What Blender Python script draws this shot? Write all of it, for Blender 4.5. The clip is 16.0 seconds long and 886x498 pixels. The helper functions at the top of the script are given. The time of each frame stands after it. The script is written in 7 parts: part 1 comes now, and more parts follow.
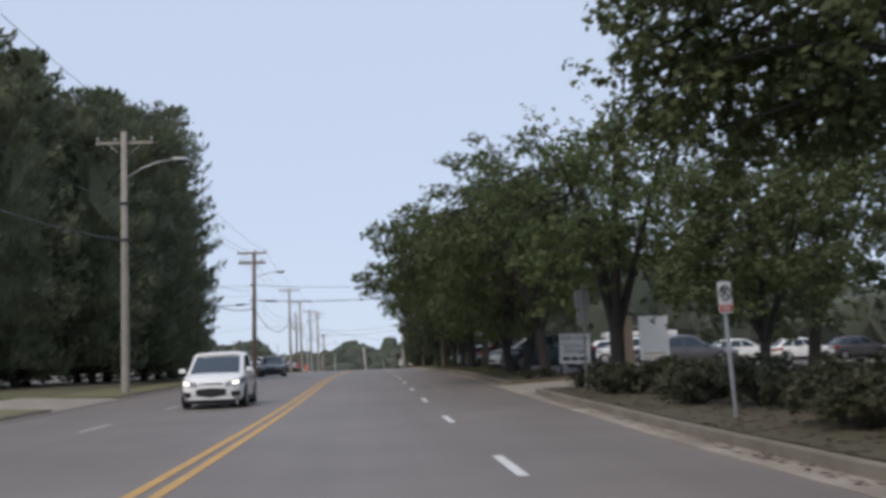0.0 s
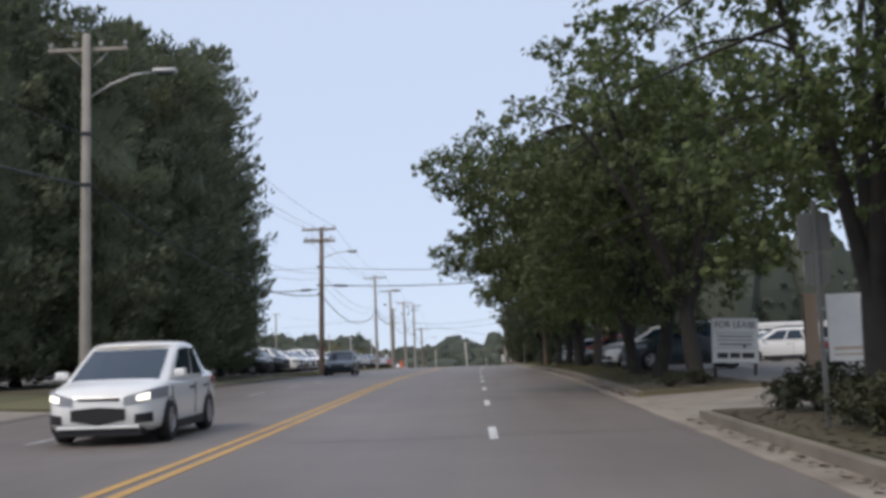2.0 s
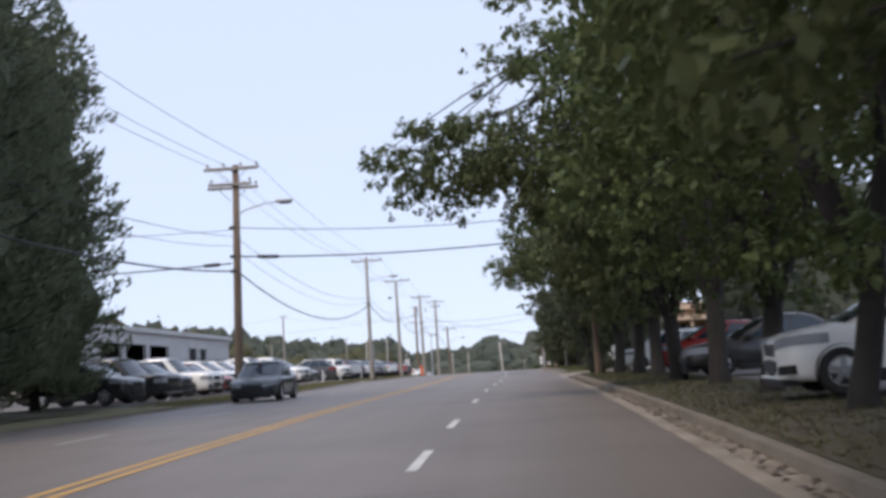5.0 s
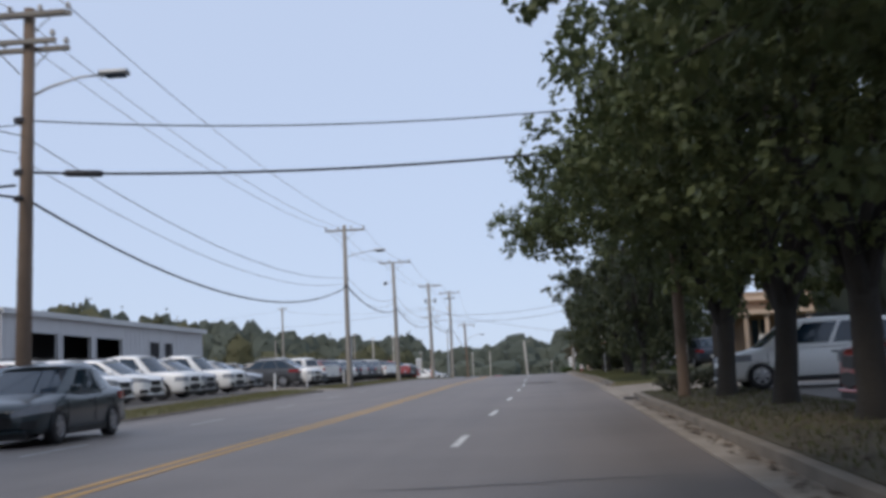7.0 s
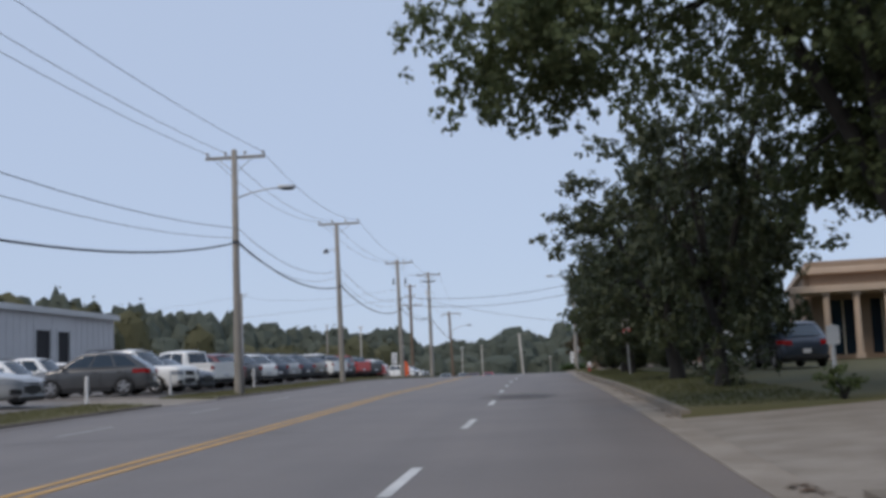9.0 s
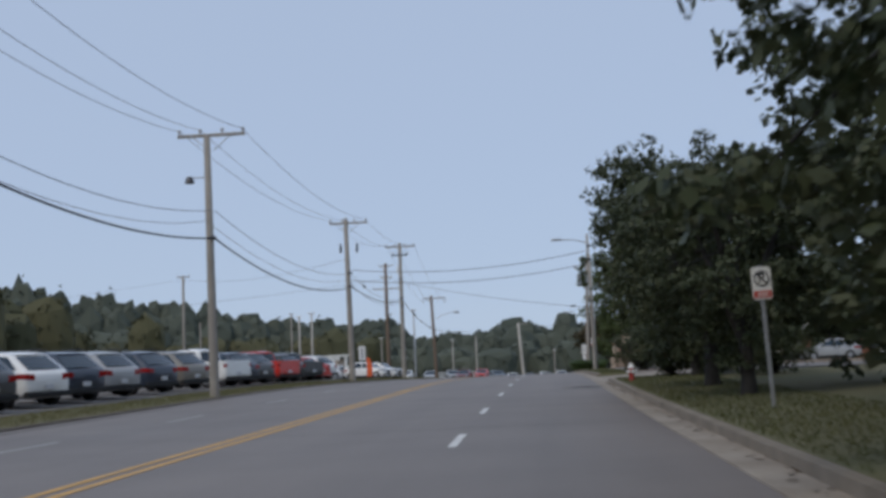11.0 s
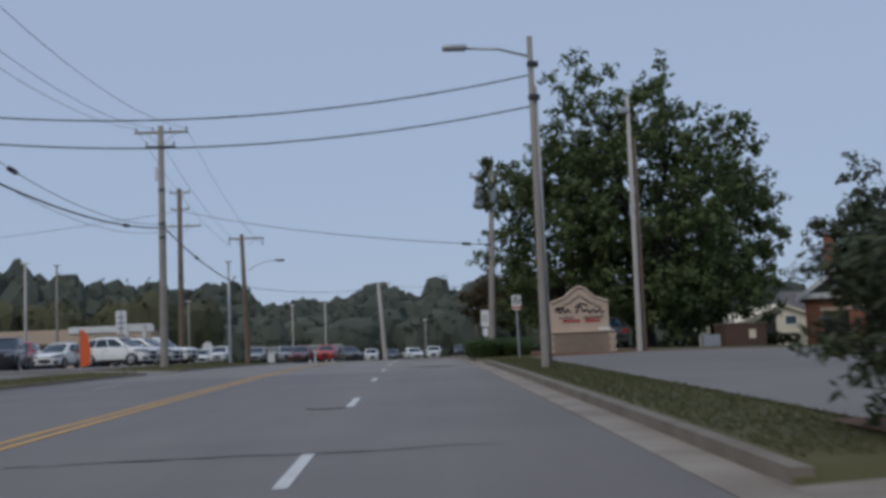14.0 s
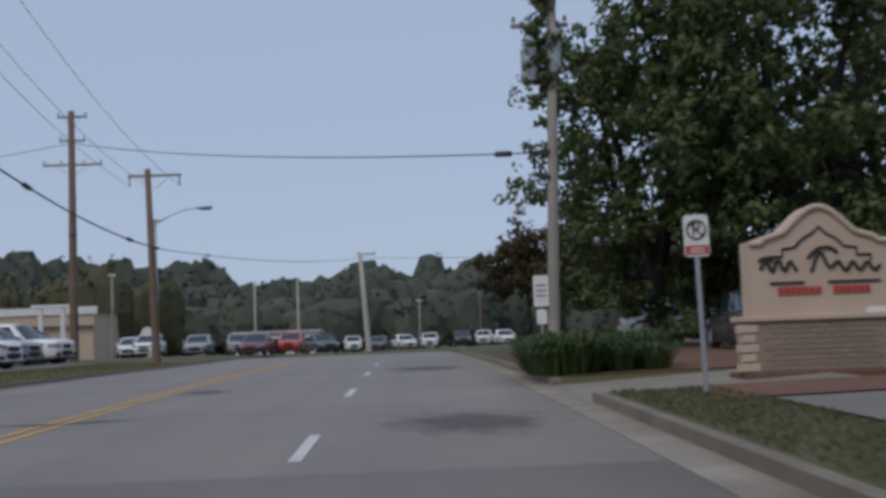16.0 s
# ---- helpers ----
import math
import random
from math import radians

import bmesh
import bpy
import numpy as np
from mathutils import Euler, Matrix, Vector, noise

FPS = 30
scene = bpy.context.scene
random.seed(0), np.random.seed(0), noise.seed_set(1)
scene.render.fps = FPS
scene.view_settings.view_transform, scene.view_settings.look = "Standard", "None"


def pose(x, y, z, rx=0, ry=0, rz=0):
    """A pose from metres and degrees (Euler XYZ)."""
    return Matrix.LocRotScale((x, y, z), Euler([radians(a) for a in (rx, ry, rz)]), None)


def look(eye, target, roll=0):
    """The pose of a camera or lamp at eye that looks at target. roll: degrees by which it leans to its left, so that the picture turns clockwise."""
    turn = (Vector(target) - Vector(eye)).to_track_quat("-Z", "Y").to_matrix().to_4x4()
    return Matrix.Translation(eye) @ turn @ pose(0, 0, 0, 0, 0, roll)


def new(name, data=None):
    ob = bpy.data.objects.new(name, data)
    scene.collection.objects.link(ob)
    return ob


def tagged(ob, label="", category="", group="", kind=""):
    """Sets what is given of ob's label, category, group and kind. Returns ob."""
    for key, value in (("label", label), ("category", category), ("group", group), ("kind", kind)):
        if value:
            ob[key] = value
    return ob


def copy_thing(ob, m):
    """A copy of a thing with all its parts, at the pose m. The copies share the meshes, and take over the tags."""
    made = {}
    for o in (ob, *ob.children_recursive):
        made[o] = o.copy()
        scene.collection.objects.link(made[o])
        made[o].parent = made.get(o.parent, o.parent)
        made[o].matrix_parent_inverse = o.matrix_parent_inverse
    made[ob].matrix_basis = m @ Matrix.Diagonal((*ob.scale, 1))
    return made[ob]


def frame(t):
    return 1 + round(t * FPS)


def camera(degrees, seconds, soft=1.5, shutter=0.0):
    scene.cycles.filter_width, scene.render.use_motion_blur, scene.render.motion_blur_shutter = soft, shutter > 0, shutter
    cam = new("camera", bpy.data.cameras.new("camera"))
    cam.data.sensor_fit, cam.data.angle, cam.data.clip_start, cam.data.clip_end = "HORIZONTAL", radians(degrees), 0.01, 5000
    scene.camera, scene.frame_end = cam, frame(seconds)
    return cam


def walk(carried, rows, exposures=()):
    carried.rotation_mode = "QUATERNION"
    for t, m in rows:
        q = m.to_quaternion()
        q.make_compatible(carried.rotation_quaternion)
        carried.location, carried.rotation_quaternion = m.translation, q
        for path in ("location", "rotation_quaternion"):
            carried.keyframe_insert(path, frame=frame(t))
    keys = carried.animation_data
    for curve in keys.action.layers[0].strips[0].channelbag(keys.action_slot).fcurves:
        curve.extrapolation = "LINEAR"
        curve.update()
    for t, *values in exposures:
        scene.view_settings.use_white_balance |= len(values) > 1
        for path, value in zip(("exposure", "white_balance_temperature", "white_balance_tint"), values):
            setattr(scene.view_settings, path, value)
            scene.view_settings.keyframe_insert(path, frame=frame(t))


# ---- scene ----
cam = camera(40.4, 16.0, soft=3.5, shutter=0.3)
METRES, EYE, TILT, LEAN, TURN = 208.0, 1.25, 0.0, 0.0, -3.75
ROWS = [
    (0.0, 0.0, 0.0, 0.0, 0.3, 7.24, 2.34),
    (0.5, 0.0008, 0.0185, 0.0005, 3.03, 7.29, 1.76),
    (1.0, 0.0012, 0.0374, 0.0012, 4.17, 7.19, 1.7),
    (1.5, 0.0014, 0.0579, 0.002, 4.92, 7.25, 1.94),
    (2.0, 0.0014, 0.0794, 0.0028, 5.37, 7.22, 1.94),
    (2.5, 0.0014, 0.1022, 0.0037, 5.67, 7.35, 2.29),
    (3.0, 0.0012, 0.1258, 0.0045, 5.82, 7.35, 2.37),
    (3.5, 0.001, 0.1521, 0.0055, 6.09, 7.23, 2.59),
    (6.0, -0.0047, 0.2911, 0.0118, 8.56, 7.47, 2.92),
    (6.5, -0.0065, 0.3207, 0.0129, 8.93, 7.33, 2.32),
    (7.0, -0.0084, 0.3527, 0.0143, 8.72, 7.38, 2.54),
    (7.5, -0.0102, 0.3834, 0.0154, 8.54, 7.16, 2.57),
    (8.0, -0.0119, 0.4153, 0.0165, 8.48, 6.96, 2.42),
    (8.5, -0.0137, 0.4482, 0.0175, 8.48, 6.86, 2.4),
    (9.0, -0.0156, 0.4817, 0.0186, 8.68, 7.12, 2.25),
    (11.5, -0.029, 0.6682, 0.0255, 8.88, 6.72, 2.47),
    (12.0, -0.0315, 0.7057, 0.0265, 9.09, 6.62, 2.57),
    (12.5, -0.0342, 0.7435, 0.0274, 9.13, 6.0, 1.88),
    (13.0, -0.0371, 0.7805, 0.0284, 2.78, 5.74, 2.65),
    (13.5, -0.0404, 0.8203, 0.0298, 2.68, 5.18, 2.09),
    (14.0, -0.0432, 0.8568, 0.031, 2.43, 5.1, 2.13),
    (14.5, -0.0458, 0.8932, 0.0321, 2.18, 5.05, 1.97),
    (15.0, -0.0481, 0.9287, 0.0328, 2.16, 4.89, 1.69),
    (15.5, -0.0503, 0.9634, 0.0335, 2.06, 4.6, 1.41),
    (16.0, -0.0526, 0.9976, 0.0342, 2.01, 4.27, 2.09),
]
# the clip's camera darkens its picture as the sky opens
EXPOSURES = [(0.0, 0.02, 6900, 11), (1.0, 0.04, 6900, 10), (2.0, 0.1, 6850, 11), (2.6, 0.25, 6850, 12), (3.4, 0.36, 6850, 14), (6.3, 0.36, 6850, 14), (7.0, -0.04, 6550, 11), (9.0, -0.25, 6500, 10), (12.0, -0.45, 6350, 8), (12.6, -0.46, 6350, 8), (13.0, -0.12, 6450, 9), (13.5, -0.56, 6300, 9), (14.0, -0.64, 6250, 9), (16.0, -0.56, 6400, 10)]
walk(cam, [(t, pose(0, 0, EYE, TILT, LEAN, TURN) @ pose(METRES * x, METRES * y, METRES * z, 90 + pitch, roll, yaw)) for t, x, y, z, yaw, pitch, roll in ROWS], EXPOSURES)

# ---------------------------------------------------------------- world, sun
SUN_EL, SUN_AZ = 46.0, 215.0
world = bpy.data.worlds.new("sky")
scene.world = world
world.use_nodes = True
wn = world.node_tree.nodes
sky = wn.new("ShaderNodeTexSky")
sky.sky_type = "NISHITA"
sky.sun_disc = False
sky.sun_elevation = radians(SUN_EL)
sky.sun_rotation = radians(SUN_AZ)
sky.air_density, sky.dust_density, sky.ozone_density = 1.0, 0.6, 3.0
wn["Background"].inputs["Strength"].default_value = 0.137
# a thin even veil of haze over the blue
veil = wn.new("ShaderNodeMix")
veil.data_type = "RGBA"
veil.inputs["Factor"].default_value = 0.85
veil.inputs["B"].default_value = (4.3, 5.12, 6.75, 1)
world.node_tree.links.new(sky.outputs[0], veil.inputs["A"])
world.node_tree.links.new(veil.outputs["Result"], wn["Background"].inputs["Color"])

sun = new("sun", bpy.data.lights.new("sun", "SUN"))
sun.data.energy, sun.data.angle, sun.data.color = 1.65, radians(20), (1.0, 0.88, 0.74)
sd = Vector((math.sin(radians(SUN_AZ)) * math.cos(radians(SUN_EL)), math.cos(radians(SUN_AZ)) * math.cos(radians(SUN_EL)), math.sin(radians(SUN_EL))))
sun.matrix_world = look(sd * 100, (0, 0, 0))

# ---------------------------------------------------------------- materials
def mat(name, c1, c2=None, rough=0.7, scale=6.0, fine=60.0, bump=0.15, metal=0.0, spread=0.25, coord="Object", island=False, rnd=False, translucent=0.0, spec=0.5, streak=0.0):
    """A surface whose colour wanders between two tones at two scales, with fine relief."""
    m = bpy.data.materials.new(name)
    m.use_nodes = True
    n, l = m.node_tree.nodes, m.node_tree.links
    p = n["Principled BSDF"]
    if c2 is None:
        c2 = tuple(v * (1 - spread) for v in c1)
    tc = n.new("ShaderNodeTexCoord")
    if coord == "World":
        gm = n.new("ShaderNodeNewGeometry")
        src = gm.outputs["Position"]
    else:
        src = tc.outputs[coord]
    big, small = n.new("ShaderNodeTexNoise"), n.new("ShaderNodeTexNoise")
    big.inputs["Scale"].default_value, small.inputs["Scale"].default_value = scale, fine
    big.inputs["Detail"].default_value, small.inputs["Detail"].default_value = 4, 3
    l.new(src, big.inputs["Vector"]), l.new(src, small.inputs["Vector"])
    add = n.new("ShaderNodeMath")
    add.operation = "MULTIPLY_ADD"
    l.new(small.outputs[0], add.inputs[0])
    add.inputs[1].default_value = 0.45
    sub = n.new("ShaderNodeMath")
    sub.operation = "MULTIPLY_ADD"
    l.new(big.outputs[0], sub.inputs[0])
    sub.inputs[1].default_value, sub.inputs[2].default_value = 1.5, -0.48
    l.new(sub.outputs[0], add.inputs[2])
    fac = add.outputs[0]
    if streak:
        # wheel tracks and oil drawn out along the road
        mp, st = n.new("ShaderNodeMapping"), n.new("ShaderNodeTexNoise")
        mp.inputs["Scale"].default_value = (1.1, 0.03, 0.03)
        st.inputs["Scale"].default_value, st.inputs["Detail"].default_value = 1.0, 5
        l.new(src, mp.inputs["Vector"]), l.new(mp.outputs[0], st.inputs["Vector"])
        sm = n.new("ShaderNodeMath")
        sm.operation = "MULTIPLY_ADD"
        l.new(st.outputs[0], sm.inputs[0])
        sm.inputs[1].default_value = streak * 2.4
        sh = n.new("ShaderNodeMath")
        sh.operation = "SUBTRACT"
        l.new(fac, sh.inputs[0])
        sh.inputs[1].default_value = streak * 1.2
        l.new(sh.outputs[0], sm.inputs[2])
        fac = sm.outputs[0]
    if island or rnd:
        if island:
            r = n.new("ShaderNodeNewGeometry").outputs["Random Per Island"]
        else:
            r = n.new("ShaderNodeObjectInfo").outputs["Random"]
        mx = n.new("ShaderNodeMath")
        mx.operation = "MULTIPLY_ADD"
        l.new(r, mx.inputs[0])
        mx.inputs[1].default_value = 0.7
        h = n.new("ShaderNodeMath")
        h.operation = "MULTIPLY_ADD"
        l.new(fac, h.inputs[0])
        h.inputs[1].default_value, h.inputs[2].default_value = 0.6, -0.12
        l.new(h.outputs[0], mx.inputs[2])
        fac = mx.outputs[0]
    mix = n.new("ShaderNodeMix")
    mix.data_type = "RGBA"
    l.new(fac, mix.inputs["Factor"])
    mix.inputs["A"].default_value, mix.inputs["B"].default_value = (*c1, 1), (*c2, 1)
    l.new(mix.outputs["Result"], p.inputs["Base Color"])
    p.inputs["Roughness"].default_value, p.inputs["Metallic"].default_value = rough, metal
    p.inputs["Specular IOR Level"].default_value = spec
    if bump:
        b = n.new("ShaderNodeBump")
        b.inputs["Strength"].default_value, b.inputs["Distance"].default_value = bump, 0.02
        l.new(small.outputs[0], b.inputs["Height"])
        l.new(b.outputs[0], p.inputs["Normal"])
    if translucent:
        t = n.new("ShaderNodeBsdfTranslucent")
        l.new(mix.outputs["Result"], t.inputs["Color"])
        ms = n.new("ShaderNodeMixShader")
        ms.inputs[0].default_value = translucent
        l.new(p.outputs[0], ms.inputs[1]), l.new(t.outputs[0], ms.inputs[2])
        l.new(ms.outputs[0], n["Material Output"].inputs["Surface"])
    return m


def plain(name, c, rough=0.5, metal=0.0, coat=0.0, emit=0.0):
    m = bpy.data.materials.new(name)
    m.use_nodes = True
    p = m.node_tree.nodes["Principled BSDF"]
    p.inputs["Base Color"].default_value = (*c, 1)
    p.inputs["Roughness"].default_value, p.inputs["Metallic"].default_value = rough, metal
    p.inputs["Coat Weight"].default_value = coat
    if emit:
        p.inputs["Emission Color"].default_value, p.inputs["Emission Strength"].default_value = (*c, 1), emit
    return m


def paint_material():
    """Car lacquer: the colour of each part comes from its object, dulled a little by dust."""
    m = plain("car_paint", (0.5, 0.5, 0.5), 0.32, 0.0, 0.6)
    n, l = m.node_tree.nodes, m.node_tree.links
    p = n["Principled BSDF"]
    oi, tc, ns = n.new("ShaderNodeObjectInfo"), n.new("ShaderNodeTexCoord"), n.new("ShaderNodeTexNoise")
    ns.inputs["Scale"].default_value = 2.5
    l.new(tc.outputs["Object"], ns.inputs["Vector"])
    mr = n.new("ShaderNodeMapRange")
    mr.inputs["From Min"].default_value, mr.inputs["From Max"].default_value = 0.3, 0.8
    mr.inputs["To Min"].default_value, mr.inputs["To Max"].default_value = 0.0, 0.09
    l.new(ns.outputs[0], mr.inputs["Value"])
    mix = n.new("ShaderNodeMix")
    mix.data_type = "RGBA"
    l.new(mr.outputs[0], mix.inputs["Factor"])
    l.new(oi.outputs["Color"], mix.inputs["A"])
    mix.inputs["B"].default_value = (0.25, 0.23, 0.2, 1)
    l.new(mix.outputs["Result"], p.inputs["Base Color"])
    p.inputs["Coat Roughness"].default_value = 0.06
    return m


M_ASPH = mat("asphalt", (0.192, 0.161, 0.14), (0.13, 0.109, 0.095), 0.58, 0.35, 25, 0.12, coord="World", streak=0.5, spec=0.6)
M_ASPH_PALE = mat("paler_asphalt", (0.265, 0.228, 0.198), (0.18, 0.155, 0.135), 0.6, 0.35, 25, 0.12, coord="World", streak=0.5, spec=0.55)
M_LOT = mat("lot_asphalt", (0.215, 0.197, 0.182), (0.14, 0.128, 0.118), 0.9, 0.2, 20, 0.25, coord="World")
M_PATCH = mat("tar_patch", (0.09, 0.09, 0.092), (0.06, 0.06, 0.062), 0.8, 2, 30, 0.2, coord="World")
M_CONC = mat("concrete", (0.34, 0.3, 0.252), (0.165, 0.138, 0.108), 0.9, 1.1, 30, 0.2, coord="World")
M_KERB = mat("stained_kerb", (0.26, 0.222, 0.178), (0.13, 0.108, 0.08), 0.9, 1.1, 30, 0.2, coord="World")
M_GUTTER = mat("gutter_concrete", (0.37, 0.325, 0.27), (0.165, 0.132, 0.1), 0.9, 0.8, 26, 0.2, coord="World")
M_GRASS = mat("grass_ground", (0.078, 0.082, 0.033), (0.112, 0.1, 0.05), 0.95, 0.35, 40, 0.35, coord="World")
M_DRYGRASS = mat("dry_verge_grass", (0.105, 0.108, 0.042), (0.165, 0.14, 0.075), 0.95, 0.45, 40, 0.35, coord="World")
M_DRYBLADE = mat("dry_grass_blades", (0.1, 0.11, 0.04), (0.17, 0.15, 0.07), 0.8, 0.5, 5, 0, coord="World", island=True, translucent=0.2)
M_LITTER = mat("leaf_litter", (0.1, 0.08, 0.047), (0.06, 0.056, 0.03), 0.95, 0.5, 10, 0.6, coord="World")
M_BLADE = mat("grass_blades", (0.075, 0.088, 0.03), (0.118, 0.112, 0.048), 0.8, 0.5, 5, 0, coord="World", island=True, translucent=0.2)
M_WHITE_LINE = mat("white_road_paint", (0.72, 0.72, 0.7), (0.45, 0.45, 0.44), 0.7, 1.2, 18, 0.1, coord="World")
M_FADED_LINE = mat("faded_road_paint", (0.56, 0.55, 0.54), (0.3, 0.29, 0.28), 0.7, 2.5, 18, 0.1, coord="World")
M_YELLOW_LINE = mat("yellow_road_paint", (0.62, 0.35, 0.085), (0.4, 0.25, 0.1), 0.7, 1.2, 18, 0.1, coord="World")
M_LEAF = mat("oak_leaves", (0.062, 0.082, 0.036), (0.13, 0.155, 0.066), 0.6, 0.35, 3, 0, coord="World", island=True, translucent=0.32, spec=0.3)
M_LEAF2 = mat("holly_leaves", (0.04, 0.055, 0.026), (0.08, 0.09, 0.045), 0.55, 0.35, 3, 0, coord="World", island=True, translucent=0.18, spec=0.3)
M_LEAF3 = mat("maple_leaves", (0.064, 0.094, 0.036), (0.135, 0.168, 0.064), 0.6, 0.3, 3, 0, coord="World", island=True, translucent=0.32, spec=0.3)
M_LEAF_RED = mat("russet_leaves", (0.09, 0.045, 0.022), (0.05, 0.055, 0.02), 0.65, 0.4, 3, 0, coord="World", island=True, translucent=0.2, spec=0.3)
M_NEEDLE = mat("conifer_needles", (0.108, 0.134, 0.084), (0.2, 0.222, 0.14), 0.65, 0.4, 3, 0, coord="World", island=True, translucent=0.42, spec=0.3)
M_SHRUB = mat("shrub_leaves", (0.028, 0.034, 0.016), (0.06, 0.06, 0.03), 0.6, 0.5, 3, 0, coord="World", island=True, translucent=0.15, spec=0.3)
M_DEADLEAF = mat("dead_leaves", (0.14, 0.09, 0.053), (0.07, 0.047, 0.03), 0.85, 2, 5, 0, coord="World", island=True)
M_LILY = mat("lily_leaves", (0.045, 0.085, 0.022), (0.08, 0.12, 0.035), 0.5, 0.6, 3, 0, coord="World", island=True, translucent=0.25)
M_OLIVE = mat("olive_foliage", (0.075, 0.08, 0.046), (0.125, 0.118, 0.064), 0.8, 0.05, 0.6, 0, coord="World", island=True, translucent=0.15, spec=0.2)
# distance haze is mixed into this paler, bluer leaf colour
M_FAR_HAZE = mat("hazed_foliage", (0.066, 0.08, 0.066), (0.105, 0.118, 0.092), 0.8, 0.05, 0.6, 0, coord="World", island=True, translucent=0.1, spec=0.2)
M_BARK = mat("bark", (0.042, 0.038, 0.034), (0.02, 0.0185, 0.017), 0.95, 3, 22, 0.8)
M_POLE = mat("weathered_pole", (0.34, 0.31, 0.27), (0.22, 0.2, 0.175), 0.9, 1.5, 30, 0.4)
M_POLE_BROWN = mat("brown_pole", (0.205, 0.145, 0.105), (0.13, 0.095, 0.07), 0.9, 1.5, 30, 0.4)
M_CONCPOLE = mat("concrete_pole", (0.5, 0.47, 0.42), (0.38, 0.36, 0.33), 0.85, 1.5, 30, 0.2)
M_METAL = mat("galvanised_metal", (0.45, 0.46, 0.47), (0.33, 0.34, 0.35), 0.45, 4, 40, 0.05, metal=0.6)
M_DARKMETAL = plain("dark_metal", (0.05, 0.05, 0.055), 0.5, 0.5)
M_WIRE = plain("cable_sheath", (0.03, 0.03, 0.035), 0.6)
M_CERAMIC = plain("insulator_ceramic", (0.3, 0.29, 0.28), 0.3)
M_PAINT = paint_material()
M_GLASS = plain("car_glass", (0.012, 0.026, 0.042), 0.04)
M_GLASS.node_tree.nodes["Principled BSDF"].inputs["Specular IOR Level"].default_value = 0.7
M_TYRE = plain("tyre_rubber", (0.02, 0.02, 0.021), 0.85)
M_RIM = plain("alloy_rim", (0.42, 0.42, 0.43), 0.35, 0.7)
M_BLACK = plain("black_plastic", (0.012, 0.012, 0.013), 0.6)
M_LAMP = plain("headlamp_glass", (0.3, 0.32, 0.35), 0.05)
M_LIT = plain("lit_headlamp", (1.0, 0.95, 0.85), 0.2, emit=1.6)
M_TAIL = plain("tail_lamp", (0.3, 0.012, 0.012), 0.15)
M_PLATE = plain("number_plate", (0.55, 0.56, 0.58), 0.5)
M_SIGN = mat("sign_face", (0.74, 0.74, 0.71), (0.62, 0.62, 0.59), 0.5, 2, 20, 0.02)
M_SIGNBACK = mat("sign_back", (0.15, 0.155, 0.155), (0.1, 0.105, 0.105), 0.5, 2, 20, 0.02, metal=0.4)
M_INK = plain("sign_ink", (0.03, 0.025, 0.03), 0.7)
M_REDINK = plain("red_sign_ink", (0.42, 0.05, 0.04), 0.7)
M_GREYINK = plain("grey_sign_ink", (0.25, 0.25, 0.27), 0.7)
M_SHED = mat("shed_cladding", (0.5, 0.5, 0.51), (0.42, 0.415, 0.42), 0.6, 0.5, 20, 0.05)
M_SHEDROOF = mat("shed_roof", (0.55, 0.56, 0.56), (0.42, 0.42, 0.42), 0.6, 0.5, 20, 0.05)
# near-black tone standing in for unlit interiors, also used on doors
M_DARK = mat("interior_shade_and_doors", (0.03, 0.03, 0.033), (0.02, 0.02, 0.022), 0.9, 1, 10, 0)
M_STUCCO = mat("tan_stucco", (0.56, 0.435, 0.335), (0.46, 0.36, 0.275), 0.9, 1.2, 40, 0.2)
M_STUCCO2 = mat("peach_stucco", (0.36, 0.265, 0.19), (0.29, 0.21, 0.15), 0.9, 0.6, 40, 0.2)
M_STONEBASE = mat("sign_stone_base", (0.3, 0.225, 0.17), (0.235, 0.18, 0.135), 0.9, 3, 30, 0.4, rnd=True)
M_BRICK = mat("red_brick", (0.3, 0.13, 0.08), (0.2, 0.085, 0.055), 0.9, 2, 30, 0.3)
M_DARKBRICK = mat("brown_brick", (0.12, 0.07, 0.05), (0.08, 0.048, 0.036), 0.9, 2, 30, 0.3)
M_CREAM = mat("cream_siding", (0.75, 0.66, 0.5), (0.68, 0.6, 0.45), 0.7, 0.5, 20, 0.05)
M_SHINGLE = mat("roof_shingles", (0.16, 0.15, 0.15), (0.1, 0.095, 0.095), 0.9, 1, 20, 0.3)
M_MULCH = mat("bark_mulch", (0.2, 0.1, 0.06), (0.12, 0.06, 0.04), 0.95, 1, 14, 0.6, coord="World")
M_WHITE = mat("white_panel", (0.75, 0.75, 0.74), (0.62, 0.62, 0.61), 0.5, 1, 20, 0.03)
M_RED = mat("hydrant_red", (0.34, 0.03, 0.022), (0.2, 0.022, 0.018), 0.5, 6, 40, 0.1)
M_ORANGE = mat("orange_banner", (0.75, 0.13, 0.03), (0.6, 0.1, 0.03), 0.7, 3, 20, 0.05)


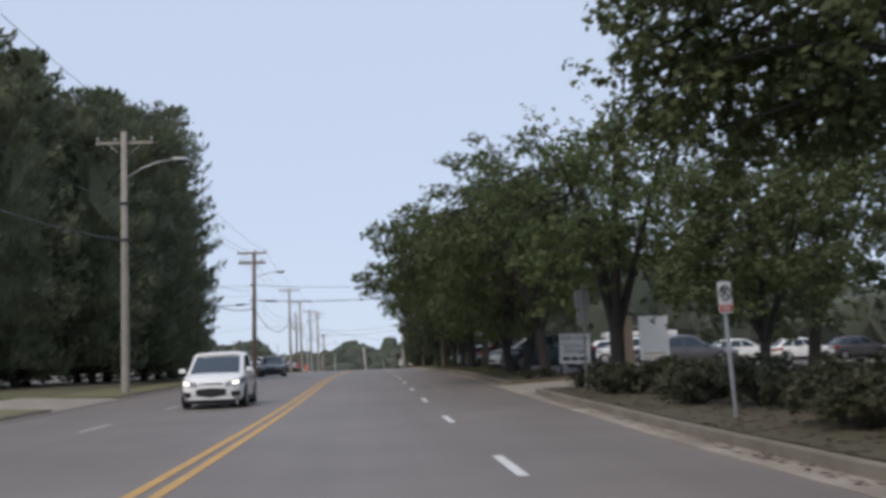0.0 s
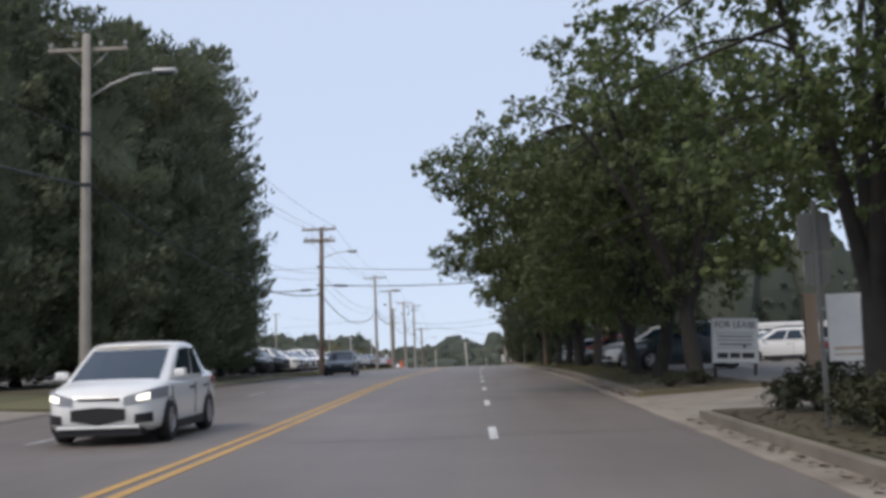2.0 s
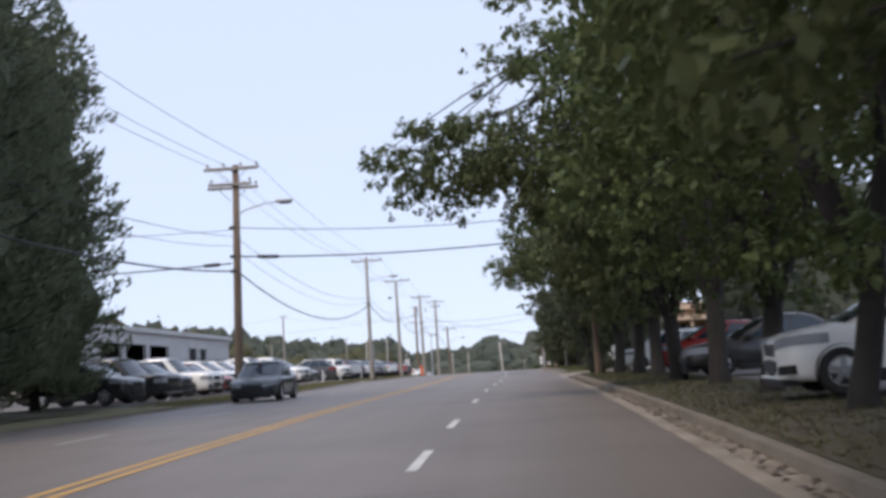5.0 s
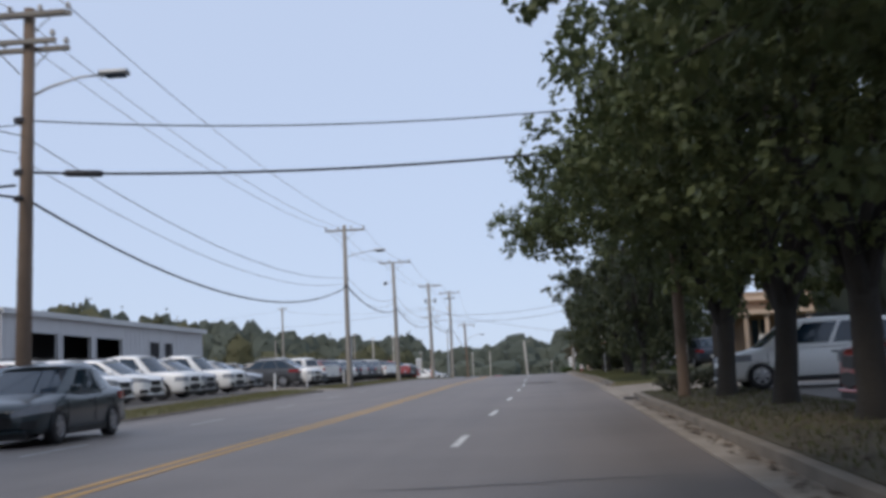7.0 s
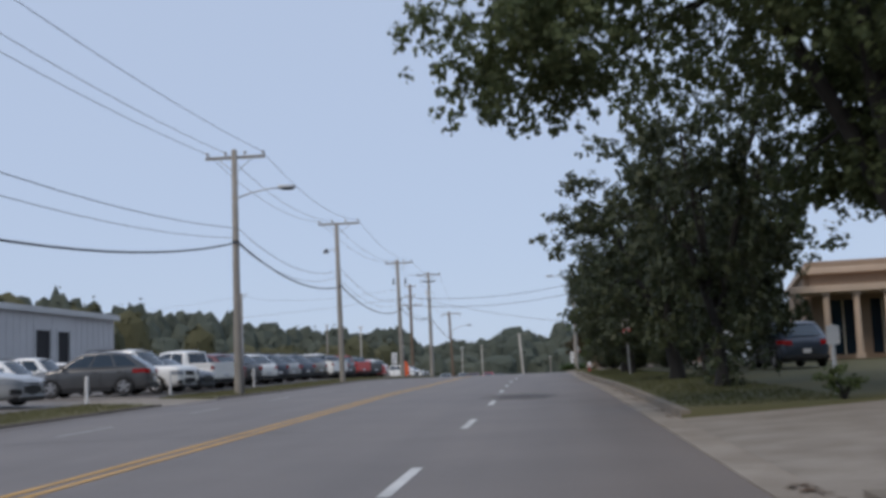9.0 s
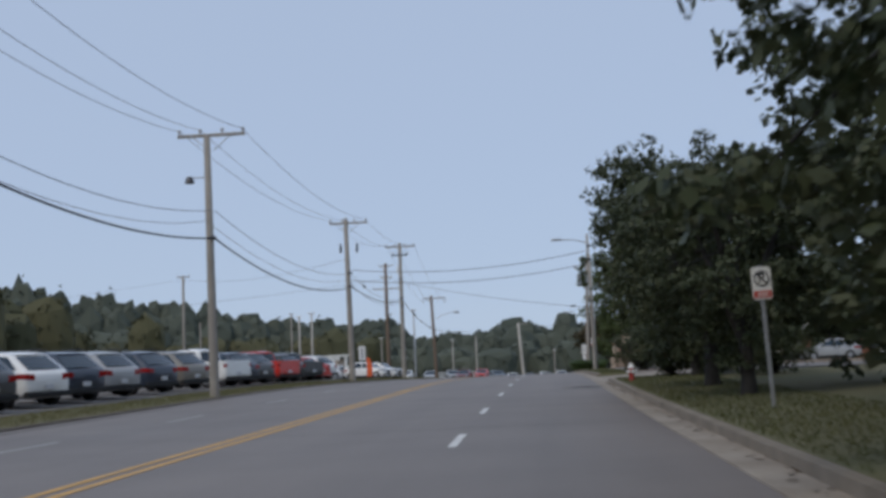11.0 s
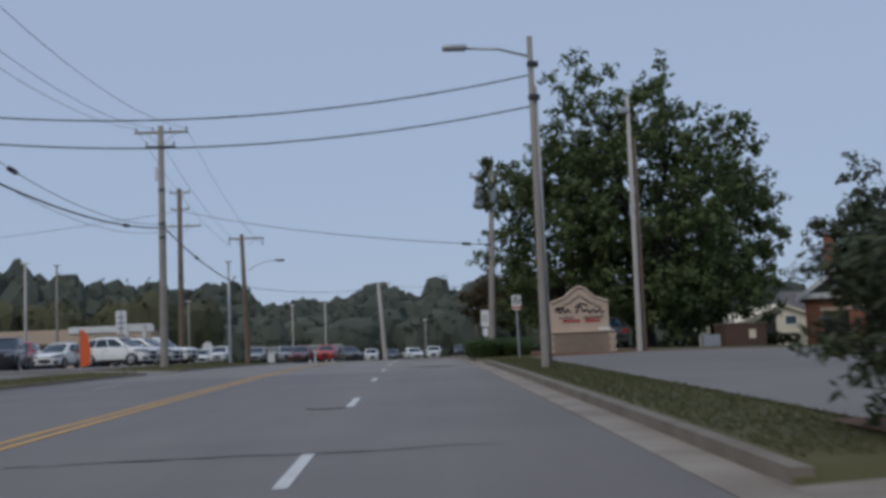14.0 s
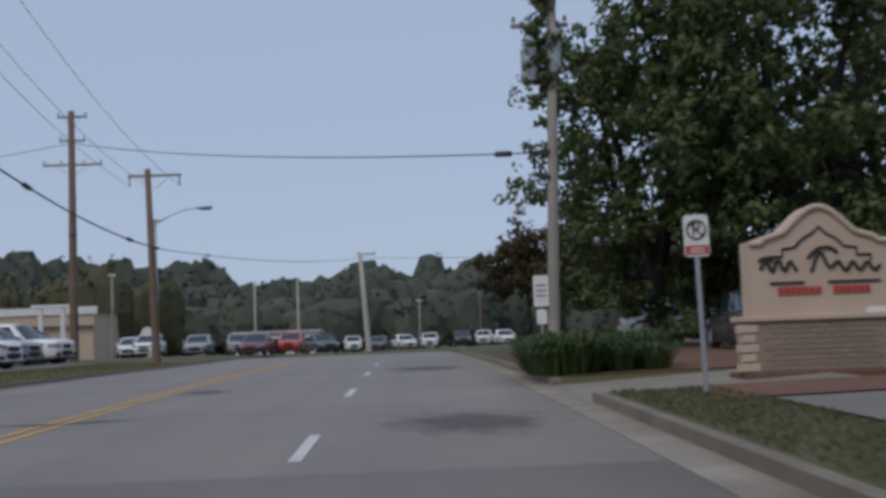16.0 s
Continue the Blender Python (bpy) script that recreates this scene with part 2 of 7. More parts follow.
def stain_material():
    """Oil and tar soaked into the asphalt: darkest inside, breaking up towards its ragged rim."""
    m = mat("tar_stain", (0.085, 0.083, 0.08), (0.06, 0.059, 0.058), 0.8, 2, 30, 0.1, coord="World")
    n, l = m.node_tree.nodes, m.node_tree.links
    tc, ln, ns = n.new("ShaderNodeTexCoord"), n.new("ShaderNodeVectorMath"), n.new("ShaderNodeTexNoise")
    ln.operation = "LENGTH"
    l.new(tc.outputs["Object"], ln.inputs[0])
    ns.inputs["Scale"].default_value, ns.inputs["Detail"].default_value = 2.6, 6
    l.new(tc.outputs["Object"], ns.inputs["Vector"])
    a = n.new("ShaderNodeMath")
    a.operation = "MULTIPLY_ADD"
    l.new(ns.outputs[0], a.inputs[0])
    a.inputs[1].default_value = -1.5
    l.new(ln.outputs["Value"], a.inputs[2])
    r = n.new("ShaderNodeMapRange")
    r.inputs["From Min"].default_value, r.inputs["From Max"].default_value = -0.35, 0.25
    r.inputs["To Min"].default_value, r.inputs["To Max"].default_value = 0.42, 0.0
    l.new(a.outputs[0], r.inputs["Value"])
    tr, ms = n.new("ShaderNodeBsdfTransparent"), n.new("ShaderNodeMixShader")
    l.new(r.outputs[0], ms.inputs[0]), l.new(tr.outputs[0], ms.inputs[1]), l.new(n["Principled BSDF"].outputs[0], ms.inputs[2])
    l.new(ms.outputs[0], n["Material Output"].inputs["Surface"])
    return m


M_STAIN = stain_material()

# ---------------------------------------------------------------- mesh helpers
def link_mesh(name, verts, faces, material, parent=None, label="", smooth=False):
    me = bpy.data.meshes.new(name)
    me.from_pydata(verts, [], faces)
    if smooth:
        me.polygons.foreach_set("use_smooth", [True] * len(me.polygons))
    me.materials.append(material)
    ob = new(name, me)
    if parent is not None:
        ob.parent = parent
    if label:
        ob["label"] = label
    return ob


def part(name, bm, material, parent=None, label="", smooth=False):
    me = bpy.data.meshes.new(name)
    bmesh.ops.recalc_face_normals(bm, faces=bm.faces)
    bm.to_mesh(me)
    bm.free()
    if smooth:
        me.polygons.foreach_set("use_smooth", [True] * len(me.polygons))
    me.materials.append(material)
    ob = new(name, me)
    if parent is not None:
        ob.parent = parent
    if label:
        ob["label"] = label
    return ob


def thing(name, label, category, m=None, group="", kind=""):
    e = new(name)
    e.empty_display_size = 0.2
    if m is not None:
        e.matrix_world = m
    return tagged(e, label, category, group, kind)


def box(bm, x0, x1, y0, y1, z0, z1, bevel=0.0):
    r = bmesh.ops.create_cube(bm, size=1)
    vs = r["verts"]
    for v in vs:
        v.co = Vector((x0 + (v.co.x + 0.5) * (x1 - x0), y0 + (v.co.y + 0.5) * (y1 - y0), z0 + (v.co.z + 0.5) * (z1 - z0)))
    if bevel:
        es = list({e for v in vs for e in v.link_edges})
        bmesh.ops.bevel(bm, geom=es, offset=bevel, segments=2, affect="EDGES", profile=0.6)
    return bm


def boxm(*a, bevel=0.0):
    return box(bmesh.new(), *a, bevel=bevel)


def tube_data(pts, radii, sides=8, cap=True):
    """Vertices and faces of a tube along a polyline."""
    pts = [Vector(p) for p in pts]
    if not hasattr(radii, "__len__"):
        radii = [radii] * len(pts)
    verts, faces = [], []
    ref = Vector((0.31, 0.87, 0.22)).normalized()
    for i, p in enumerate(pts):
        d = (pts[min(i + 1, len(pts) - 1)] - pts[max(i - 1, 0)]).normalized()
        a = d.cross(ref)
        if a.length < 0.05:
            a = d.cross(Vector((1, 0, 0)))
        a.normalize()
        b = d.cross(a)
        for k in range(sides):
            w = 2 * math.pi * k / sides
            verts.append(p + (a * math.cos(w) + b * math.sin(w)) * radii[i])
    for i in range(len(pts) - 1):
        for k in range(sides):
            k2 = (k + 1) % sides
            faces.append((i * sides + k, i * sides + k2, (i + 1) * sides + k2, (i + 1) * sides + k))
    if cap:
        faces.append(tuple(range(sides - 1, -1, -1)))
        faces.append(tuple((len(pts) - 1) * sides + k for k in range(sides)))
    return verts, faces


def tube(name, pts, radii, material, parent=None, sides=8, label=""):
    v, f = tube_data(pts, radii, sides)
    return link_mesh(name, v, f, material, parent, label, smooth=True)


def cyl(bm, p, q, r0, r1=None, sides=12):
    v, f = tube_data([p, q], [r0, r0 if r1 is None else r1], sides)
    vs = [bm.verts.new(c) for c in v]
    for fc in f:
        bm.faces.new([vs[i] for i in fc])
    return bm


def cylm(p, q, r0, r1=None, sides=12):
    return cyl(bmesh.new(), p, q, r0, r1, sides)


# ---------------------------------------------------------------- the lie of the land
GY = (-60, 0, 7.7, 16.5, 26.1, 31.6, 60.5, 73.3, 86.4, 100.2, 139.1, 154.8, 170.8, 186, 200.6, 207.8, 225, 241, 262, 300, 340, 420, 600, 3000)
GZ = (-2.2, 0, 0.25, 0.58, 0.94, 1.14, 2.45, 2.97, 3.43, 3.87, 5.3, 5.7, 6.2, 6.68, 6.97, 7.11, 7.38, 7.52, 7.6, 7.55, 7.2, 6.5, 5.0, 2.0)


def road_z(y):
    """Height of the road's middle: it climbs, then flattens out; smoothed by averaging."""
    return float(np.mean(np.interp((y - 8, y - 4, y, y + 4, y + 8), GY, GZ)))


L_KERB, R_KERB = -9.75, 5.28


def warp(x, y):
    """The kerbs do not run dead straight: both wander by up to half a metre, and the left one closes in at the end; the lines wander with wear and repainting."""
    if -3 < x < 3:
        return x + float(np.interp(y, (0, 95, 104, 113, 122, 131, 150, 160), (0, 0.03, 0.15, 0.24, 0.32, 0.36, 0.1, 0)))
    if x > 1.6:
        d = float(np.interp(y, (0, 18, 24, 36, 51, 73, 85, 100, 112, 131, 150, 165, 200, 220), (-0.85, -0.65, -0.45, -0.2, -0.05, 0.1, 0.16, 0.27, 0.28, 0.22, 0.12, 0.08, 0.02, 0.04)))
        return x + d * min(1, (x - 1.6) / 3.2) * min(1, max(0, (12 - x) / 6))
    if x < -6:
        d = float(np.interp(y, (0, 60, 93, 105, 112, 132, 150, 174, 207, 230, 262, 400), (0, 0, 0.25, 0.6, 0.85, 0.9, 0.6, 0.4, 0.2, 1.8, 2.6, 0)))
        return x + d * min(1, (-6 - x) / 3.3) * min(1, max(0, (22 + x) / 8))
    return x


R_GAPS = ((37.0, 45.5), (109.3, 120.9), (177.0, 187.0), (225.3, 230.0))
L_GAPS = ((38.0, 48.0), (138.0, 145.0), (227.5, 233.0))
END = 268.0


def verge(x, y):
    """How far the ground beside the road lies over it."""
    if x > 0:
        e = x - R_KERB
        base = 0.14 + 0.02 * min(max(e, 0), 6)
        gaps = R_GAPS
    else:
        e = L_KERB - x
        base = 0.07 + 0.035 * min(max(e, 0), 5)
        gaps = L_GAPS
    for a, b in gaps:
        if a < y < b:
            base = min(base, -0.05 + 0.035 * max(e, 0))
    return base


def land_z(x, y):
    if L_KERB < x < R_KERB and y < END + 30:
        return road_z(y) - 0.3
    if y < 115:
        far = -0.03 * min(max(x - 9, 0), 20) * min(1, (115 - y) / 7)
    else:
        far = 0.015 * min(max(x - 13, 0), 40) * min(1, max(-1, (177 - y) / 6)) * min(1, (y - 115) / 5)
    return road_z(y) + verge(x, y) + far


def strip(name, xs, ys, zfun, material, parent=None, label="", kind="structure", category=""):
    """A sheet over the grid xs by ys."""
    verts = [(warp(x, y), y, zfun(x, y)) for y in ys for x in xs]
    w = len(xs)
    faces = [(j * w + i, j * w + i + 1, (j + 1) * w + i + 1, (j + 1) * w + i) for j in range(len(ys) - 1) for i in range(w - 1)]
    ob = link_mesh(name, verts, faces, material, parent, smooth=True)
    return tagged(ob, label, category, "", kind)


def frange(a, b, s):
    n = max(1, round((b - a) / s))
    return [a + (b - a) * i / n for i in range(n + 1)]


gap_edges = sorted(v for g in R_GAPS + L_GAPS for p in g for v in (p - 0.02, p + 0.02))
ground_ys = sorted(set([-80, -60, -40] + frange(-30, 330, 3.0) + gap_edges + [340, 360, 380, 420, 480, 560, 700, 1000, 1600, 3000]))
ground_xs = [-3000, -800, -300, -150, -90, -60, -45, -35, -28, -22, -18, -15, -13, -11.5, -10.4, L_KERB - 0.02, L_KERB + 0.02, -4, 0, R_KERB - 0.02, R_KERB + 0.02, 5.9, 6.8, 8, 9.5, 11, 14, 18, 24, 32, 45, 60, 90, 150, 300, 800, 3000]
strip("ground", ground_xs, ground_ys, land_z, M_GRASS, label="mown grass verges with thin dry patches", category="ground")

# the last stretch before the junction takes a paler, warmer asphalt tone
for y0, y1, m_, what in ((-60, 218, M_ASPH, "grey worn asphalt road of four lanes"), (218, END, M_ASPH_PALE, "paler warm grey asphalt road before the junction")):
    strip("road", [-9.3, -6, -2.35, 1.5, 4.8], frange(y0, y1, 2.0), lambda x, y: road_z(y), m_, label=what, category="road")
# the crossing street at the far end
strip("road_crossing", [-90, -60, -30, -9.3, 4.8, 30, 60, 90], frange(END, END + 16, 4), lambda x, y: road_z(y) + 0.22 * min(1, max(0, abs(x + 2.2) - 7) / 10), M_ASPH_PALE, label="grey asphalt street crossing the end of the road", category="road")


def not_in(gaps, a, b, step):
    """Stretches of a..b outside the gaps, cut to about step."""
    out, cur = [], a
    for g0, g1 in list(gaps) + [(b, b)]:
        if g0 > cur:
            ys = frange(cur, min(g0, b), step)
            out += list(zip(ys[:-1], ys[1:]))
        cur = max(cur, g1)
    return out


def lengthwise(name, x0, x1, z0, z1, spans, material, label, category):
    """Blocks along the road; one object, cut into stones of their own."""
    verts, faces = [], []
    for a, b in spans:
        a, b = a + 0.006, b - 0.006
        i = len(verts)
        for y in (a, b):
            z = road_z(y)
            for x, h in ((x0, z0), (x1, z0), (x1, z1), (x0, z1)):
                verts.append((warp(x, y), y, z + h))
        faces += [(i + 3, i + 2, i + 6, i + 7), (i, i + 3, i + 7, i + 4), (i + 1, i + 5, i + 6, i + 2), (i, i + 1, i + 2, i + 3), (i + 4, i + 7, i + 6, i + 5)]
    return tagged(link_mesh(name, verts, faces, material), label, category, "", "structure")


for nm, x0, x1, gm_ in (("gutter_right", 4.8, R_KERB, M_GUTTER), ("gutter_left", L_KERB, -9.3, M_ASPH)):
    lengthwise(nm, x0, x1, -0.25, 0.012, not_in((), -40, END, 3.05), gm_, "stained pale concrete gutter with leaf dirt" if x0 > 0 else "worn asphalt edge strip beside the verge", "gutter")
KERBS = (("kerb_right", R_KERB, R_KERB + 0.17, 0.145, R_GAPS), ("kerb_left", L_KERB - 0.14, L_KERB, 0.075, L_GAPS))
for nm, x0, x1, z1, gaps in KERBS:
    lengthwise(nm, x0, x1, -0.25, z1, not_in(gaps, -40, END, 3.05), M_KERB, "stained and chipped concrete kerb", "kerb")

# lane markings
def marking(name, x0, x1, spans, material, label):
    for a, b in spans:
        ys = frange(a, b, 2.0)
        ob = strip(name, [x0, x1], ys, lambda x, y: road_z(y) + 0.006, material, label=label, category="marking")
        ob["group"] = label


dash_y = np.interp(range(-2, 25), (-2, 0, 1, 2, 3, 4, 5, 6, 7, 8, 9, 10, 11, 12, 15, 16, 17, 18, 19, 20, 21, 22, 24), (-6, 14.1, 24.9, 35.5, 45.4, 54.8, 63.3, 70.6, 81.6, 92.9, 102.9, 112.4, 121.9, 130.5, 158.8, 169, 179, 189.4, 199.8, 210.7, 220.3, 230.4, 250))
marking("lane_dash", 1.52, 1.65, [(float(v) - 1.35, float(v) + 1.35) for v in dash_y], M_WHITE_LINE, "worn white lane dash painted on asphalt")
marking("lane_dash", -6.08, -5.96, [(float(v) + 2.2 - 1.5, float(v) + 2.2 + 1.5) for v in dash_y[:-4]], M_FADED_LINE, "faded white lane dash painted on asphalt")
marking("centre_line", -2.51, -2.37, [(-40, 262)], M_YELLOW_LINE, "worn yellow double centre line")
marking("centre_line", -2.23, -2.09, [(-40, 262)], M_YELLOW_LINE, "worn yellow double centre line")

# aprons of concrete where drives meet the road
for g0, g1 in R_GAPS:
    strip("driveway_apron", [R_KERB - 0.02, 6.0, 7.0, 8.6, 9.4], [g0 - 0.6, g0, (g0 + g1) / 2, g1, g1 + 0.6], lambda x, y: road_z(y) + 0.016 + 0.05 * (x - R_KERB), M_CONC, label="pale concrete driveway apron", category="driveway")
for g0, g1 in L_GAPS:
    strip("driveway_apron", [-13.5, -12, -10.6, L_KERB + 0.02], [g0 - 0.6, g0, (g0 + g1) / 2, g1, g1 + 0.6], lambda x, y: road_z(y) + 0.016 + 0.045 * (L_KERB - x), M_CONC, label="pale concrete driveway apron", category="driveway")

# ---------------------------------------------------------------- parking lots and beds
def lot(name, x0, x1, y0, y1, lift, material, label, category="parking lot"):
    xs, ys = [x for x in ground_xs if x0 < x < x1], [y for y in ground_ys if y0 < y < y1]
    return strip(name, [x0] + xs + [x1], [y0] + ys + [y1], lambda x, y: land_z(x, y) + lift, material, label=label, category=category)


lot("parking_lot_left", -75, -12.0, 93, 225, 0.03, M_LOT, "grey asphalt sales lot full of parked cars")
lot("parking_lot_corner", -75, -13.5, 228, 262, 0.03, M_LOT, "grey asphalt corner lot with parked cars")
lot("parking_lot_right", 8.4, 45, -10, 108.4, 0.03, M_LOT, "shaded asphalt parking lot behind the trees")
lot("drive_right", 8.5, 42, 109.6, 120.6, 0.03, M_LOT, "asphalt drive into the tan building's grounds")
lot("parking_lot_restaurant", 6.95, 60, 177, 222, 0.03, M_LOT, "pale worn asphalt restaurant parking lot")
for y0, y1 in ((-30, 37.9), (48.1, 137.9), (145.1, 227.4), (233.1, 262)):
    lot("verge", -12.4, L_KERB - 0.15, y0, y1, 0.015, M_DRYGRASS, "mown dry olive grass verge beside the lots", "verge")
lot("mulch_bed_sign", 6.6, 16, 222.5, 225.2, 0.02, M_MULCH, "red-brown bark mulch bed", "bed")
lot("mulch_bed_corner", 5.6, 13, 230.2, 246, 0.02, M_MULCH, "red-brown bark mulch bed", "bed")
lot("litter_bed", R_KERB + 0.2, 8.4, -30, 36.97, 0.015, M_LITTER, "brown leaf litter under the shrubs", "bed")
# the bank's raw edge over the drive is litter too
strip("litter_bed", [R_KERB + 0.172, 5.9, 6.8, 8, 8.4], [45.38, 45.4, 45.53] + [y for y in ground_ys if 45.53 < y < 109.2] + [109.27], lambda x, y: land_z(x, 45.4) - 0.03 if y < 45.39 else land_z(x, max(y, 45.53)) + 0.015, M_LITTER, label="brown leaf litter and thin grass under the trees", category="bed")
lot("litter_bed", -30, -11.5, 58, 92.5, 0.015, M_LITTER, "brown needle litter under the conifers", "bed")


# ---------------------------------------------------------------- trees
def unit_rows(v):
    return v / (np.linalg.norm(v, axis=1)[:, None] + 1e-9)


def leaf_mesh(rng, centres, radii, per, size, aspect=0.62, droop=0.25, flat=0.6, tuft=8):
    """Rhombic leaves gathered into small tufts within clumps, their faces turned outwards and up: vertices as an array."""
    k = max(1, round(per / tuft))
    d = unit_rows(rng.normal(size=(len(centres) * k, 3)))
    r = np.repeat(radii, k)[:, None]
    sub = np.repeat(centres, k, axis=0) + d * r * (rng.random((len(d), 1)) ** 0.5) * np.array([1, 1, flat])
    n = len(sub) * tuft
    e = unit_rows(rng.normal(size=(n, 3)))
    pos = np.repeat(sub, tuft, axis=0) + e * size * (0.3 + 0.75 * rng.random((n, 1)))
    face = unit_rows(np.repeat(d, tuft, axis=0) * 0.6 + e * 0.5 + rng.normal(size=(n, 3)) * 0.4 + np.array([0, 0, 0.5]))
    a = rng.normal(size=(n, 3))
    a[:, 2] -= droop
    a = unit_rows(a - face * (a * face).sum(1)[:, None])
    b = np.cross(face, a)
    s = size * (0.6 + 0.8 * rng.random((n, 1)))
    v = np.empty((n, 4, 3))
    v[:, 0], v[:, 1] = pos - a * s * 0.5, pos + b * s * 0.5 * aspect
    v[:, 2], v[:, 3] = pos + a * s * 0.5, pos - b * s * 0.5 * aspect
    return v.reshape(-1, 3)


def quads_object(name, v, material, parent=None, label=""):
    n = len(v) // 4
    me = bpy.data.meshes.new(name)
    me.vertices.add(n * 4)
    me.vertices.foreach_set("co", v.astype(np.float32).ravel())
    me.loops.add(n * 4)
    me.loops.foreach_set("vertex_index", np.arange(n * 4, dtype=np.int32))
    me.polygons.add(n)
    me.polygons.foreach_set("loop_start", np.arange(n, dtype=np.int32) * 4)
    me.update(calc_edges=True)
    me.materials.append(material)
    ob = new(name, me)
    if parent is not None:
        ob.parent = parent
    if label:
        ob["label"] = label
    return ob


def bend(p, q, k, rng, wob=0.05):
    """A curved limb from p to q that first rises by k."""
    p, q = np.array(p), np.array(q)
    mid = (p + q) / 2 + np.array([0, 0, k]) + rng.normal(size=3) * wob * np.linalg.norm(q - p)
    ts = np.linspace(0, 1, 6)[:, None]
    return (1 - ts) ** 2 * p + 2 * ts * (1 - ts) * mid + ts ** 2 * q


def broad_tree(name, label, seed, height, rx, ry, base, trunk_r, leaf_mat, clumps=230, per=130, size=0.2, split=0.45, leader=0.0, shell=0.45, limbs=26, clump_r=(0.5, 1.05), low=0.0, lobes=(), clear=None):
    """A tree with a forked trunk, limbs and a ragged crown of leaf clumps, standing at its origin."""
    rng = np.random.default_rng(seed)
    e = thing(name, label, "tree")
    cz, rz = (height + base) / 2, (height - base) / 2
    cents = []
    off = rng.random(3) * 50
    while len(cents) < clumps:
        d = rng.normal(size=3)
        d /= np.linalg.norm(d)
        k = shell + (1 - shell) * rng.random() ** 0.6
        lump = min(1.16, 0.78 + 0.5 * noise.noise(Vector(d * 2.3 + off)) + 0.2 * noise.noise(Vector(d * 6 + off)))
        p = np.array([d[0] * rx, d[1] * ry, d[2] * rz]) * k * lump * 1.08
        if p[2] < 0:
            p[2] *= 0.75 + low
        p[2] += cz
        if rng.random() < 0.25 and abs(d[2]) < 0.2:
            continue
        if clear and p[0] < clear[0] and p[2] < clear[1]:
            continue
        cents.append(p)
    for lx, ly, lz, ax, ay, az, n in lobes:
        for _ in range(n):
            d = rng.normal(size=3)
            d = d / np.linalg.norm(d) * rng.random() ** 0.4
            cents.append(np.array([lx + d[0] * ax, ly + d[1] * ay, lz + d[2] * az]))
    cents = np.array(cents)
    # no clump hangs in the air by itself
    near = (np.linalg.norm(cents[:, None] - cents[None], axis=2) < clump_r[1] * 1.6).sum(1)
    cents = cents[near >= 4]
    clumps = len(cents)
    rad = clump_r[0] + (clump_r[1] - clump_r[0]) * rng.random(clumps)
    quads_object("crown", leaf_mesh(rng, cents, rad, per, size), leaf_mat, e)
    # trunk and limbs, one mesh
    verts, faces = [], []

    def grow(pts, r0, r1, sides):
        v, f = tube_data(pts, list(np.linspace(r0, r1, len(pts))), sides, cap=False)
        o = len(verts)
        verts.extend(v)
        faces.extend(tuple(i + o for i in q) for q in f)

    fork = np.array([rng.normal() * 0.15, rng.normal() * 0.15, max(base * 0.75, height * split * 0.45)])
    foot = [(0, 0, -0.3), (0.01, 0, 0.0), (0.02, 0.01, 0.35), *[tuple(fork * t) for t in (0.4, 0.7, 0.95, 1.1, 1.25)]]
    v, f = tube_data(foot, [trunk_r * q for q in (1.35, 1.25, 1.02, 0.95, 0.92, 0.9, 0.7, 0.3)], 12, cap=False)
    link_mesh("trunk", v, f, M_BARK, e, smooth=True)
    mains = []
    for k in range(5):
        a = 2 * math.pi * (k + rng.random() * 0.6) / 5
        top = np.array([math.cos(a) * rx * 0.42, math.sin(a) * ry * 0.42, cz + rz * (0.1 + 0.35 * rng.random())])
        pts = bend(fork * 0.82, top, rz * 0.1, rng)
        grow(pts, trunk_r * 0.66, trunk_r * 0.2, 8)
        mains.append(pts)
    order = rng.permutation(clumps)[:limbs * 3]
    for j, i in enumerate(order):
        m = mains[j % 5]
        near = min((np.linalg.norm(p - cents[i]), tuple(p)) for q in mains for p in q[2:])[1]
        grow(bend(near, cents[i], 0.25, rng, 0.1), trunk_r * 0.16, 0.012, 4)
    tagged(link_mesh("branchwork", verts, faces, M_BARK, e, smooth=True), "", "", "", "stuff")
    return e


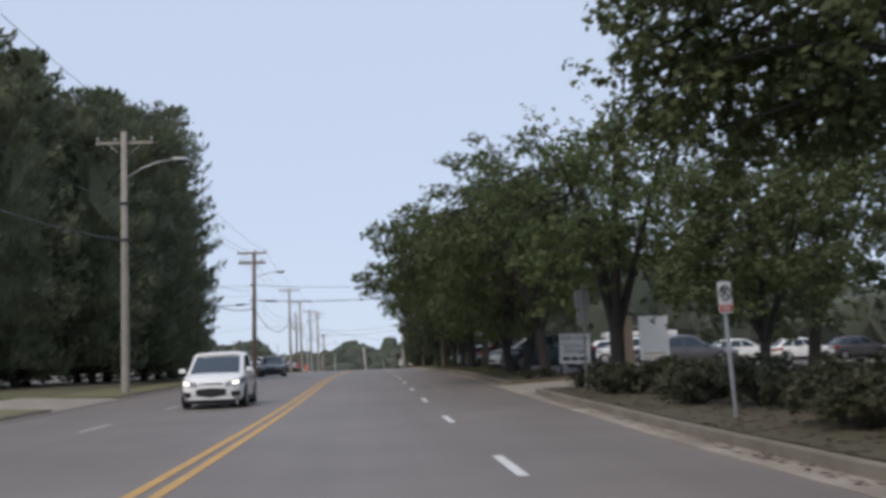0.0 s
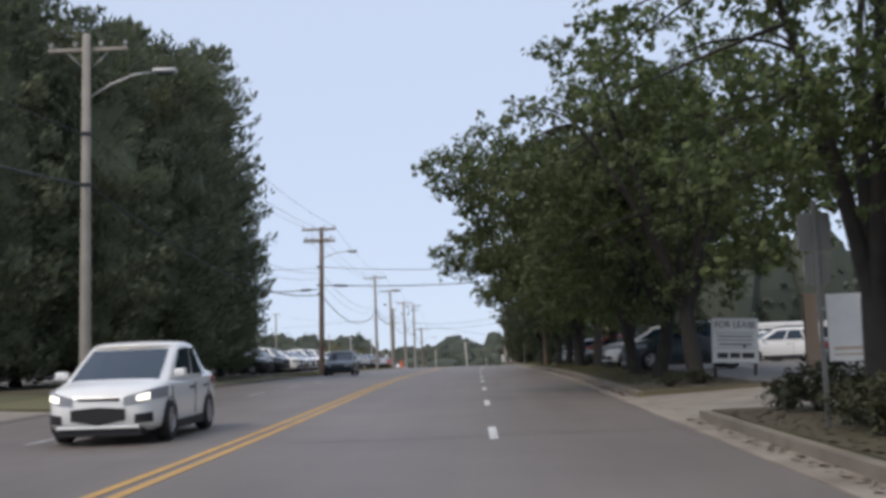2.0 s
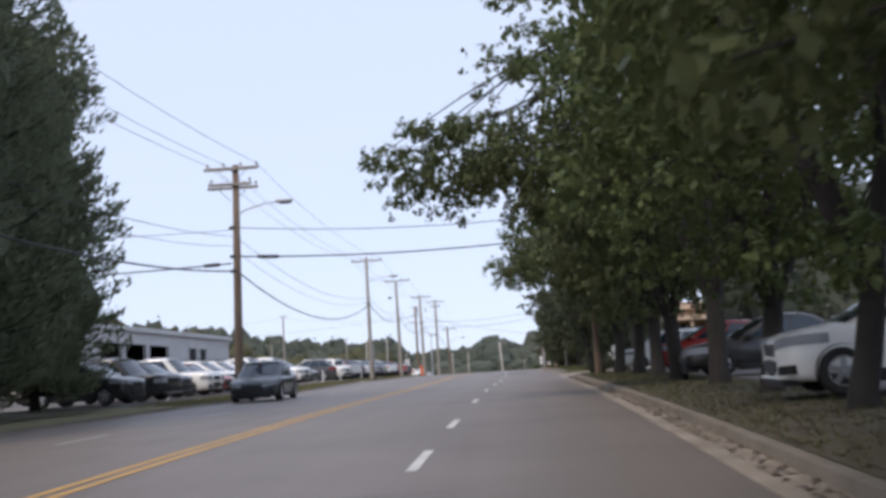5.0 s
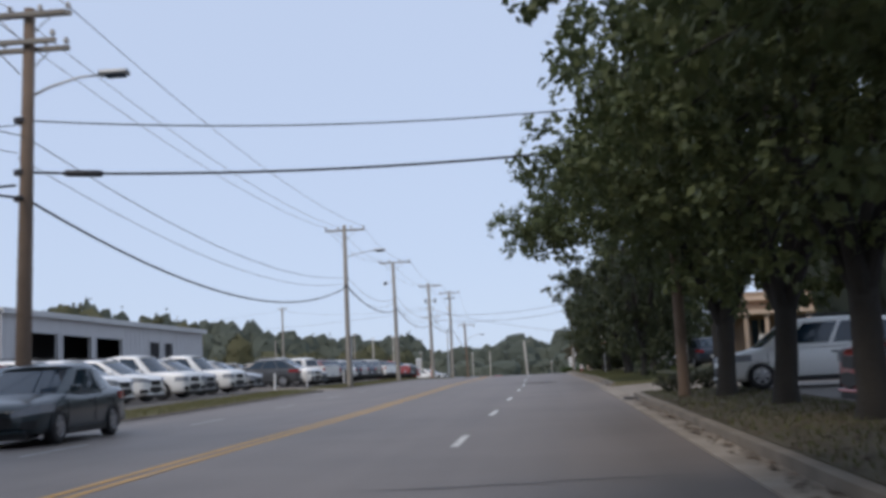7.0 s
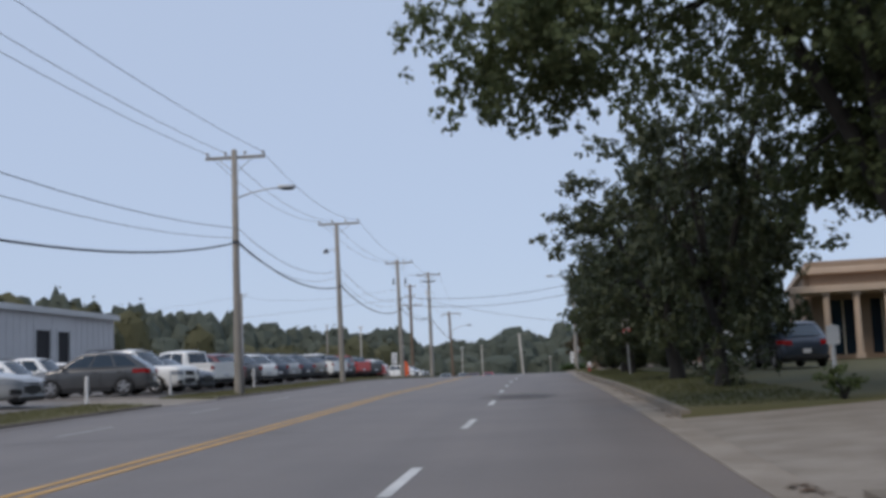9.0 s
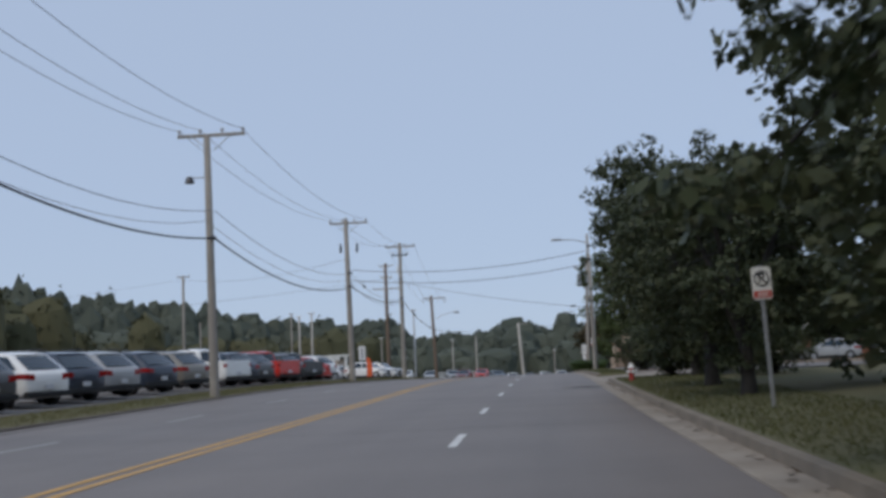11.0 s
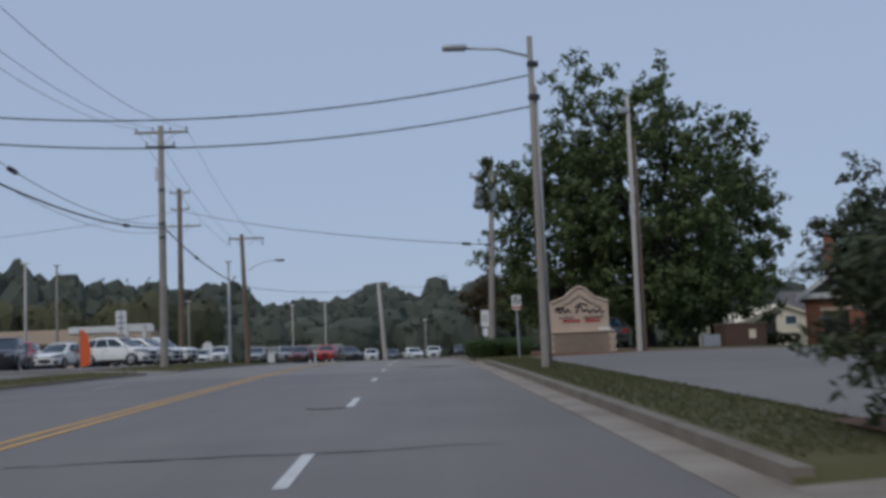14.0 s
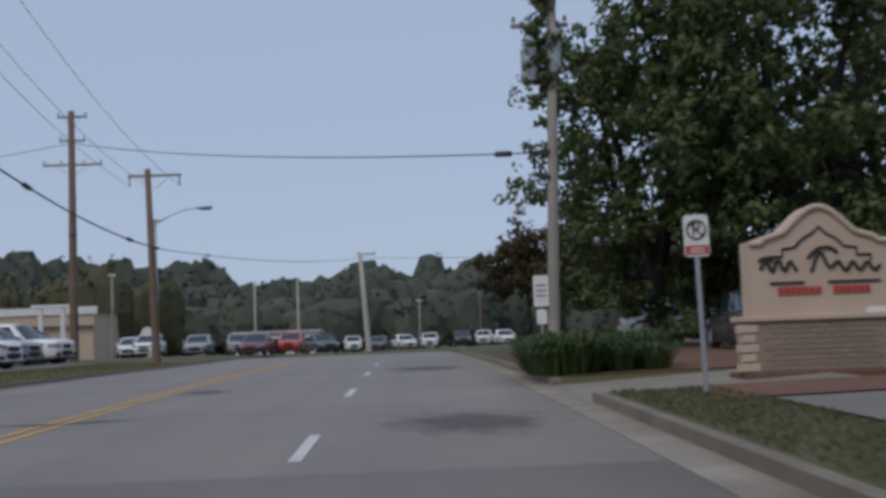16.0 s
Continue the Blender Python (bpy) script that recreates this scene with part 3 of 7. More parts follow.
def conifer(name, label, seed, height, radius, base, trunk_r, leaf_mat, boughs=400, per=52, size=0.34, column=0.3, foot=0.7):
    """An evergreen with close boughs whose feathery sprays turn up at the tips."""
    rng = np.random.default_rng(seed)
    e = thing(name, label, "tree")
    verts, faces = tube_data([(0, 0, -0.3), (0, 0, 0.3), (0.05, 0, height * 0.5), (0.1, 0.05, height * 0.96)], [trunk_r * 1.4, trunk_r, trunk_r * 0.6, 0.03], 9)
    link_mesh("trunk", verts, faces, M_BARK, e, smooth=True)

    def reach(f, a):
        """Length of a bough at the fraction f of the crown's height, towards a."""
        n = noise.noise(Vector((math.cos(a) * 1.3, math.sin(a) * 1.3, f * 6.5 + seed)))
        return radius * (1 - f) ** column * min(1, foot + f * 1.4) * (0.9 + 0.3 * n)
    verts, faces, sprays = [], [], []
    for k in range(boughs):
        f = rng.random() ** 1.1
        z, a = base + (height - base) * f, rng.random() * 2 * math.pi
        ln = max(0.45, reach(f, a) * (0.78 + 0.27 * rng.random()))
        d = np.array([math.cos(a), math.sin(a), 0.0])
        side = np.array([-d[1], d[0], 0.0])
        bow = [(t, d * ln * t + np.array([0, 0, z + ln * (0.1 * t - 0.3 * t * (1 - t)) + 0.25 * t ** 4])) for t in (0, 0.35, 0.7, 1.0)]
        v, fc = tube_data([p for _, p in bow], [0.05, 0.035, 0.02, 0.008], 4, cap=False)
        o = len(verts)
        verts.extend(v), faces.extend(tuple(i + o for i in q) for q in fc)
        t = 0.4 + 0.62 * rng.random(per) ** 0.75
        at_ = np.stack([np.interp(t, [q for q, _ in bow], [p[i] for _, p in bow]) for i in range(3)], 1)
        wide = (0.1 + 0.2 * (1 - t)) * min(ln, 3.2)
        at_ = at_ + side * (rng.normal(size=per) * wide)[:, None] + np.array([0, 0, 1.0]) * (rng.normal(size=per) * wide * 0.45)[:, None]
        axis = d * 0.7 + side * rng.normal(size=(per, 1)) * 0.45 + np.array([0, 0, 1.0]) * (0.1 + 0.75 * t[:, None] ** 2) + rng.normal(size=(per, 3)) * 0.18
        sprays.append(np.concatenate([at_, axis], 1))
    sp = np.concatenate(sprays)
    pos, axis = sp[:, :3], unit_rows(sp[:, 3:])
    face = unit_rows(np.cross(axis, rng.normal(size=pos.shape)))
    wing = np.cross(face, axis)
    ln = size * (0.6 + 0.8 * rng.random((len(pos), 1)))
    q = np.empty((len(pos), 4, 3))
    q[:, 0], q[:, 1], q[:, 2], q[:, 3] = pos - axis * ln * 0.4, pos + wing * ln * 0.17, pos + axis * ln * 0.6, pos - wing * ln * 0.17
    # the close inner growth round the trunk, where no light comes through
    sides, rings, cv = 18, 14, []
    for j in range(rings):
        f = j / (rings - 1)
        for i in range(sides):
            a = 2 * math.pi * i / sides
            q2 = reach(min(f, 0.97), a) * 0.56 * (0.9 + 0.5 * noise.noise(Vector((math.cos(a) * 3, math.sin(a) * 3, f * 16 + seed))))
            cv.append((q2 * math.cos(a), q2 * math.sin(a), base + 0.4 + (height - base - 1.2) * f))
    cf = [(j * sides + i, j * sides + (i + 1) % sides, (j + 1) * sides + (i + 1) % sides, (j + 1) * sides + i) for j in range(rings - 1) for i in range(sides)]
    link_mesh("inner_growth", cv, cf, leaf_mat, e)
    quads_object("crown", q.reshape(-1, 3), leaf_mat, e)
    tagged(link_mesh("branchwork", verts, faces, M_BARK, e, smooth=True), "", "", "", "stuff")
    return e


def place(proto, x, y, turn=0.0, s=1.0, dz=0.0, label=""):
    ob = copy_thing(proto, pose(x, y, land_z(x, y) + dz, 0, 0, turn))
    ob.scale = (s, s, s)
    if label:
        ob["label"] = label
    return ob


def first(proto, x, y, turn=0.0, s=1.0, dz=0.0):
    proto.matrix_world = pose(x, y, land_z(x, y) + dz, 0, 0, turn)
    proto.scale = (s, s, s)
    return proto


oak_a = broad_tree("street_tree", "large spreading oak with dark green leaves beside the kerb", 3, 11.4, 7.1, 6.2, 1.7, 0.24, M_LEAF, clumps=330, per=140, size=0.135, low=0.15, lobes=((-5.2, -0.5, 5.6, 1.9, 2.6, 1.7, 36),))
oak_b = broad_tree("street_tree", "large spreading oak with dark green leaves beside the kerb", 8, 10.8, 6.9, 5.6, 1.3, 0.25, M_LEAF, clumps=320, per=90, size=0.18, low=0.3)
oak_c = broad_tree("street_tree", "large spreading maple with fresh green leaves beside the kerb", 15, 11.0, 6.3, 5.4, 2.0, 0.25, M_LEAF3, clumps=320, per=90, size=0.18, low=0.3)
oak_d = broad_tree("street_tree", "upright maple with fresh green leaves above the shrubs", 19, 10.4, 4.6, 4.6, 2.5, 0.27, M_LEAF3, clumps=210, per=80, size=0.155, low=0.3)
oak_f = broad_tree("street_tree", "forked oak with dark green crown above a bare trunk", 29, 9.8, 4.9, 4.6, 1.7, 0.235, M_LEAF, clumps=320, per=84, size=0.178, low=0.18)
oak_e = broad_tree("lawn_oak", "huge old oak with high spreading dark crown", 23, 15.5, 9.2, 8.6, 1.9, 0.38, M_LEAF, clumps=640, per=88, size=0.17, shell=0.2, clump_r=(0.55, 1.15), clear=(-1.5, 6.3), lobes=((-7.8, -1.5, 7.0, 2.2, 3.2, 1.2, 80), (-6.4, -2.0, 9.0, 2.4, 3.0, 1.8, 70), (-0.4, 1.5, 4.9, 1.9, 2.2, 1.0, 55), (0.8, 2.5, 6.2, 3.0, 2.5, 1.5, 90), (0.5, 2.5, 8.3, 3.2, 2.5, 1.7, 110)))
oak_g = broad_tree("street_tree", "old oak with dark boughs reaching over the road", 23, 15.5, 9.2, 8.5, 4.2, 0.3, M_LEAF, clumps=330, per=88, size=0.17, clump_r=(0.5, 1.05), lobes=((-7.2, 3.4, 7.75, 3.2, 2.8, 1.7, 110), (-4.2, 1.5, 7.0, 3.0, 3.0, 1.6, 50)))
first(oak_g, 7.5, 77.4, 4, 0.78)
oak_h = broad_tree("street_tree", "tall oak reaching high over the kerb and shrubs", 61, 12.4, 5.6, 5.6, 2.9, 0.26, M_LEAF, clumps=330, per=112, size=0.14, low=0.1, lobes=((-1.6, 2.2, 5.2, 2.6, 1.8, 1.2, 90), (-3.4, 1.6, 6.4, 1.5, 1.6, 1.0, 40), (-4.3, 1.2, 4.9, 0.9, 1.3, 0.7, 12)))
first(oak_h, 8.7, 16.4, 0)
first(oak_a, 7.0, 47.8, 0, 0.93)
first(oak_b, 6.95, 53.3, 60, 0.92)
first(oak_c, 6.9, 58.6, 200, 0.86)
place(oak_c, 7.4, 65.2, 320, 0.8)
first(oak_d, 6.9, 33.2, 30, 0.82)
first(oak_f, 7.6, 97, 200)
first(oak_e, 9.9, 121.3, 0, 0.86)
for proto, x, y, turn, s in ((oak_f, 9.5, 28.5, 140, 0.62), (oak_f, 7.3, 83.2, 10, 0.98), (oak_f, 7.6, 90.8, 300, 1.02), (oak_f, 7.3, 102.6, 250, 0.95), (oak_b, 13.5, 36, 100, 0.85), (oak_c, 7.5, 71.5, 40, 0.8)):
    place(proto, x, y, turn, s)
for t in scene.collection.objects:
    if t.name.startswith("street_tree"):
        t["group"] = "street trees"

dense_a = broad_tree("roadside_tree", "dense rounded dark green tree standing on grass", 21, 7.4, 3.7, 3.7, 0.2, 0.2, M_LEAF2, clumps=235, per=150, size=0.125, shell=0.5, limbs=12, clump_r=(0.4, 0.8), low=0.25)
dense_b = broad_tree("roadside_tree", "dense rounded dark green tree standing on grass", 26, 8.6, 4.2, 4.2, 0.2, 0.24, M_LEAF2, clumps=230, per=75, size=0.2, shell=0.5, limbs=12, clump_r=(0.45, 0.85), low=0.25)
first(dense_a, 7.3, 157.3, 0, 0.8)
first(dense_b, 7.6, 130.4, 0, 1.0)
dense_b.scale = (0.7, 0.8, 1.03)
kerb_tree = broad_tree("roadside_tree", "dense dark green tree on a short trunk beside the drive", 33, 8.2, 3.1, 3.4, 0.5, 0.2, M_LEAF2, clumps=220, per=140, size=0.135, shell=0.5, limbs=12, clump_r=(0.45, 0.85), low=0.2, lobes=((0.9, 0.5, 1.5, 2.1, 2.4, 1.2, 90), (-1.8, 0, 5.9, 1.4, 1.8, 2.3, 85)))
first(kerb_tree, 8.25, 174)
for proto, x, y, turn, s in ((dense_a, 7.4, 163.6, 200, 0.94), (dense_b, 7.5, 139.5, 75, 0.96), (dense_b, 9.6, 148, 30, 1.0), (dense_b, 12.0, 160, 260, 1.0), (dense_b, 27.9, 239, 120, 1.12)):
    place(proto, x, y, turn, s)

con_a = conifer("conifer", "tall dark evergreen conifer with upturned bough tips", 31, 20.5, 5.2, 0.8, 0.28, M_NEEDLE, boughs=400, column=0.36)
con_b = conifer("conifer", "tall dark evergreen conifer with upturned bough tips", 35, 19.0, 5.0, 0.6, 0.27, M_NEEDLE, boughs=400, column=0.34)
con_c = conifer("conifer", "dark columnar evergreen conifer with feathery bough tips", 37, 18.8, 5.1, 0.7, 0.26, M_NEEDLE, boughs=430, per=56, column=0.2, foot=0.72)
first(con_c, -14.4, 84)
first(con_a, -23.6, 75, 300, 1.12)
first(con_b, -16.8, 79)
for proto, x, y, turn, s in ((con_a, -19.4, 82, 70, 0.92), (con_c, -13.9, 76, 130, 0.9), (con_b, -20.0, 72, 20, 1.05), (con_c, -15.6, 69.5, 240, 0.88), (con_b, -18.6, 65, 200, 0.95), (con_a, -24.5, 67, 140, 1.1), (con_b, -22, 60.5, 10, 0.98), (con_c, -14.6, 91.3, 60, 0.76)):
    place(proto, x, y, turn, s)
for t in scene.collection.objects:
    if t.name.startswith("conifer"):
        t["group"] = "conifers beside the road"

big_a = broad_tree("shade_tree", "big dark green shade tree behind the restaurant sign", 41, 15.5, 6.6, 6.2, 0.3, 0.4, M_LEAF3, clumps=600, per=66, size=0.25, low=0.3, shell=0.55, clump_r=(0.5, 1.05), lobes=((1.5, -3.6, 3.0, 4.6, 2.2, 1.5, 56),))
first(big_a, 16.2, 248, 0, 1.12)
place(big_a, 11.6, 250, 100, 0.88)
place(big_a, 22.0, 255.5, 220, 0.9)
russet = broad_tree("crape_myrtle", "low spreading tree with russet brown and green leaves", 47, 6.0, 3.8, 3.6, 1.0, 0.14, M_LEAF_RED, clumps=160, per=70, size=0.23, shell=0.4, limbs=14, clump_r=(0.4, 0.8))
first(russet, 9.6, 264)
place(russet, 13.0, 258, 90, 0.85)

# ---------------------------------------------------------------- shrubs and grass
def shrub(name, label, seed, r, h, leaf_mat, clumps=40, per=60, size=0.1, aspect=0.5):
    rng = np.random.default_rng(seed)
    e = thing(name, label, "shrub")
    d = rng.normal(size=(clumps, 3))
    d /= np.linalg.norm(d, axis=1)[:, None]
    k = (0.45 + 0.55 * rng.random((clumps, 1)))
    c = d * k * np.array([r, r, h * 0.5]) + np.array([0, 0, h * 0.52])
    quads_object("foliage", leaf_mesh(rng, c, np.full(clumps, 0.26 * r + 0.06), per, size, aspect), leaf_mat, e)
    verts, faces = [], []
    for i in range(0, clumps, 2):
        v, f = tube_data(bend((0, 0, -0.05), c[i], 0.1, rng), [0.03, 0.025, 0.02, 0.015, 0.01, 0.006], 4, cap=False)
        o = len(verts)
        verts.extend(v), faces.extend(tuple(q + o for q in fc) for fc in f)
    link_mesh("branchwork", verts, faces, M_BARK, e)
    return e


hedge = shrub("shrub", "dark clipped shrub on leaf litter beside the kerb", 51, 0.95, 1.15, M_SHRUB, clumps=40, per=32, size=0.125)
hedge_b = shrub("shrub", "dark clipped shrub on leaf litter beside the kerb", 52, 0.85, 0.95, M_SHRUB, clumps=36, per=32, size=0.125)
first(hedge, 7.2, 14.0)
first(hedge_b, 6.5, 16.2)
rng = random.Random(7)
for k in range(34):
    y = 9.0 + k * 0.82
    x = 6.5 + rng.uniform(-0.4, 1.2)
    if abs(y - 18.6) < 1.0:
        x = 7.4
    place((hedge, hedge_b)[k % 2], x, y, rng.uniform(0, 360), rng.uniform(0.68, 0.95) * (0.8 if y > 31 else 1))
for x, y, s in ((6.9, 107.9, 0.6), (7.6, 108.4, 0.65), (6.4, 107.2, 0.5), (7.0, 47.6, 0.45), (6.2, 46.8, 0.4), (8.1, 108.6, 0.6)):
    place(hedge_b, x, y, rng.uniform(0, 360), s)
for t in scene.collection.objects:
    if t.name.startswith("shrub"):
        t["group"] = "shrubs along the kerb"
pine_bush = shrub("evergreen_bush", "rounded dark evergreen bush beside the drive", 57, 1.35, 2.0, M_LEAF2, clumps=90, per=90, size=0.13, aspect=0.35)
first(pine_bush, 7.5, 188.4, 0, 1.06)
place(pine_bush, 8.9, 174.0, 70, 0.75)
place(pine_bush, 10.2, 170.5, 170, 0.95)
place(pine_bush, 7.5, 175.4, 40, 0.55)
young = shrub("young_shrub", "small young shrub at the edge of the drive", 58, 0.35, 0.85, M_LEAF3, clumps=14, per=30, size=0.1)
first(young, 8.4, 121.6)


def lilies(name, label, seed, r, h, blades):
    """A clump of strap-shaped leaves that arch outwards."""
    rng = random.Random(seed)
    verts, faces = [], []
    for _ in range(blades):
        a, q = rng.uniform(0, 2 * math.pi), rng.uniform(0, r * 0.6)
        bx, by = q * math.cos(a), q * math.sin(a)
        a2 = a + rng.uniform(-0.8, 0.8)
        ln, up, w = rng.uniform(0.35, 0.75) * r * 1.4, h * rng.uniform(0.6, 1.05), rng.uniform(0.012, 0.024)
        dx, dy = math.cos(a2), math.sin(a2)
        o = len(verts)
        for t, wf in ((0, 0.7), (0.35, 1), (0.7, 0.8), (1.0, 0.1)):
            x, y, z = bx + dx * ln * t, by + dy * ln * t, up * math.sin(min(t * 2.1, 2.5)) if t else 0
            verts.append((x - dy * w * wf, y + dx * w * wf, z)), verts.append((x + dy * w * wf, y - dx * w * wf, z))
        faces += [(o + 2 * i, o + 2 * i + 1, o + 2 * i + 3, o + 2 * i + 2) for i in range(3)]
    return tagged(link_mesh(name, verts, faces, M_LILY), label, "plant", "daylilies in the mulch bed")


lily = lilies("daylily_clump", "bright green strap-leaved daylily clump in mulch", 61, 0.75, 0.85, 260)
first(lily, 5.9, 231.0)
rng = random.Random(9)
for k in range(24):
    x, y = 5.6 + (k % 4) * 0.58 + rng.uniform(-0.25, 0.25), 231.0 + (k // 4) * 0.8 + rng.uniform(-0.3, 0.3)
    place(lily, x, y, rng.uniform(0, 360), rng.uniform(0.55, 0.95))


def blades(name, label, x0, x1, y0, y1, count, h, seed, material=None):
    """Grass of one stretch of verge."""
    rng = np.random.default_rng(seed)
    xs, ys = x0 + (x1 - x0) * rng.random(count), y0 + (y1 - y0) * rng.random(count)
    zs = np.array([land_z(x, y) for x, y in zip(xs, ys)]) + 0.01
    xs = np.array([warp(x, y) for x, y in zip(xs, ys)])
    a, hh, w = rng.random(count) * 6.28, h * (0.5 + rng.random(count)), 0.009 + 0.009 * rng.random(count)
    lean = rng.normal(size=(count, 2)) * 0.4 * hh[:, None]
    v = np.empty((count, 4, 3))
    base = np.stack([xs, ys, zs], 1)
    side = np.stack([np.cos(a) * w, np.sin(a) * w, np.zeros(count)], 1)
    tip = base + np.stack([lean[:, 0], lean[:, 1], hh], 1)
    v[:, 0], v[:, 1], v[:, 2], v[:, 3] = base - side, base + side, tip + side * 0.2, tip - side * 0.2
    return tagged(quads_object(name, v.reshape(-1, 3), material or M_BLADE), label, "grass", "", "stuff")


blades("grass", "short mown verge grass", R_KERB + 0.2, 6.95, 187.5, 225, 15000, 0.04, 71)
blades("grass", "short mown verge grass", R_KERB + 0.2, 8.4, 121.5, 176.5, 20000, 0.045, 72)
blades("grass", "short mown verge grass with weeds", -11.95, L_KERB - 0.2, 93, 137, 9000, 0.08, 73, M_DRYBLADE)
blades("grass", "short mown verge grass with weeds", -11.95, L_KERB - 0.2, 145.5, 227, 14000, 0.08, 74, M_DRYBLADE)
blades("grass", "short mown corner lawn", -13.4, L_KERB - 0.2, 233.5, 262, 6000, 0.07, 75, M_DRYBLADE)
blades("grass", "thin grass and weeds under the trees", R_KERB + 0.2, 8.2, 50, 109, 6000, 0.06, 76)


# ---------------------------------------------------------------- far woods
def far_woods(name, label, trees, seed, leaf=1.0, per=8, knots=60, material=None):
    """A wood seen from afar: every crown is a lumpy mass under a ragged coat of leaf sprays."""
    rng = np.random.default_rng(seed)
    bm = bmesh.new()
    bmesh.ops.create_icosphere(bm, subdivisions=2, radius=1)
    unit = [v.co.copy() for v in bm.verts]
    tris = [[v.index for v in f.verts] for f in bm.faces]
    bm.free()
    verts, faces, cs, rs = [], [], [], []
    for x, y, h, w in trees:
        z0, off, o = land_z(x, y), Vector(rng.random(3) * 90), len(verts)

        def skin(d):
            k = 0.95 + 0.2 * noise.noise(d * 1.7 + off) + 0.2 * noise.noise(d * 4.2 + off) + 0.12 * noise.noise(d * 9.0 + off)
            return x + d.x * w * k, y + d.y * w * 0.7 * k, z0 + h * 0.5 + d.z * (1.4 - 0.4 * d.z * d.z) * h * 0.5 * k
        mid = Vector((x, y, z0 + h * 0.45))
        verts += [mid.lerp(Vector(skin(d)), 0.93) for d in unit]
        faces += [tuple(i + o for i in f) for f in tris]
        for _ in range(knots):
            d = Vector(rng.normal(size=3)).normalized()
            if d.y > 0.45:
                d.y = -d.y
            cs.append(mid.lerp(Vector(skin(d)), 0.89))
            rs.append(w * (0.06 + 0.06 * rng.random()))
    wood = thing(name, label, "woods", None, "", "stuff")
    link_mesh("canopy", verts, faces, material or M_FAR_HAZE, wood)
    quads_object("leaf_sprays", leaf_mesh(rng, np.array(cs), np.array(rs), per, leaf, aspect=0.85, flat=0.85), material or M_FAR_HAZE, wood)
    return wood


# the wooded ridge: tree tops fall from the west and dip behind the end of the road
RIDGE = ((-240, 46), (-175, 45), (-159, 45.5), (-147, 42), (-134, 40.5), (-123, 37), (-113, 38), (-98, 34.3), (-89, 31.2), (-77, 30), (-71, 28), (-62, 29.8), (-54, 28), (-45, 29), (-39.5, 23.3), (-35, 22.5), (-27, 24.7), (-18.8, 22), (-14, 23.5), (-7, 25.8), (0.6, 24.8), (8.5, 27.2), (15, 25.2), (40, 26), (90, 30))
rng = random.Random(12)
trees = []
for y, share, step in ((500, 1.0, 3.4), (470, 0.84, 5.0), (435, 0.64, 6.0)):
    x = -235.0
    while x < 85:
        at_ridge = x * 500 / y
        top = float(np.interp(at_ridge, [q[0] for q in RIDGE], [q[1] for q in RIDGE])) * share + 2.2
        trees.append((x, y + rng.uniform(-9, 9), top - land_z(x, y) - rng.choice((-0.6, 0, 0.4, 1.0, 2.2)), rng.uniform(4.6, 7.4)))
        x += step * rng.uniform(0.7, 1.3)
far_woods("far_woods", "dark green wood on the skyline, haze in its colour", trees, 81, 0.62, 8, 44)
trees = [(-58 - rng.uniform(0, 52), 258 + rng.uniform(-25, 60), rng.uniform(10, 14.5), rng.uniform(3.2, 4.8)) for _ in range(46)]
trees += [(-36 - k * 2.9 + rng.uniform(-1.2, 1.2), 392 + rng.uniform(-6, 8), rng.uniform(10, 14), rng.uniform(3.4, 5.2)) for k in range(22)]
far_woods("lot_edge_woods", "autumn-tinged trees behind the sales lot", trees, 82, 0.5, 8, 60, M_OLIVE)
trees = [(33 + rng.uniform(0, 14), 20 + k * 3.6, rng.uniform(5, 8), rng.uniform(3.5, 5.0)) for k in range(34)]
trees += [(18 + k * 2.1, 124 + rng.uniform(0, 7), rng.uniform(8, 12), rng.uniform(3, 4)) for k in range(9)]
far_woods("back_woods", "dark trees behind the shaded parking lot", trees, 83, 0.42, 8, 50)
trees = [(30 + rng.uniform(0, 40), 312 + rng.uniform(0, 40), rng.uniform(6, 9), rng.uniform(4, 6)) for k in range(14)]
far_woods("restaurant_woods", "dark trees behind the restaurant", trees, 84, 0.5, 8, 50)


# ---------------------------------------------------------------- fallen leaves
def fallen_leaves(name, label, bands, seed):
    """Dead leaves lying about: bands of (x0, x1, y0, y1, count, over)."""
    rng = np.random.default_rng(seed)
    out = []
    for x0, x1, y0, y1, count, over in bands:
        xs, ys = x0 + (x1 - x0) * rng.random(count), y0 + (y1 - y0) * rng.random(count)
        zs = np.array([(land_z(x, y) if over else road_z(y)) + 0.022 for x, y in zip(xs, ys)])
        xs = np.array([warp(x, y) for x, y in zip(xs, ys)])
        a, s = rng.random(count) * 6.28, 0.035 + 0.05 * rng.random(count)
        c, d = np.cos(a) * s, np.sin(a) * s
        v = np.empty((count, 4, 3))
        for i, (p, q, h) in enumerate(((c, d, 0.0), (-d * 0.6, c * 0.6, 0.012), (-c, -d, 0.004), (d * 0.6, -c * 0.6, 0.014))):
            v[:, i] = np.stack([xs + p, ys + q, zs + h * rng.random(count)], 1)
        out.append(v.reshape(-1, 3))
    return tagged(quads_object(name, np.concatenate(out), M_DEADLEAF), label, "leaves", "", "stuff")


fallen_leaves("fallen_leaves", "brown dead leaves gathered in the gutter and under the trees", ((5.0, R_KERB, 46, 111, 800, False), (5.0, R_KERB, 8, 37, 250, False), (R_KERB + 0.2, 8.3, 46, 109, 5200, True), (R_KERB + 0.2, 8.0, 8, 36, 1800, True), (5.05, R_KERB, 121, 177, 220, False)), 91)

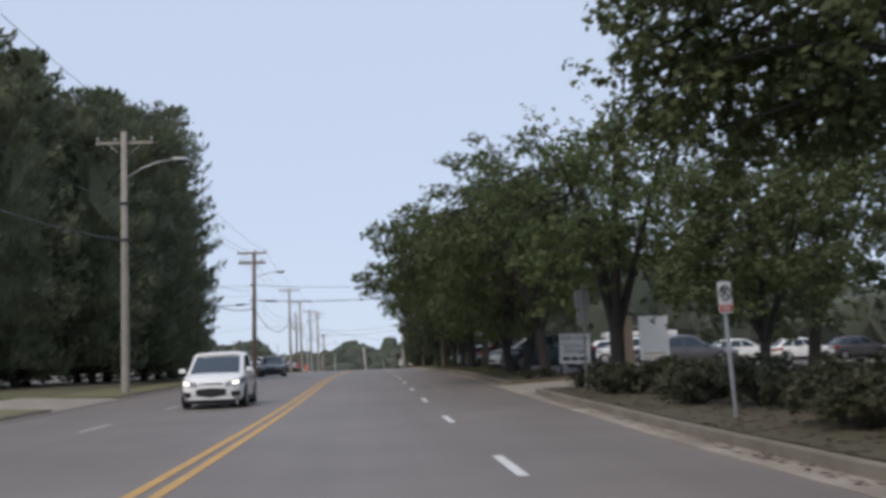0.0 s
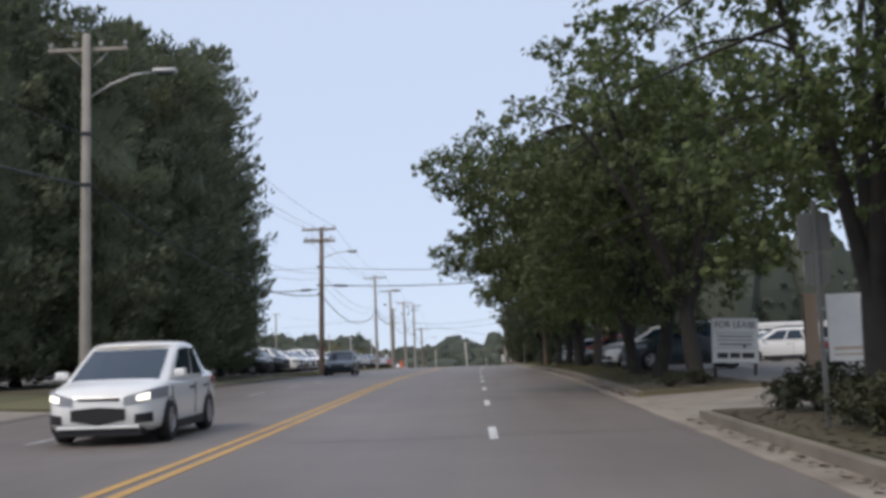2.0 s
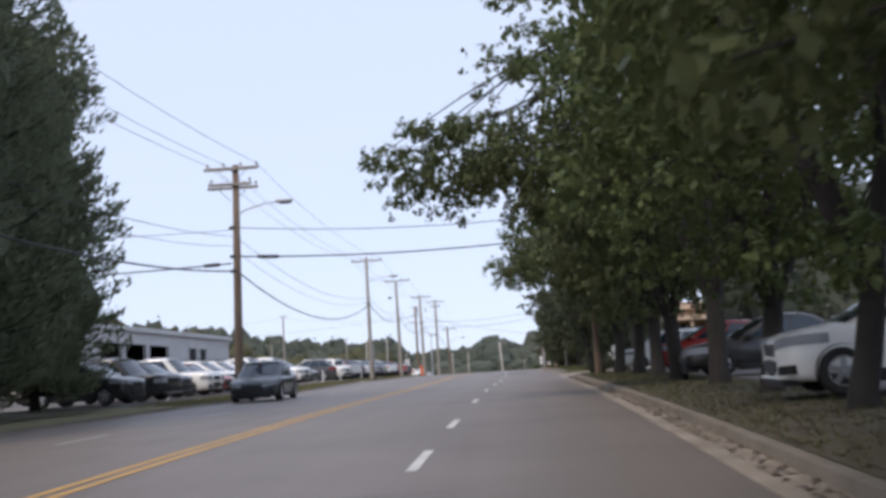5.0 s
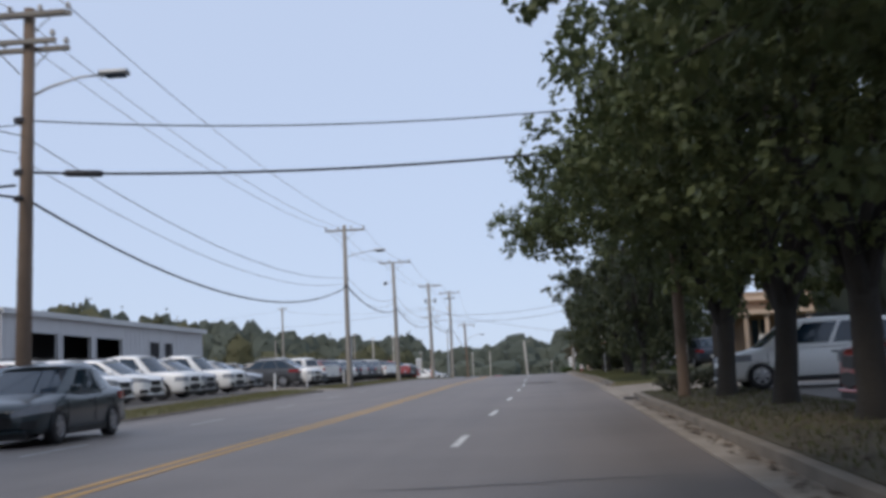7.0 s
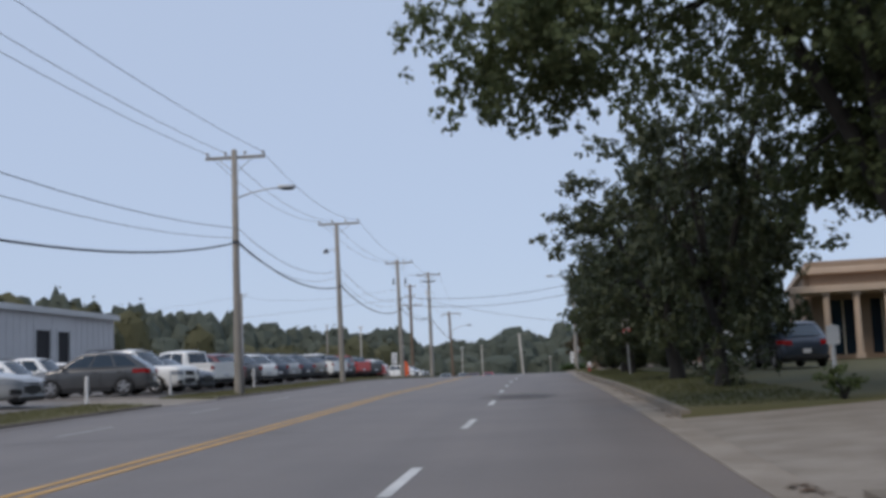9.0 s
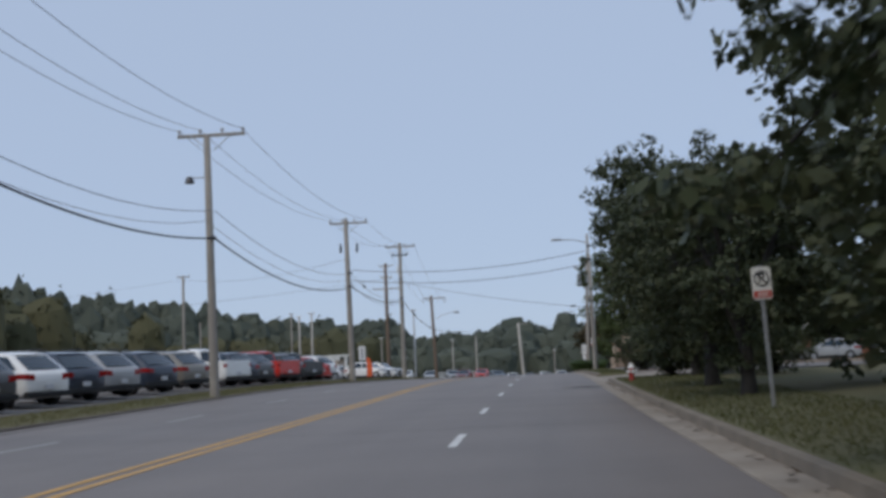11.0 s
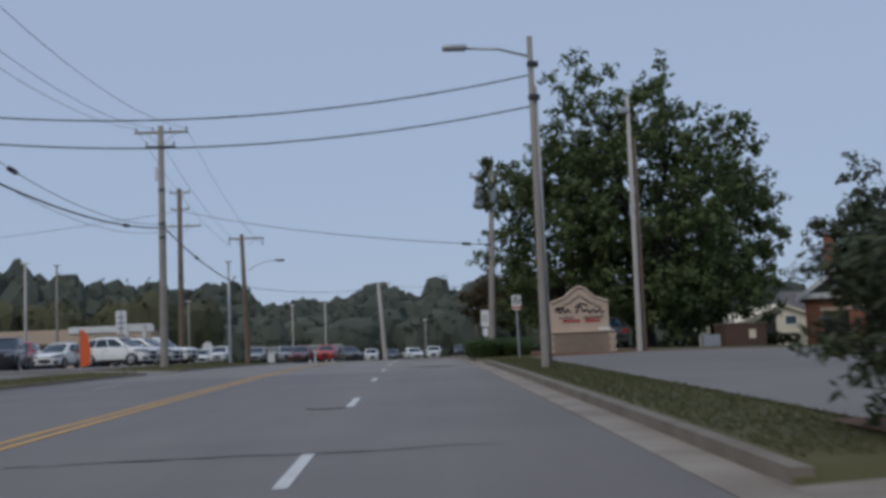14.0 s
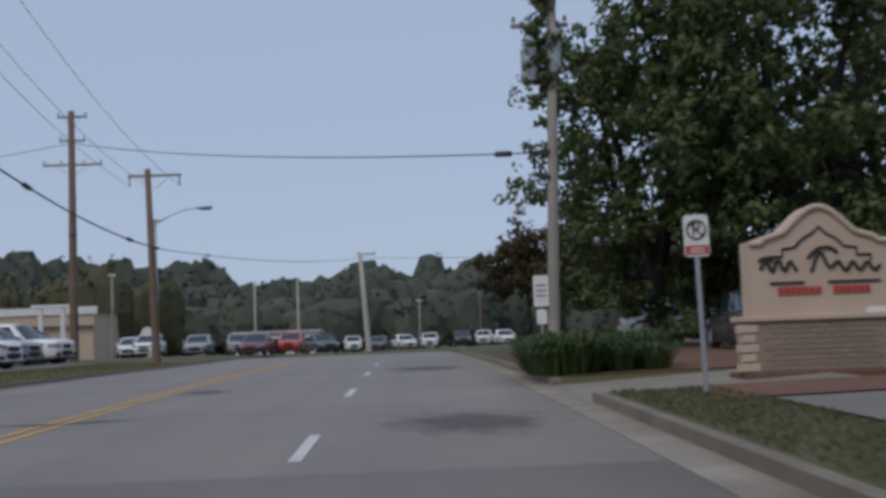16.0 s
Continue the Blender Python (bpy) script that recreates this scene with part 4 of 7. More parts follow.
# ---------------------------------------------------------------- utility poles and wires
def crossarm(e, z, half, depth=0.12, y=0.18, pins=(-1, -0.35, 0.35, 1), braces=True, mat_=None, drop=0.0):
    arm = part("crossarm", boxm(-half, half, y - 0.055, y + 0.055, z - depth / 2, z + depth / 2, bevel=0.012), mat_ or M_POLE, e)
    for p in pins:
        bm = bmesh.new()
        x = p * (half - 0.08)
        if drop:
            for i in range(4):
                cyl(bm, (x, y, z - 0.1 - i * drop / 4), (x, y, z - 0.14 - i * drop / 4), 0.075, 0.05, 8)
            cyl(bm, (x, y, z - 0.04), (x, y, z - 0.1 - drop), 0.02, 0.02, 6)
        else:
            cyl(bm, (x, y, z + depth / 2), (x, y, z + depth / 2 + 0.09), 0.02, 0.02, 6)
            cyl(bm, (x, y, z + depth / 2 + 0.08), (x, y, z + depth / 2 + 0.2), 0.075, 0.05, 8)
        part("insulator", bm, M_CERAMIC, arm)
    if braces:
        for s in (-1, 1):
            tube("brace", [(s * half * 0.55, y, z - depth / 2), (s * 0.1, y * 0.7, z - 0.62)], 0.018, M_METAL, e, 5)
    return arm


def street_arm(e, z, length, rise, head_mat):
    """A lamp on a curved arm that reaches out along +x."""
    pts = [(0.1, 0, z), (length * 0.35, 0, z + rise * 0.55), (length * 0.7, 0, z + rise * 0.92), (length, 0, z + rise)]
    arm = tube("lamp_arm", pts, [0.035, 0.032, 0.03, 0.028], M_METAL, e, 7)
    bm = boxm(length - 0.12, length + 0.62, -0.15, 0.15, z + rise - 0.05, z + rise + 0.09, bevel=0.05)
    head = part("lamp_head", bm, head_mat, arm, smooth=True)
    part("lens", boxm(length + 0.05, length + 0.55, -0.11, 0.11, z + rise - 0.1, z + rise - 0.045, bevel=0.02), M_GLASS, head)


def utility_pole(x, y, h, label, wood, r=0.16, lean=(0.0, 0.0), turn=0.0):
    e = thing("utility_pole", label, "utility pole", pose(x, y, land_z(x, y), 0, 0, turn), "utility poles along the road")
    pts = [(0, 0, -0.4), (0, 0, 0.0), (lean[0] * 0.5, lean[1] * 0.5, h * 0.5), (lean[0], lean[1], h)]
    tube("shaft", pts, [r * 1.12, r * 1.1, r * 0.92, r * 0.72], wood, e, 14)
    return e


def band(e, z, r=0.17):
    part("cable_bracket", cylm((0, 0, z - 0.06), (0, 0, z + 0.06), r, r, 12), M_DARKMETAL, e)


def transformer(e, z, x=0.32):
    bm = cylm((x, 0, z), (x, 0, z + 0.85), 0.24, 0.24, 14)
    tank = part("transformer", bm, M_METAL, e, smooth=False)
    part("lid", cylm((x, 0, z + 0.85), (x, 0, z + 0.93), 0.25, 0.15, 14), M_METAL, tank)
    for s in (-0.1, 0.1):
        part("bushing", cylm((x + s, 0, z + 0.9), (x + s, 0, z + 1.15), 0.04, 0.02, 8), M_CERAMIC, tank)


pA = utility_pole(-10.4, 52.6, 11.4, "grey weathered wooden utility pole with crossarm and street lamp", M_POLE, 0.17)
crossarm(pA, 10.95, 1.25)
street_arm(pA, 9.35, 2.2, 0.75, M_METAL)
for z in (8.2, 6.6):
    band(pA, z)
pB = utility_pole(-9.5, 101.4, 10.85, "brown wooden utility pole with two double crossarms and a lamp", M_POLE_BROWN, 0.19, (0.2, 0))
crossarm(pB, 10.75, 1.2)
crossarm(pB, 10.65, 1.2, y=-0.2, pins=(), braces=False)
crossarm(pB, 9.85, 1.15, pins=(-1, -0.5, 0.5, 1))
crossarm(pB, 9.95, 0.95, y=-0.2, pins=(-1, 1), braces=False)
street_arm(pB, 8.55, 2.1, 0.5, M_METAL)
for z in (8.0, 6.7, 6.05):
    band(pB, z, 0.2)
pC = utility_pole(-9.55, 150, 10.8, "pale grey utility pole with one crossarm beside the drive", M_POLE, 0.16)
crossarm(pC, 10.5, 1.3)
street_arm(pC, 8.7, 2.0, 0.35, M_METAL)
band(pC, 6.8)
tube("conduit", [(0.2, 0.05, 0), (0.2, 0.05, 3.4)], 0.04, M_METAL, pC, 6)
pD = utility_pole(-9.62, 176.5, 10.6, "grey wooden utility pole with one crossarm and floodlight", M_POLE, 0.17, (-0.13, 0))
crossarm(pD, 10.6, 1.35)
band(pD, 6.5)
fl = tube("flood_arm", [(-0.1, 0, 8.9), (-0.75, 0, 8.9)], 0.025, M_METAL, pD, 6)
part("flood_head", cylm((-0.85, 0, 8.95), (-0.85, 0, 8.7), 0.1, 0.2, 12), M_DARKMETAL, fl)
pE = utility_pole(-9.8, 210.3, 10.9, "tan wooden utility pole with crossarm and hanging insulators", M_POLE, 0.19, (-0.15, 0))
crossarm(pE, 10.6, 1.28)
for s in (-0.55, 0.55):
    part("arrester", cylm((s, 0.1, 8.6), (s, 0.1, 9.2), 0.09, 0.06, 10), M_DARKMETAL, pE)
for z in (7.2, 6.3):
    band(pE, z, 0.19)
pF = utility_pole(-9.8, 239, 12.3, "tall pale utility pole with crossarm and transformer gear", M_POLE, 0.19)
crossarm(pF, 12.0, 1.35)
crossarm(pF, 11.2, 0.75, y=-0.1, pins=(-1, 1), braces=False, mat_=M_DARKMETAL)
part("cutout", boxm(-0.32, -0.2, -0.1, 0.1, 9.5, 10.2, bevel=0.03), M_WHITE, pF)
for z in (6.6, 7.3, 9.0):
    band(pF, z, 0.18)
pG = utility_pole(-16.2, 277, 14.4, "tall brown utility pole with stacked crossarms across the junction", M_POLE_BROWN, 0.24)
crossarm(pG, 14.1, 0.85, pins=(-1, 1))
crossarm(pG, 12.7, 0.75, pins=(-1, 1), braces=False)
crossarm(pG, 11.3, 1.7, pins=(-1, -0.4, 0.4, 1))
band(pG, 7.2, 0.24)
pH = utility_pole(-9.45, 266.8, 9.9, "crooked brown utility pole with hanging insulators and lamp", M_POLE_BROWN, 0.19, (-0.3, 0))
crossarm(pH, 9.6, 1.3, pins=(-1, -0.35, 1), drop=0.45)
street_arm(pH, 7.2, 2.2, 0.7, M_METAL)
band(pH, 6.0, 0.2)
pR = utility_pole(6.4, 103.6, 9.0, "brown wooden utility pole among the street trees", M_POLE_BROWN, 0.135)
for z in (7.5, 6.45):
    band(pR, z)
pS = utility_pole(6.1, 210.0, 8.85, "grey wooden pole with street lamp leaning over the verge", M_POLE, 0.104, (-0.06, 0))
tube("conduit", [(0.15, -0.04, 0), (0.1, -0.02, 4), (0.05, -0.02, 7.5)], 0.035, M_METAL, pS, 6)
arm = tube("lamp_arm", [(-0.04, 0, 8.3), (-0.9, 0, 8.54), (-1.75, 0, 8.58)], 0.035, M_METAL, pS, 7)
part("lamp_head", boxm(-2.4, -1.75, -0.14, 0.14, 8.53, 8.67, bevel=0.05), M_METAL, arm, smooth=True)
for z in (8.1, 7.2):
    band(pS, z, 0.16)
utility_pole(9.96, 182, 5.2, "short pale leaning pole among the trees by the lot", M_POLE, 0.11, (-0.62, 0))
pT = utility_pole(11.25, 224.2, 9.9, "pale concrete lamp pole beside a brown timber pole", M_CONCPOLE, 0.1)
part("flood_head", boxm(-0.35, -0.02, -0.15, 0.15, 9.2, 9.42, bevel=0.04), M_METAL, pT)
utility_pole(11.47, 224.4, 8.2, "brown timber pole beside the lamp pole", M_POLE_BROWN, 0.09)
pU = utility_pole(6.65, 240.5, 10.0, "wooden utility pole overgrown with vines at the corner", M_POLE, 0.16, (0.35, 0))
crossarm(pU, 9.3, 0.8, pins=(-1, 1))
transformer(pU, 7.9)
transformer(pU, 7.7, -0.34)
for z in (5.7, 5.0):
    band(pU, z)
vr = np.random.default_rng(91)
vc = np.stack([vr.normal(size=60) * 0.22, vr.normal(size=60) * 0.22, 7.6 + vr.random(60) * 2.6], 1)
quads_object("vine", leaf_mesh(vr, vc, np.full(60, 0.28), 40, 0.14), M_LEAF, pU, "dark vine leaves wrapped round the top")
pV = utility_pole(-41.9, 278, 14.3, "far grey utility pole beyond the sales lot", M_POLE, 0.2)
crossarm(pV, 14.1, 0.8, pins=(-1, 1))
pW = utility_pole(-0.6, 313, 8.6, "leaning pale concrete pole beyond the junction", M_CONCPOLE, 0.24, (-0.55, 0))
crossarm(pW, 8.5, 0.8, pins=(-1, 1), braces=False)
for x, y, h, r, m in ((-14.6, 292, 9.6, 0.14, M_METAL), (-12.5, 330, 7.4, 0.12, M_CONCPOLE), (-9.5, 345, 8.6, 0.14, M_CONCPOLE), (4.2, 340, 5.4, 0.12, M_POLE), (11.5, 350, 7.0, 0.12, M_POLE_BROWN), (-24, 262, 7.4, 0.12, M_CONCPOLE), (-17.5, 236, 6.0, 0.1, M_CONCPOLE), (-33, 300, 10.5, 0.14, M_POLE), (-55, 330, 12, 0.16, M_POLE), (-21, 306, 6.8, 0.12, M_POLE)):
    q = utility_pole(x, y, h, "far slender pole beyond the junction", m, r)
    part("cap", boxm(-0.3, 0.3, -0.12, 0.12, h - 0.12, h, bevel=0.03), M_WHITE if h < 8 else M_POLE, q)


def at(p, x, y, z):
    m = p.matrix_world
    return m @ Vector((x, y, z))


def wire(p, q, sag, r=0.012, label="thin dark overhead power wire", name="overhead_wire", n=22):
    p, q = Vector(p), Vector(q)
    pts = [p.lerp(q, i / n) - Vector((0, 0, sag * 4 * (i / n) * (1 - i / n))) for i in range(n + 1)]
    return tagged(tube(name, pts, r, M_WIRE, None, 5), label, "cable", "overhead wires")


scene.view_layers[0].update()
pO = [(pA, 11.15, 1.15), (pB, 10.95, 1.1), (pC, 10.7, 1.2), (pD, 10.8, 1.25), (pE, 10.8, 1.15), (pF, 12.2, 1.25), (pH, 9.1, 1.2)]
for (a, za, ha), (b, zb, hb) in zip(pO[:-1], pO[1:]):
    for k in (-1, -0.33, 1):
        wire(at(a, k * ha, 0.18, za), at(b, k * hb, 0.18, zb), 0.7, 0.011)
prev = Vector((-10.4, 2, 0.6))
for k in (-1, -0.33, 1):
    wire(prev + Vector((k * 1.15, 0, 10.6)), at(pA, k * 1.15, 0.18, 11.15), 0.7, 0.011)
for z, sag, r in ((8.2, 0.8, 0.014), (6.6, 1.0, 0.03)):
    wire(prev + Vector((0, 0, z - 0.3)), at(pA, 0, 0, z), sag, r, "sagging dark cable between poles")
CBL = [(pA, 6.6), (pB, 6.05), (pC, 6.8), (pD, 6.5), (pE, 6.3), (pF, 7.1), (pH, 6.0)]
SAG = [1.2, 1.7, 0.8, 0.95, 0.55, 0.5]
for (a, za), (b, zb), s in zip(CBL[:-1], CBL[1:], SAG):
    wire(at(a, 0.1, 0, za), at(b, 0.1, 0, zb), s, 0.035, "thick black telephone cable sagging between poles")
for (a, za), (b, zb), s in zip([(pA, 8.2), (pB, 7.6), (pC, 7.4), (pD, 7.6), (pE, 7.2)], [(pB, 7.6), (pC, 7.4), (pD, 7.6), (pE, 7.2), (pF, 7.3)], (1.3, 1.1, 0.9, 0.9, 0.8)):
    wire(at(a, 0.1, 0, za), at(b, 0.1, 0, zb), s, 0.014)
    wire(at(a, -0.1, 0, za - 0.5), at(b, -0.1, 0, zb - 0.4), s * 1.05, 0.011)
# across the road
wire(at(pB, 0.15, 0, 8.0), at(pR, 0, 0, 7.5), 0.35, 0.02, "dark cable crossing over the road")
wire(at(pB, 0.15, 0, 6.7), at(pR, 0, 0, 6.45), 0.3, 0.035, "thick black cable crossing over the road")
wire(at(pB, -0.15, 0, 6.4), (-45, 103, land_z(-45, 103) + 6.9), 0.5, 0.035, "thick black cable leading over the sales lot")
wire(at(pB, -0.15, 0, 7.9), (-45, 103, land_z(-45, 103) + 9.4), 0.5, 0.014)
wire(at(pE, 0.15, 0, 7.4), at(pS, -0.12, 0, 7.8), 0.6, 0.022, "dark cable crossing over the road")
wire(at(pE, 0.15, 0, 6.7), at(pS, -0.12, 0, 6.95), 0.6, 0.022, "dark cable crossing over the road")
wire(at(pG, 0.2, 0, 12.5), at(pU, 0, 0, 5.7), 0.4, 0.022, "dark cable crossing over the road")
wire(at(pG, -0.2, 0, 12.5), (-60, 300, land_z(-60, 300) + 12), 0.4, 0.02)
wire(at(pH, 0, 0, 6.0), at(pW, -0.4, 0, 8.2), 0.5, 0.02)
wire(at(pW, -0.4, 0, 8.2), (40, 318, land_z(40, 318) + 9), 0.5, 0.02)
wire(at(pV, 0, 0, 13.8), at(pE, 0, 0, 8.2), 0.8, 0.012)
wire(at(pV, 0, 0, 13.8), (-110, 300, land_z(-110, 300) + 13), 1.0, 0.012)


def splice(a, b, sag, f, ln, label="black splice case hanging on the cable"):
    """A sleeve on the cable from a to b, at the fraction f of its way."""
    def on(t):
        return Vector(a).lerp(Vector(b), t) - Vector((0, 0, sag * 4 * t * (1 - t)))
    p = on(f)
    d = (on(f + 0.01) - on(f - 0.01)).normalized()
    pts = [p - d * ln / 2, p - d * ln * 0.42, p + d * ln * 0.42, p + d * ln / 2]
    return tagged(tube("splice_case", pts, [0.03, 0.085, 0.085, 0.03], M_WIRE, None, 8), label, "cable box", "splice cases")


splice(at(pB, 0.15, 0, 6.7), at(pR, 0, 0, 6.45), 0.3, 0.085, 1.0)
splice(at(pB, -0.15, 0, 6.4), (-45, 103, land_z(-45, 103) + 6.9), 0.5, 0.025, 0.8)
splice(at(pE, 0.1, 0, 6.3), at(pF, 0.1, 0, 7.1), 0.55, 0.72, 0.8)
splice(at(pE, 0.1, 0, 7.2), at(pF, 0.1, 0, 7.3), 0.8, 0.2, 0.8)
splice(at(pF, 0.1, 0, 7.1), at(pH, 0.1, 0, 6.0), 0.5, 0.3, 0.8)
splice(at(pF, 0.1, 0, 7.1), at(pH, 0.1, 0, 6.0), 0.5, 0.8, 0.9)
splice(at(pG, 0.2, 0, 12.5), at(pU, 0, 0, 5.7), 0.4, 0.955, 0.8)


# ---------------------------------------------------------------- signs and street furniture
def letters(text, size, m, material, parent, name="lettering", depth=0.004):
    cu = bpy.data.curves.new(name, "FONT")
    cu.body, cu.size, cu.align_x, cu.align_y, cu.extrude = text, size, "CENTER", "CENTER", depth
    tmp = new(name + "_tmp", cu)
    me = bpy.data.meshes.new_from_object(tmp.evaluated_get(bpy.context.evaluated_depsgraph_get()))
    bpy.data.objects.remove(tmp)
    me.materials.clear()
    me.materials.append(material)
    ob = new(name, me)
    ob.parent = parent
    ob.matrix_local = m
    return ob


def plate_bm(w, h, z, y, r=0.05, t=0.006):
    """An upright plate with rounded corners, facing -y."""
    bm = bmesh.new()
    pts = []
    for cx, cz, a0 in ((w / 2 - r, h / 2 - r, 0), (-w / 2 + r, h / 2 - r, 90), (-w / 2 + r, -h / 2 + r, 180), (w / 2 - r, -h / 2 + r, 270)):
        for k in range(5):
            a = radians(a0 + k * 22.5)
            pts.append((cx + r * math.cos(a), cz + r * math.sin(a)))
    f = [bm.verts.new((x, y, z + q)) for x, q in pts]
    b = [bm.verts.new((x, y + t, z + q)) for x, q in pts]
    bm.faces.new(f), bm.faces.new(list(reversed(b)))
    for i in range(len(f)):
        j = (i + 1) % len(f)
        bm.faces.new((f[i], b[i], b[j], f[j]))
    return bm


def post_sign(name, label, x, y, turn, h, plates, post_w=0.03, post_mat=None, lean=0.0):
    e = thing(name, label, "sign", pose(x, y, land_z(x, y), 0, lean, turn))
    part("post", boxm(-post_w, post_w, -post_w * 0.7, post_w * 0.7, -0.2, h, bevel=0.006), post_mat or M_METAL, e)
    out = []
    for w, ph, z, m in plates:
        out.append(part("plate", plate_bm(w, ph, z, -0.04), m, e))
    return e, out


def bars(parent, w, z, n, step, h, material, y=-0.048, jitter=0):
    rr = random.Random(jitter)
    for i in range(n):
        ww = w * rr.uniform(0.7, 1.0)
        part("text_bar", boxm(-ww / 2, ww / 2, y - 0.003, y, z - i * step - h / 2, z - i * step + h / 2), material, parent)


def no_parking(x, y, turn, label, lean=0.0):
    e, (pl,) = post_sign("no_parking_sign", label, x, y, turn, 2.4, ((0.34, 0.56, 2.1, M_SIGN),), lean=lean)
    letters("P", 0.24, pose(0, -0.044, 2.18, 90), M_INK, pl)
    bm = bmesh.new()
    ring = [(0.125 * math.cos(2 * math.pi * k / 20), -0.05, 2.18 + 0.125 * math.sin(2 * math.pi * k / 20)) for k in range(21)]
    v, f = tube_data(ring, 0.012, 5)
    part("prohibition_ring", cyl(bm, (-0.088, -0.05, 2.268), (0.088, -0.05, 2.092), 0.012, 0.012, 5), M_INK, pl)
    link_mesh("ring", v, f, M_INK, pl)
    part("red_band", boxm(-0.155, 0.155, -0.048, -0.0405, 1.85, 1.97), M_REDINK, pl)
    bars(pl, 0.24, 1.93, 2, 0.045, 0.018, M_SIGN, -0.0485, 3)
    return e


no_parking(6.6, 223.7, 0, "white no-parking sign with red panel on a thin grey post", -1.0)
ob = no_parking(5.68, 18.6, 30, "weathered white no-parking sign on a leaning grey post", -3.0)
ob.scale = (0.88, 0.88, 0.9)
no_parking(6.85, 152.0, 8, "white no-parking sign with red panel beside a dense tree", -2.0)
e, pl = post_sign("road_sign_back", "two grey sign plates seen from behind on one post", 5.75, 31.8, 180, 2.9, ((0.42, 0.5, 2.5, M_SIGN), (0.32, 0.4, 2.02, M_SIGN)), post_mat=M_SIGNBACK)
part("back", plate_bm(0.42, 0.5, 2.5, -0.03, 0.05, 0.004), M_SIGNBACK, e)
part("back", plate_bm(0.32, 0.4, 2.02, -0.03, 0.05, 0.004), M_SIGNBACK, e)
e, pl = post_sign("corner_sign", "white sign with small plate below at the corner", 6.35, 240.4, 0, 2.3, ((0.42, 0.85, 1.9, M_SIGN), (0.28, 0.4, 1.2, M_WHITE)))
bars(pl[0], 0.3, 2.05, 3, 0.14, 0.05, M_GREYINK, -0.048, 5)
e, pl = post_sign("drive_sign", "small blank white sign on a white post by the drive", 8.7, 123.4, 5, 1.3, ((0.25, 0.36, 1.1, M_WHITE),), 0.03, M_WHITE)
e, pl = post_sign("drive_sign", "small blank white sign on a white post on the lawn", 14.5, 138, 5, 1.5, ((0.5, 0.6, 1.35, M_WHITE),), 0.05, M_WHITE)
e, pl = post_sign("yard_sign", "small white yard sign with dark lettering in mulch", 10.4, 227.2, 0, 0.9, ((0.5, 0.75, 0.75, M_WHITE),), 0.02)
bars(pl[0], 0.36, 0.95, 3, 0.16, 0.08, M_INK, -0.048, 6)

# the taller sign panel deeper in the lot, on a tan post
e = thing("sign_panel", "tall white sign panel with faded tan lettering on a tan post", "sign", pose(13.0, 54.2, land_z(13.0, 54.2), 0, 0, -8))
board = part("board", boxm(-0.66, 0.66, -0.05, 0.05, 0.35, 2.45, bevel=0.01), M_SIGN, e)
part("post", boxm(-1.35, -0.95, -0.18, 0.18, -0.2, 2.5, bevel=0.02), M_STUCCO2, e)
for z, h in ((0.75, 0.1), (0.56, 0.06)):
    part("text_bar", boxm(-0.5, 0.5, -0.058, -0.0505, z - h / 2, z + h / 2), M_STUCCO, board)
for z in (0.7, 2.0):
    part("bracket", boxm(-0.96, -0.64, -0.03, 0.03, z - 0.04, z + 0.04), M_METAL, e)

# the lease board
e = thing("lease_sign", "white for-lease board on two timber posts", "sign", pose(8.85, 51.6, land_z(8.85, 51.6) - 0.15, 0, 2, 4) @ Matrix.Diagonal((0.74, 0.74, 0.76, 1)))
board = part("board", boxm(-0.92, 0.92, -0.02, 0.02, 0.72, 2.42, bevel=0.005), M_SIGN, e)
for s in (-0.8, 0.8):
    part("post", boxm(s - 0.05, s + 0.05, 0.022, 0.11, -0.3, 2.3, bevel=0.008), M_BARK, e)
letters("FOR LEASE", 0.34, pose(0, -0.026, 2.16, 90), M_INK, board)
for z, w, h in ((1.85, 1.5, 0.03), (1.72, 1.35, 0.07), (1.58, 1.45, 0.05), (1.42, 1.3, 0.09), (1.28, 1.5, 0.03)):
    part("text_bar", boxm(-w / 2, w / 2, -0.026, -0.0205, z - h / 2, z + h / 2), M_GREYINK, board)
for x0, x1 in ((-0.72, -0.3), (-0.22, 0.18), (0.26, 0.74)):
    part("text_bar", boxm(x0, x1, -0.026, -0.0205, 0.9, 1.1), M_INK, board)
part("seal", boxm(0.3, 0.42, -0.024, -0.0205, 1.3, 1.4), M_INK, board)


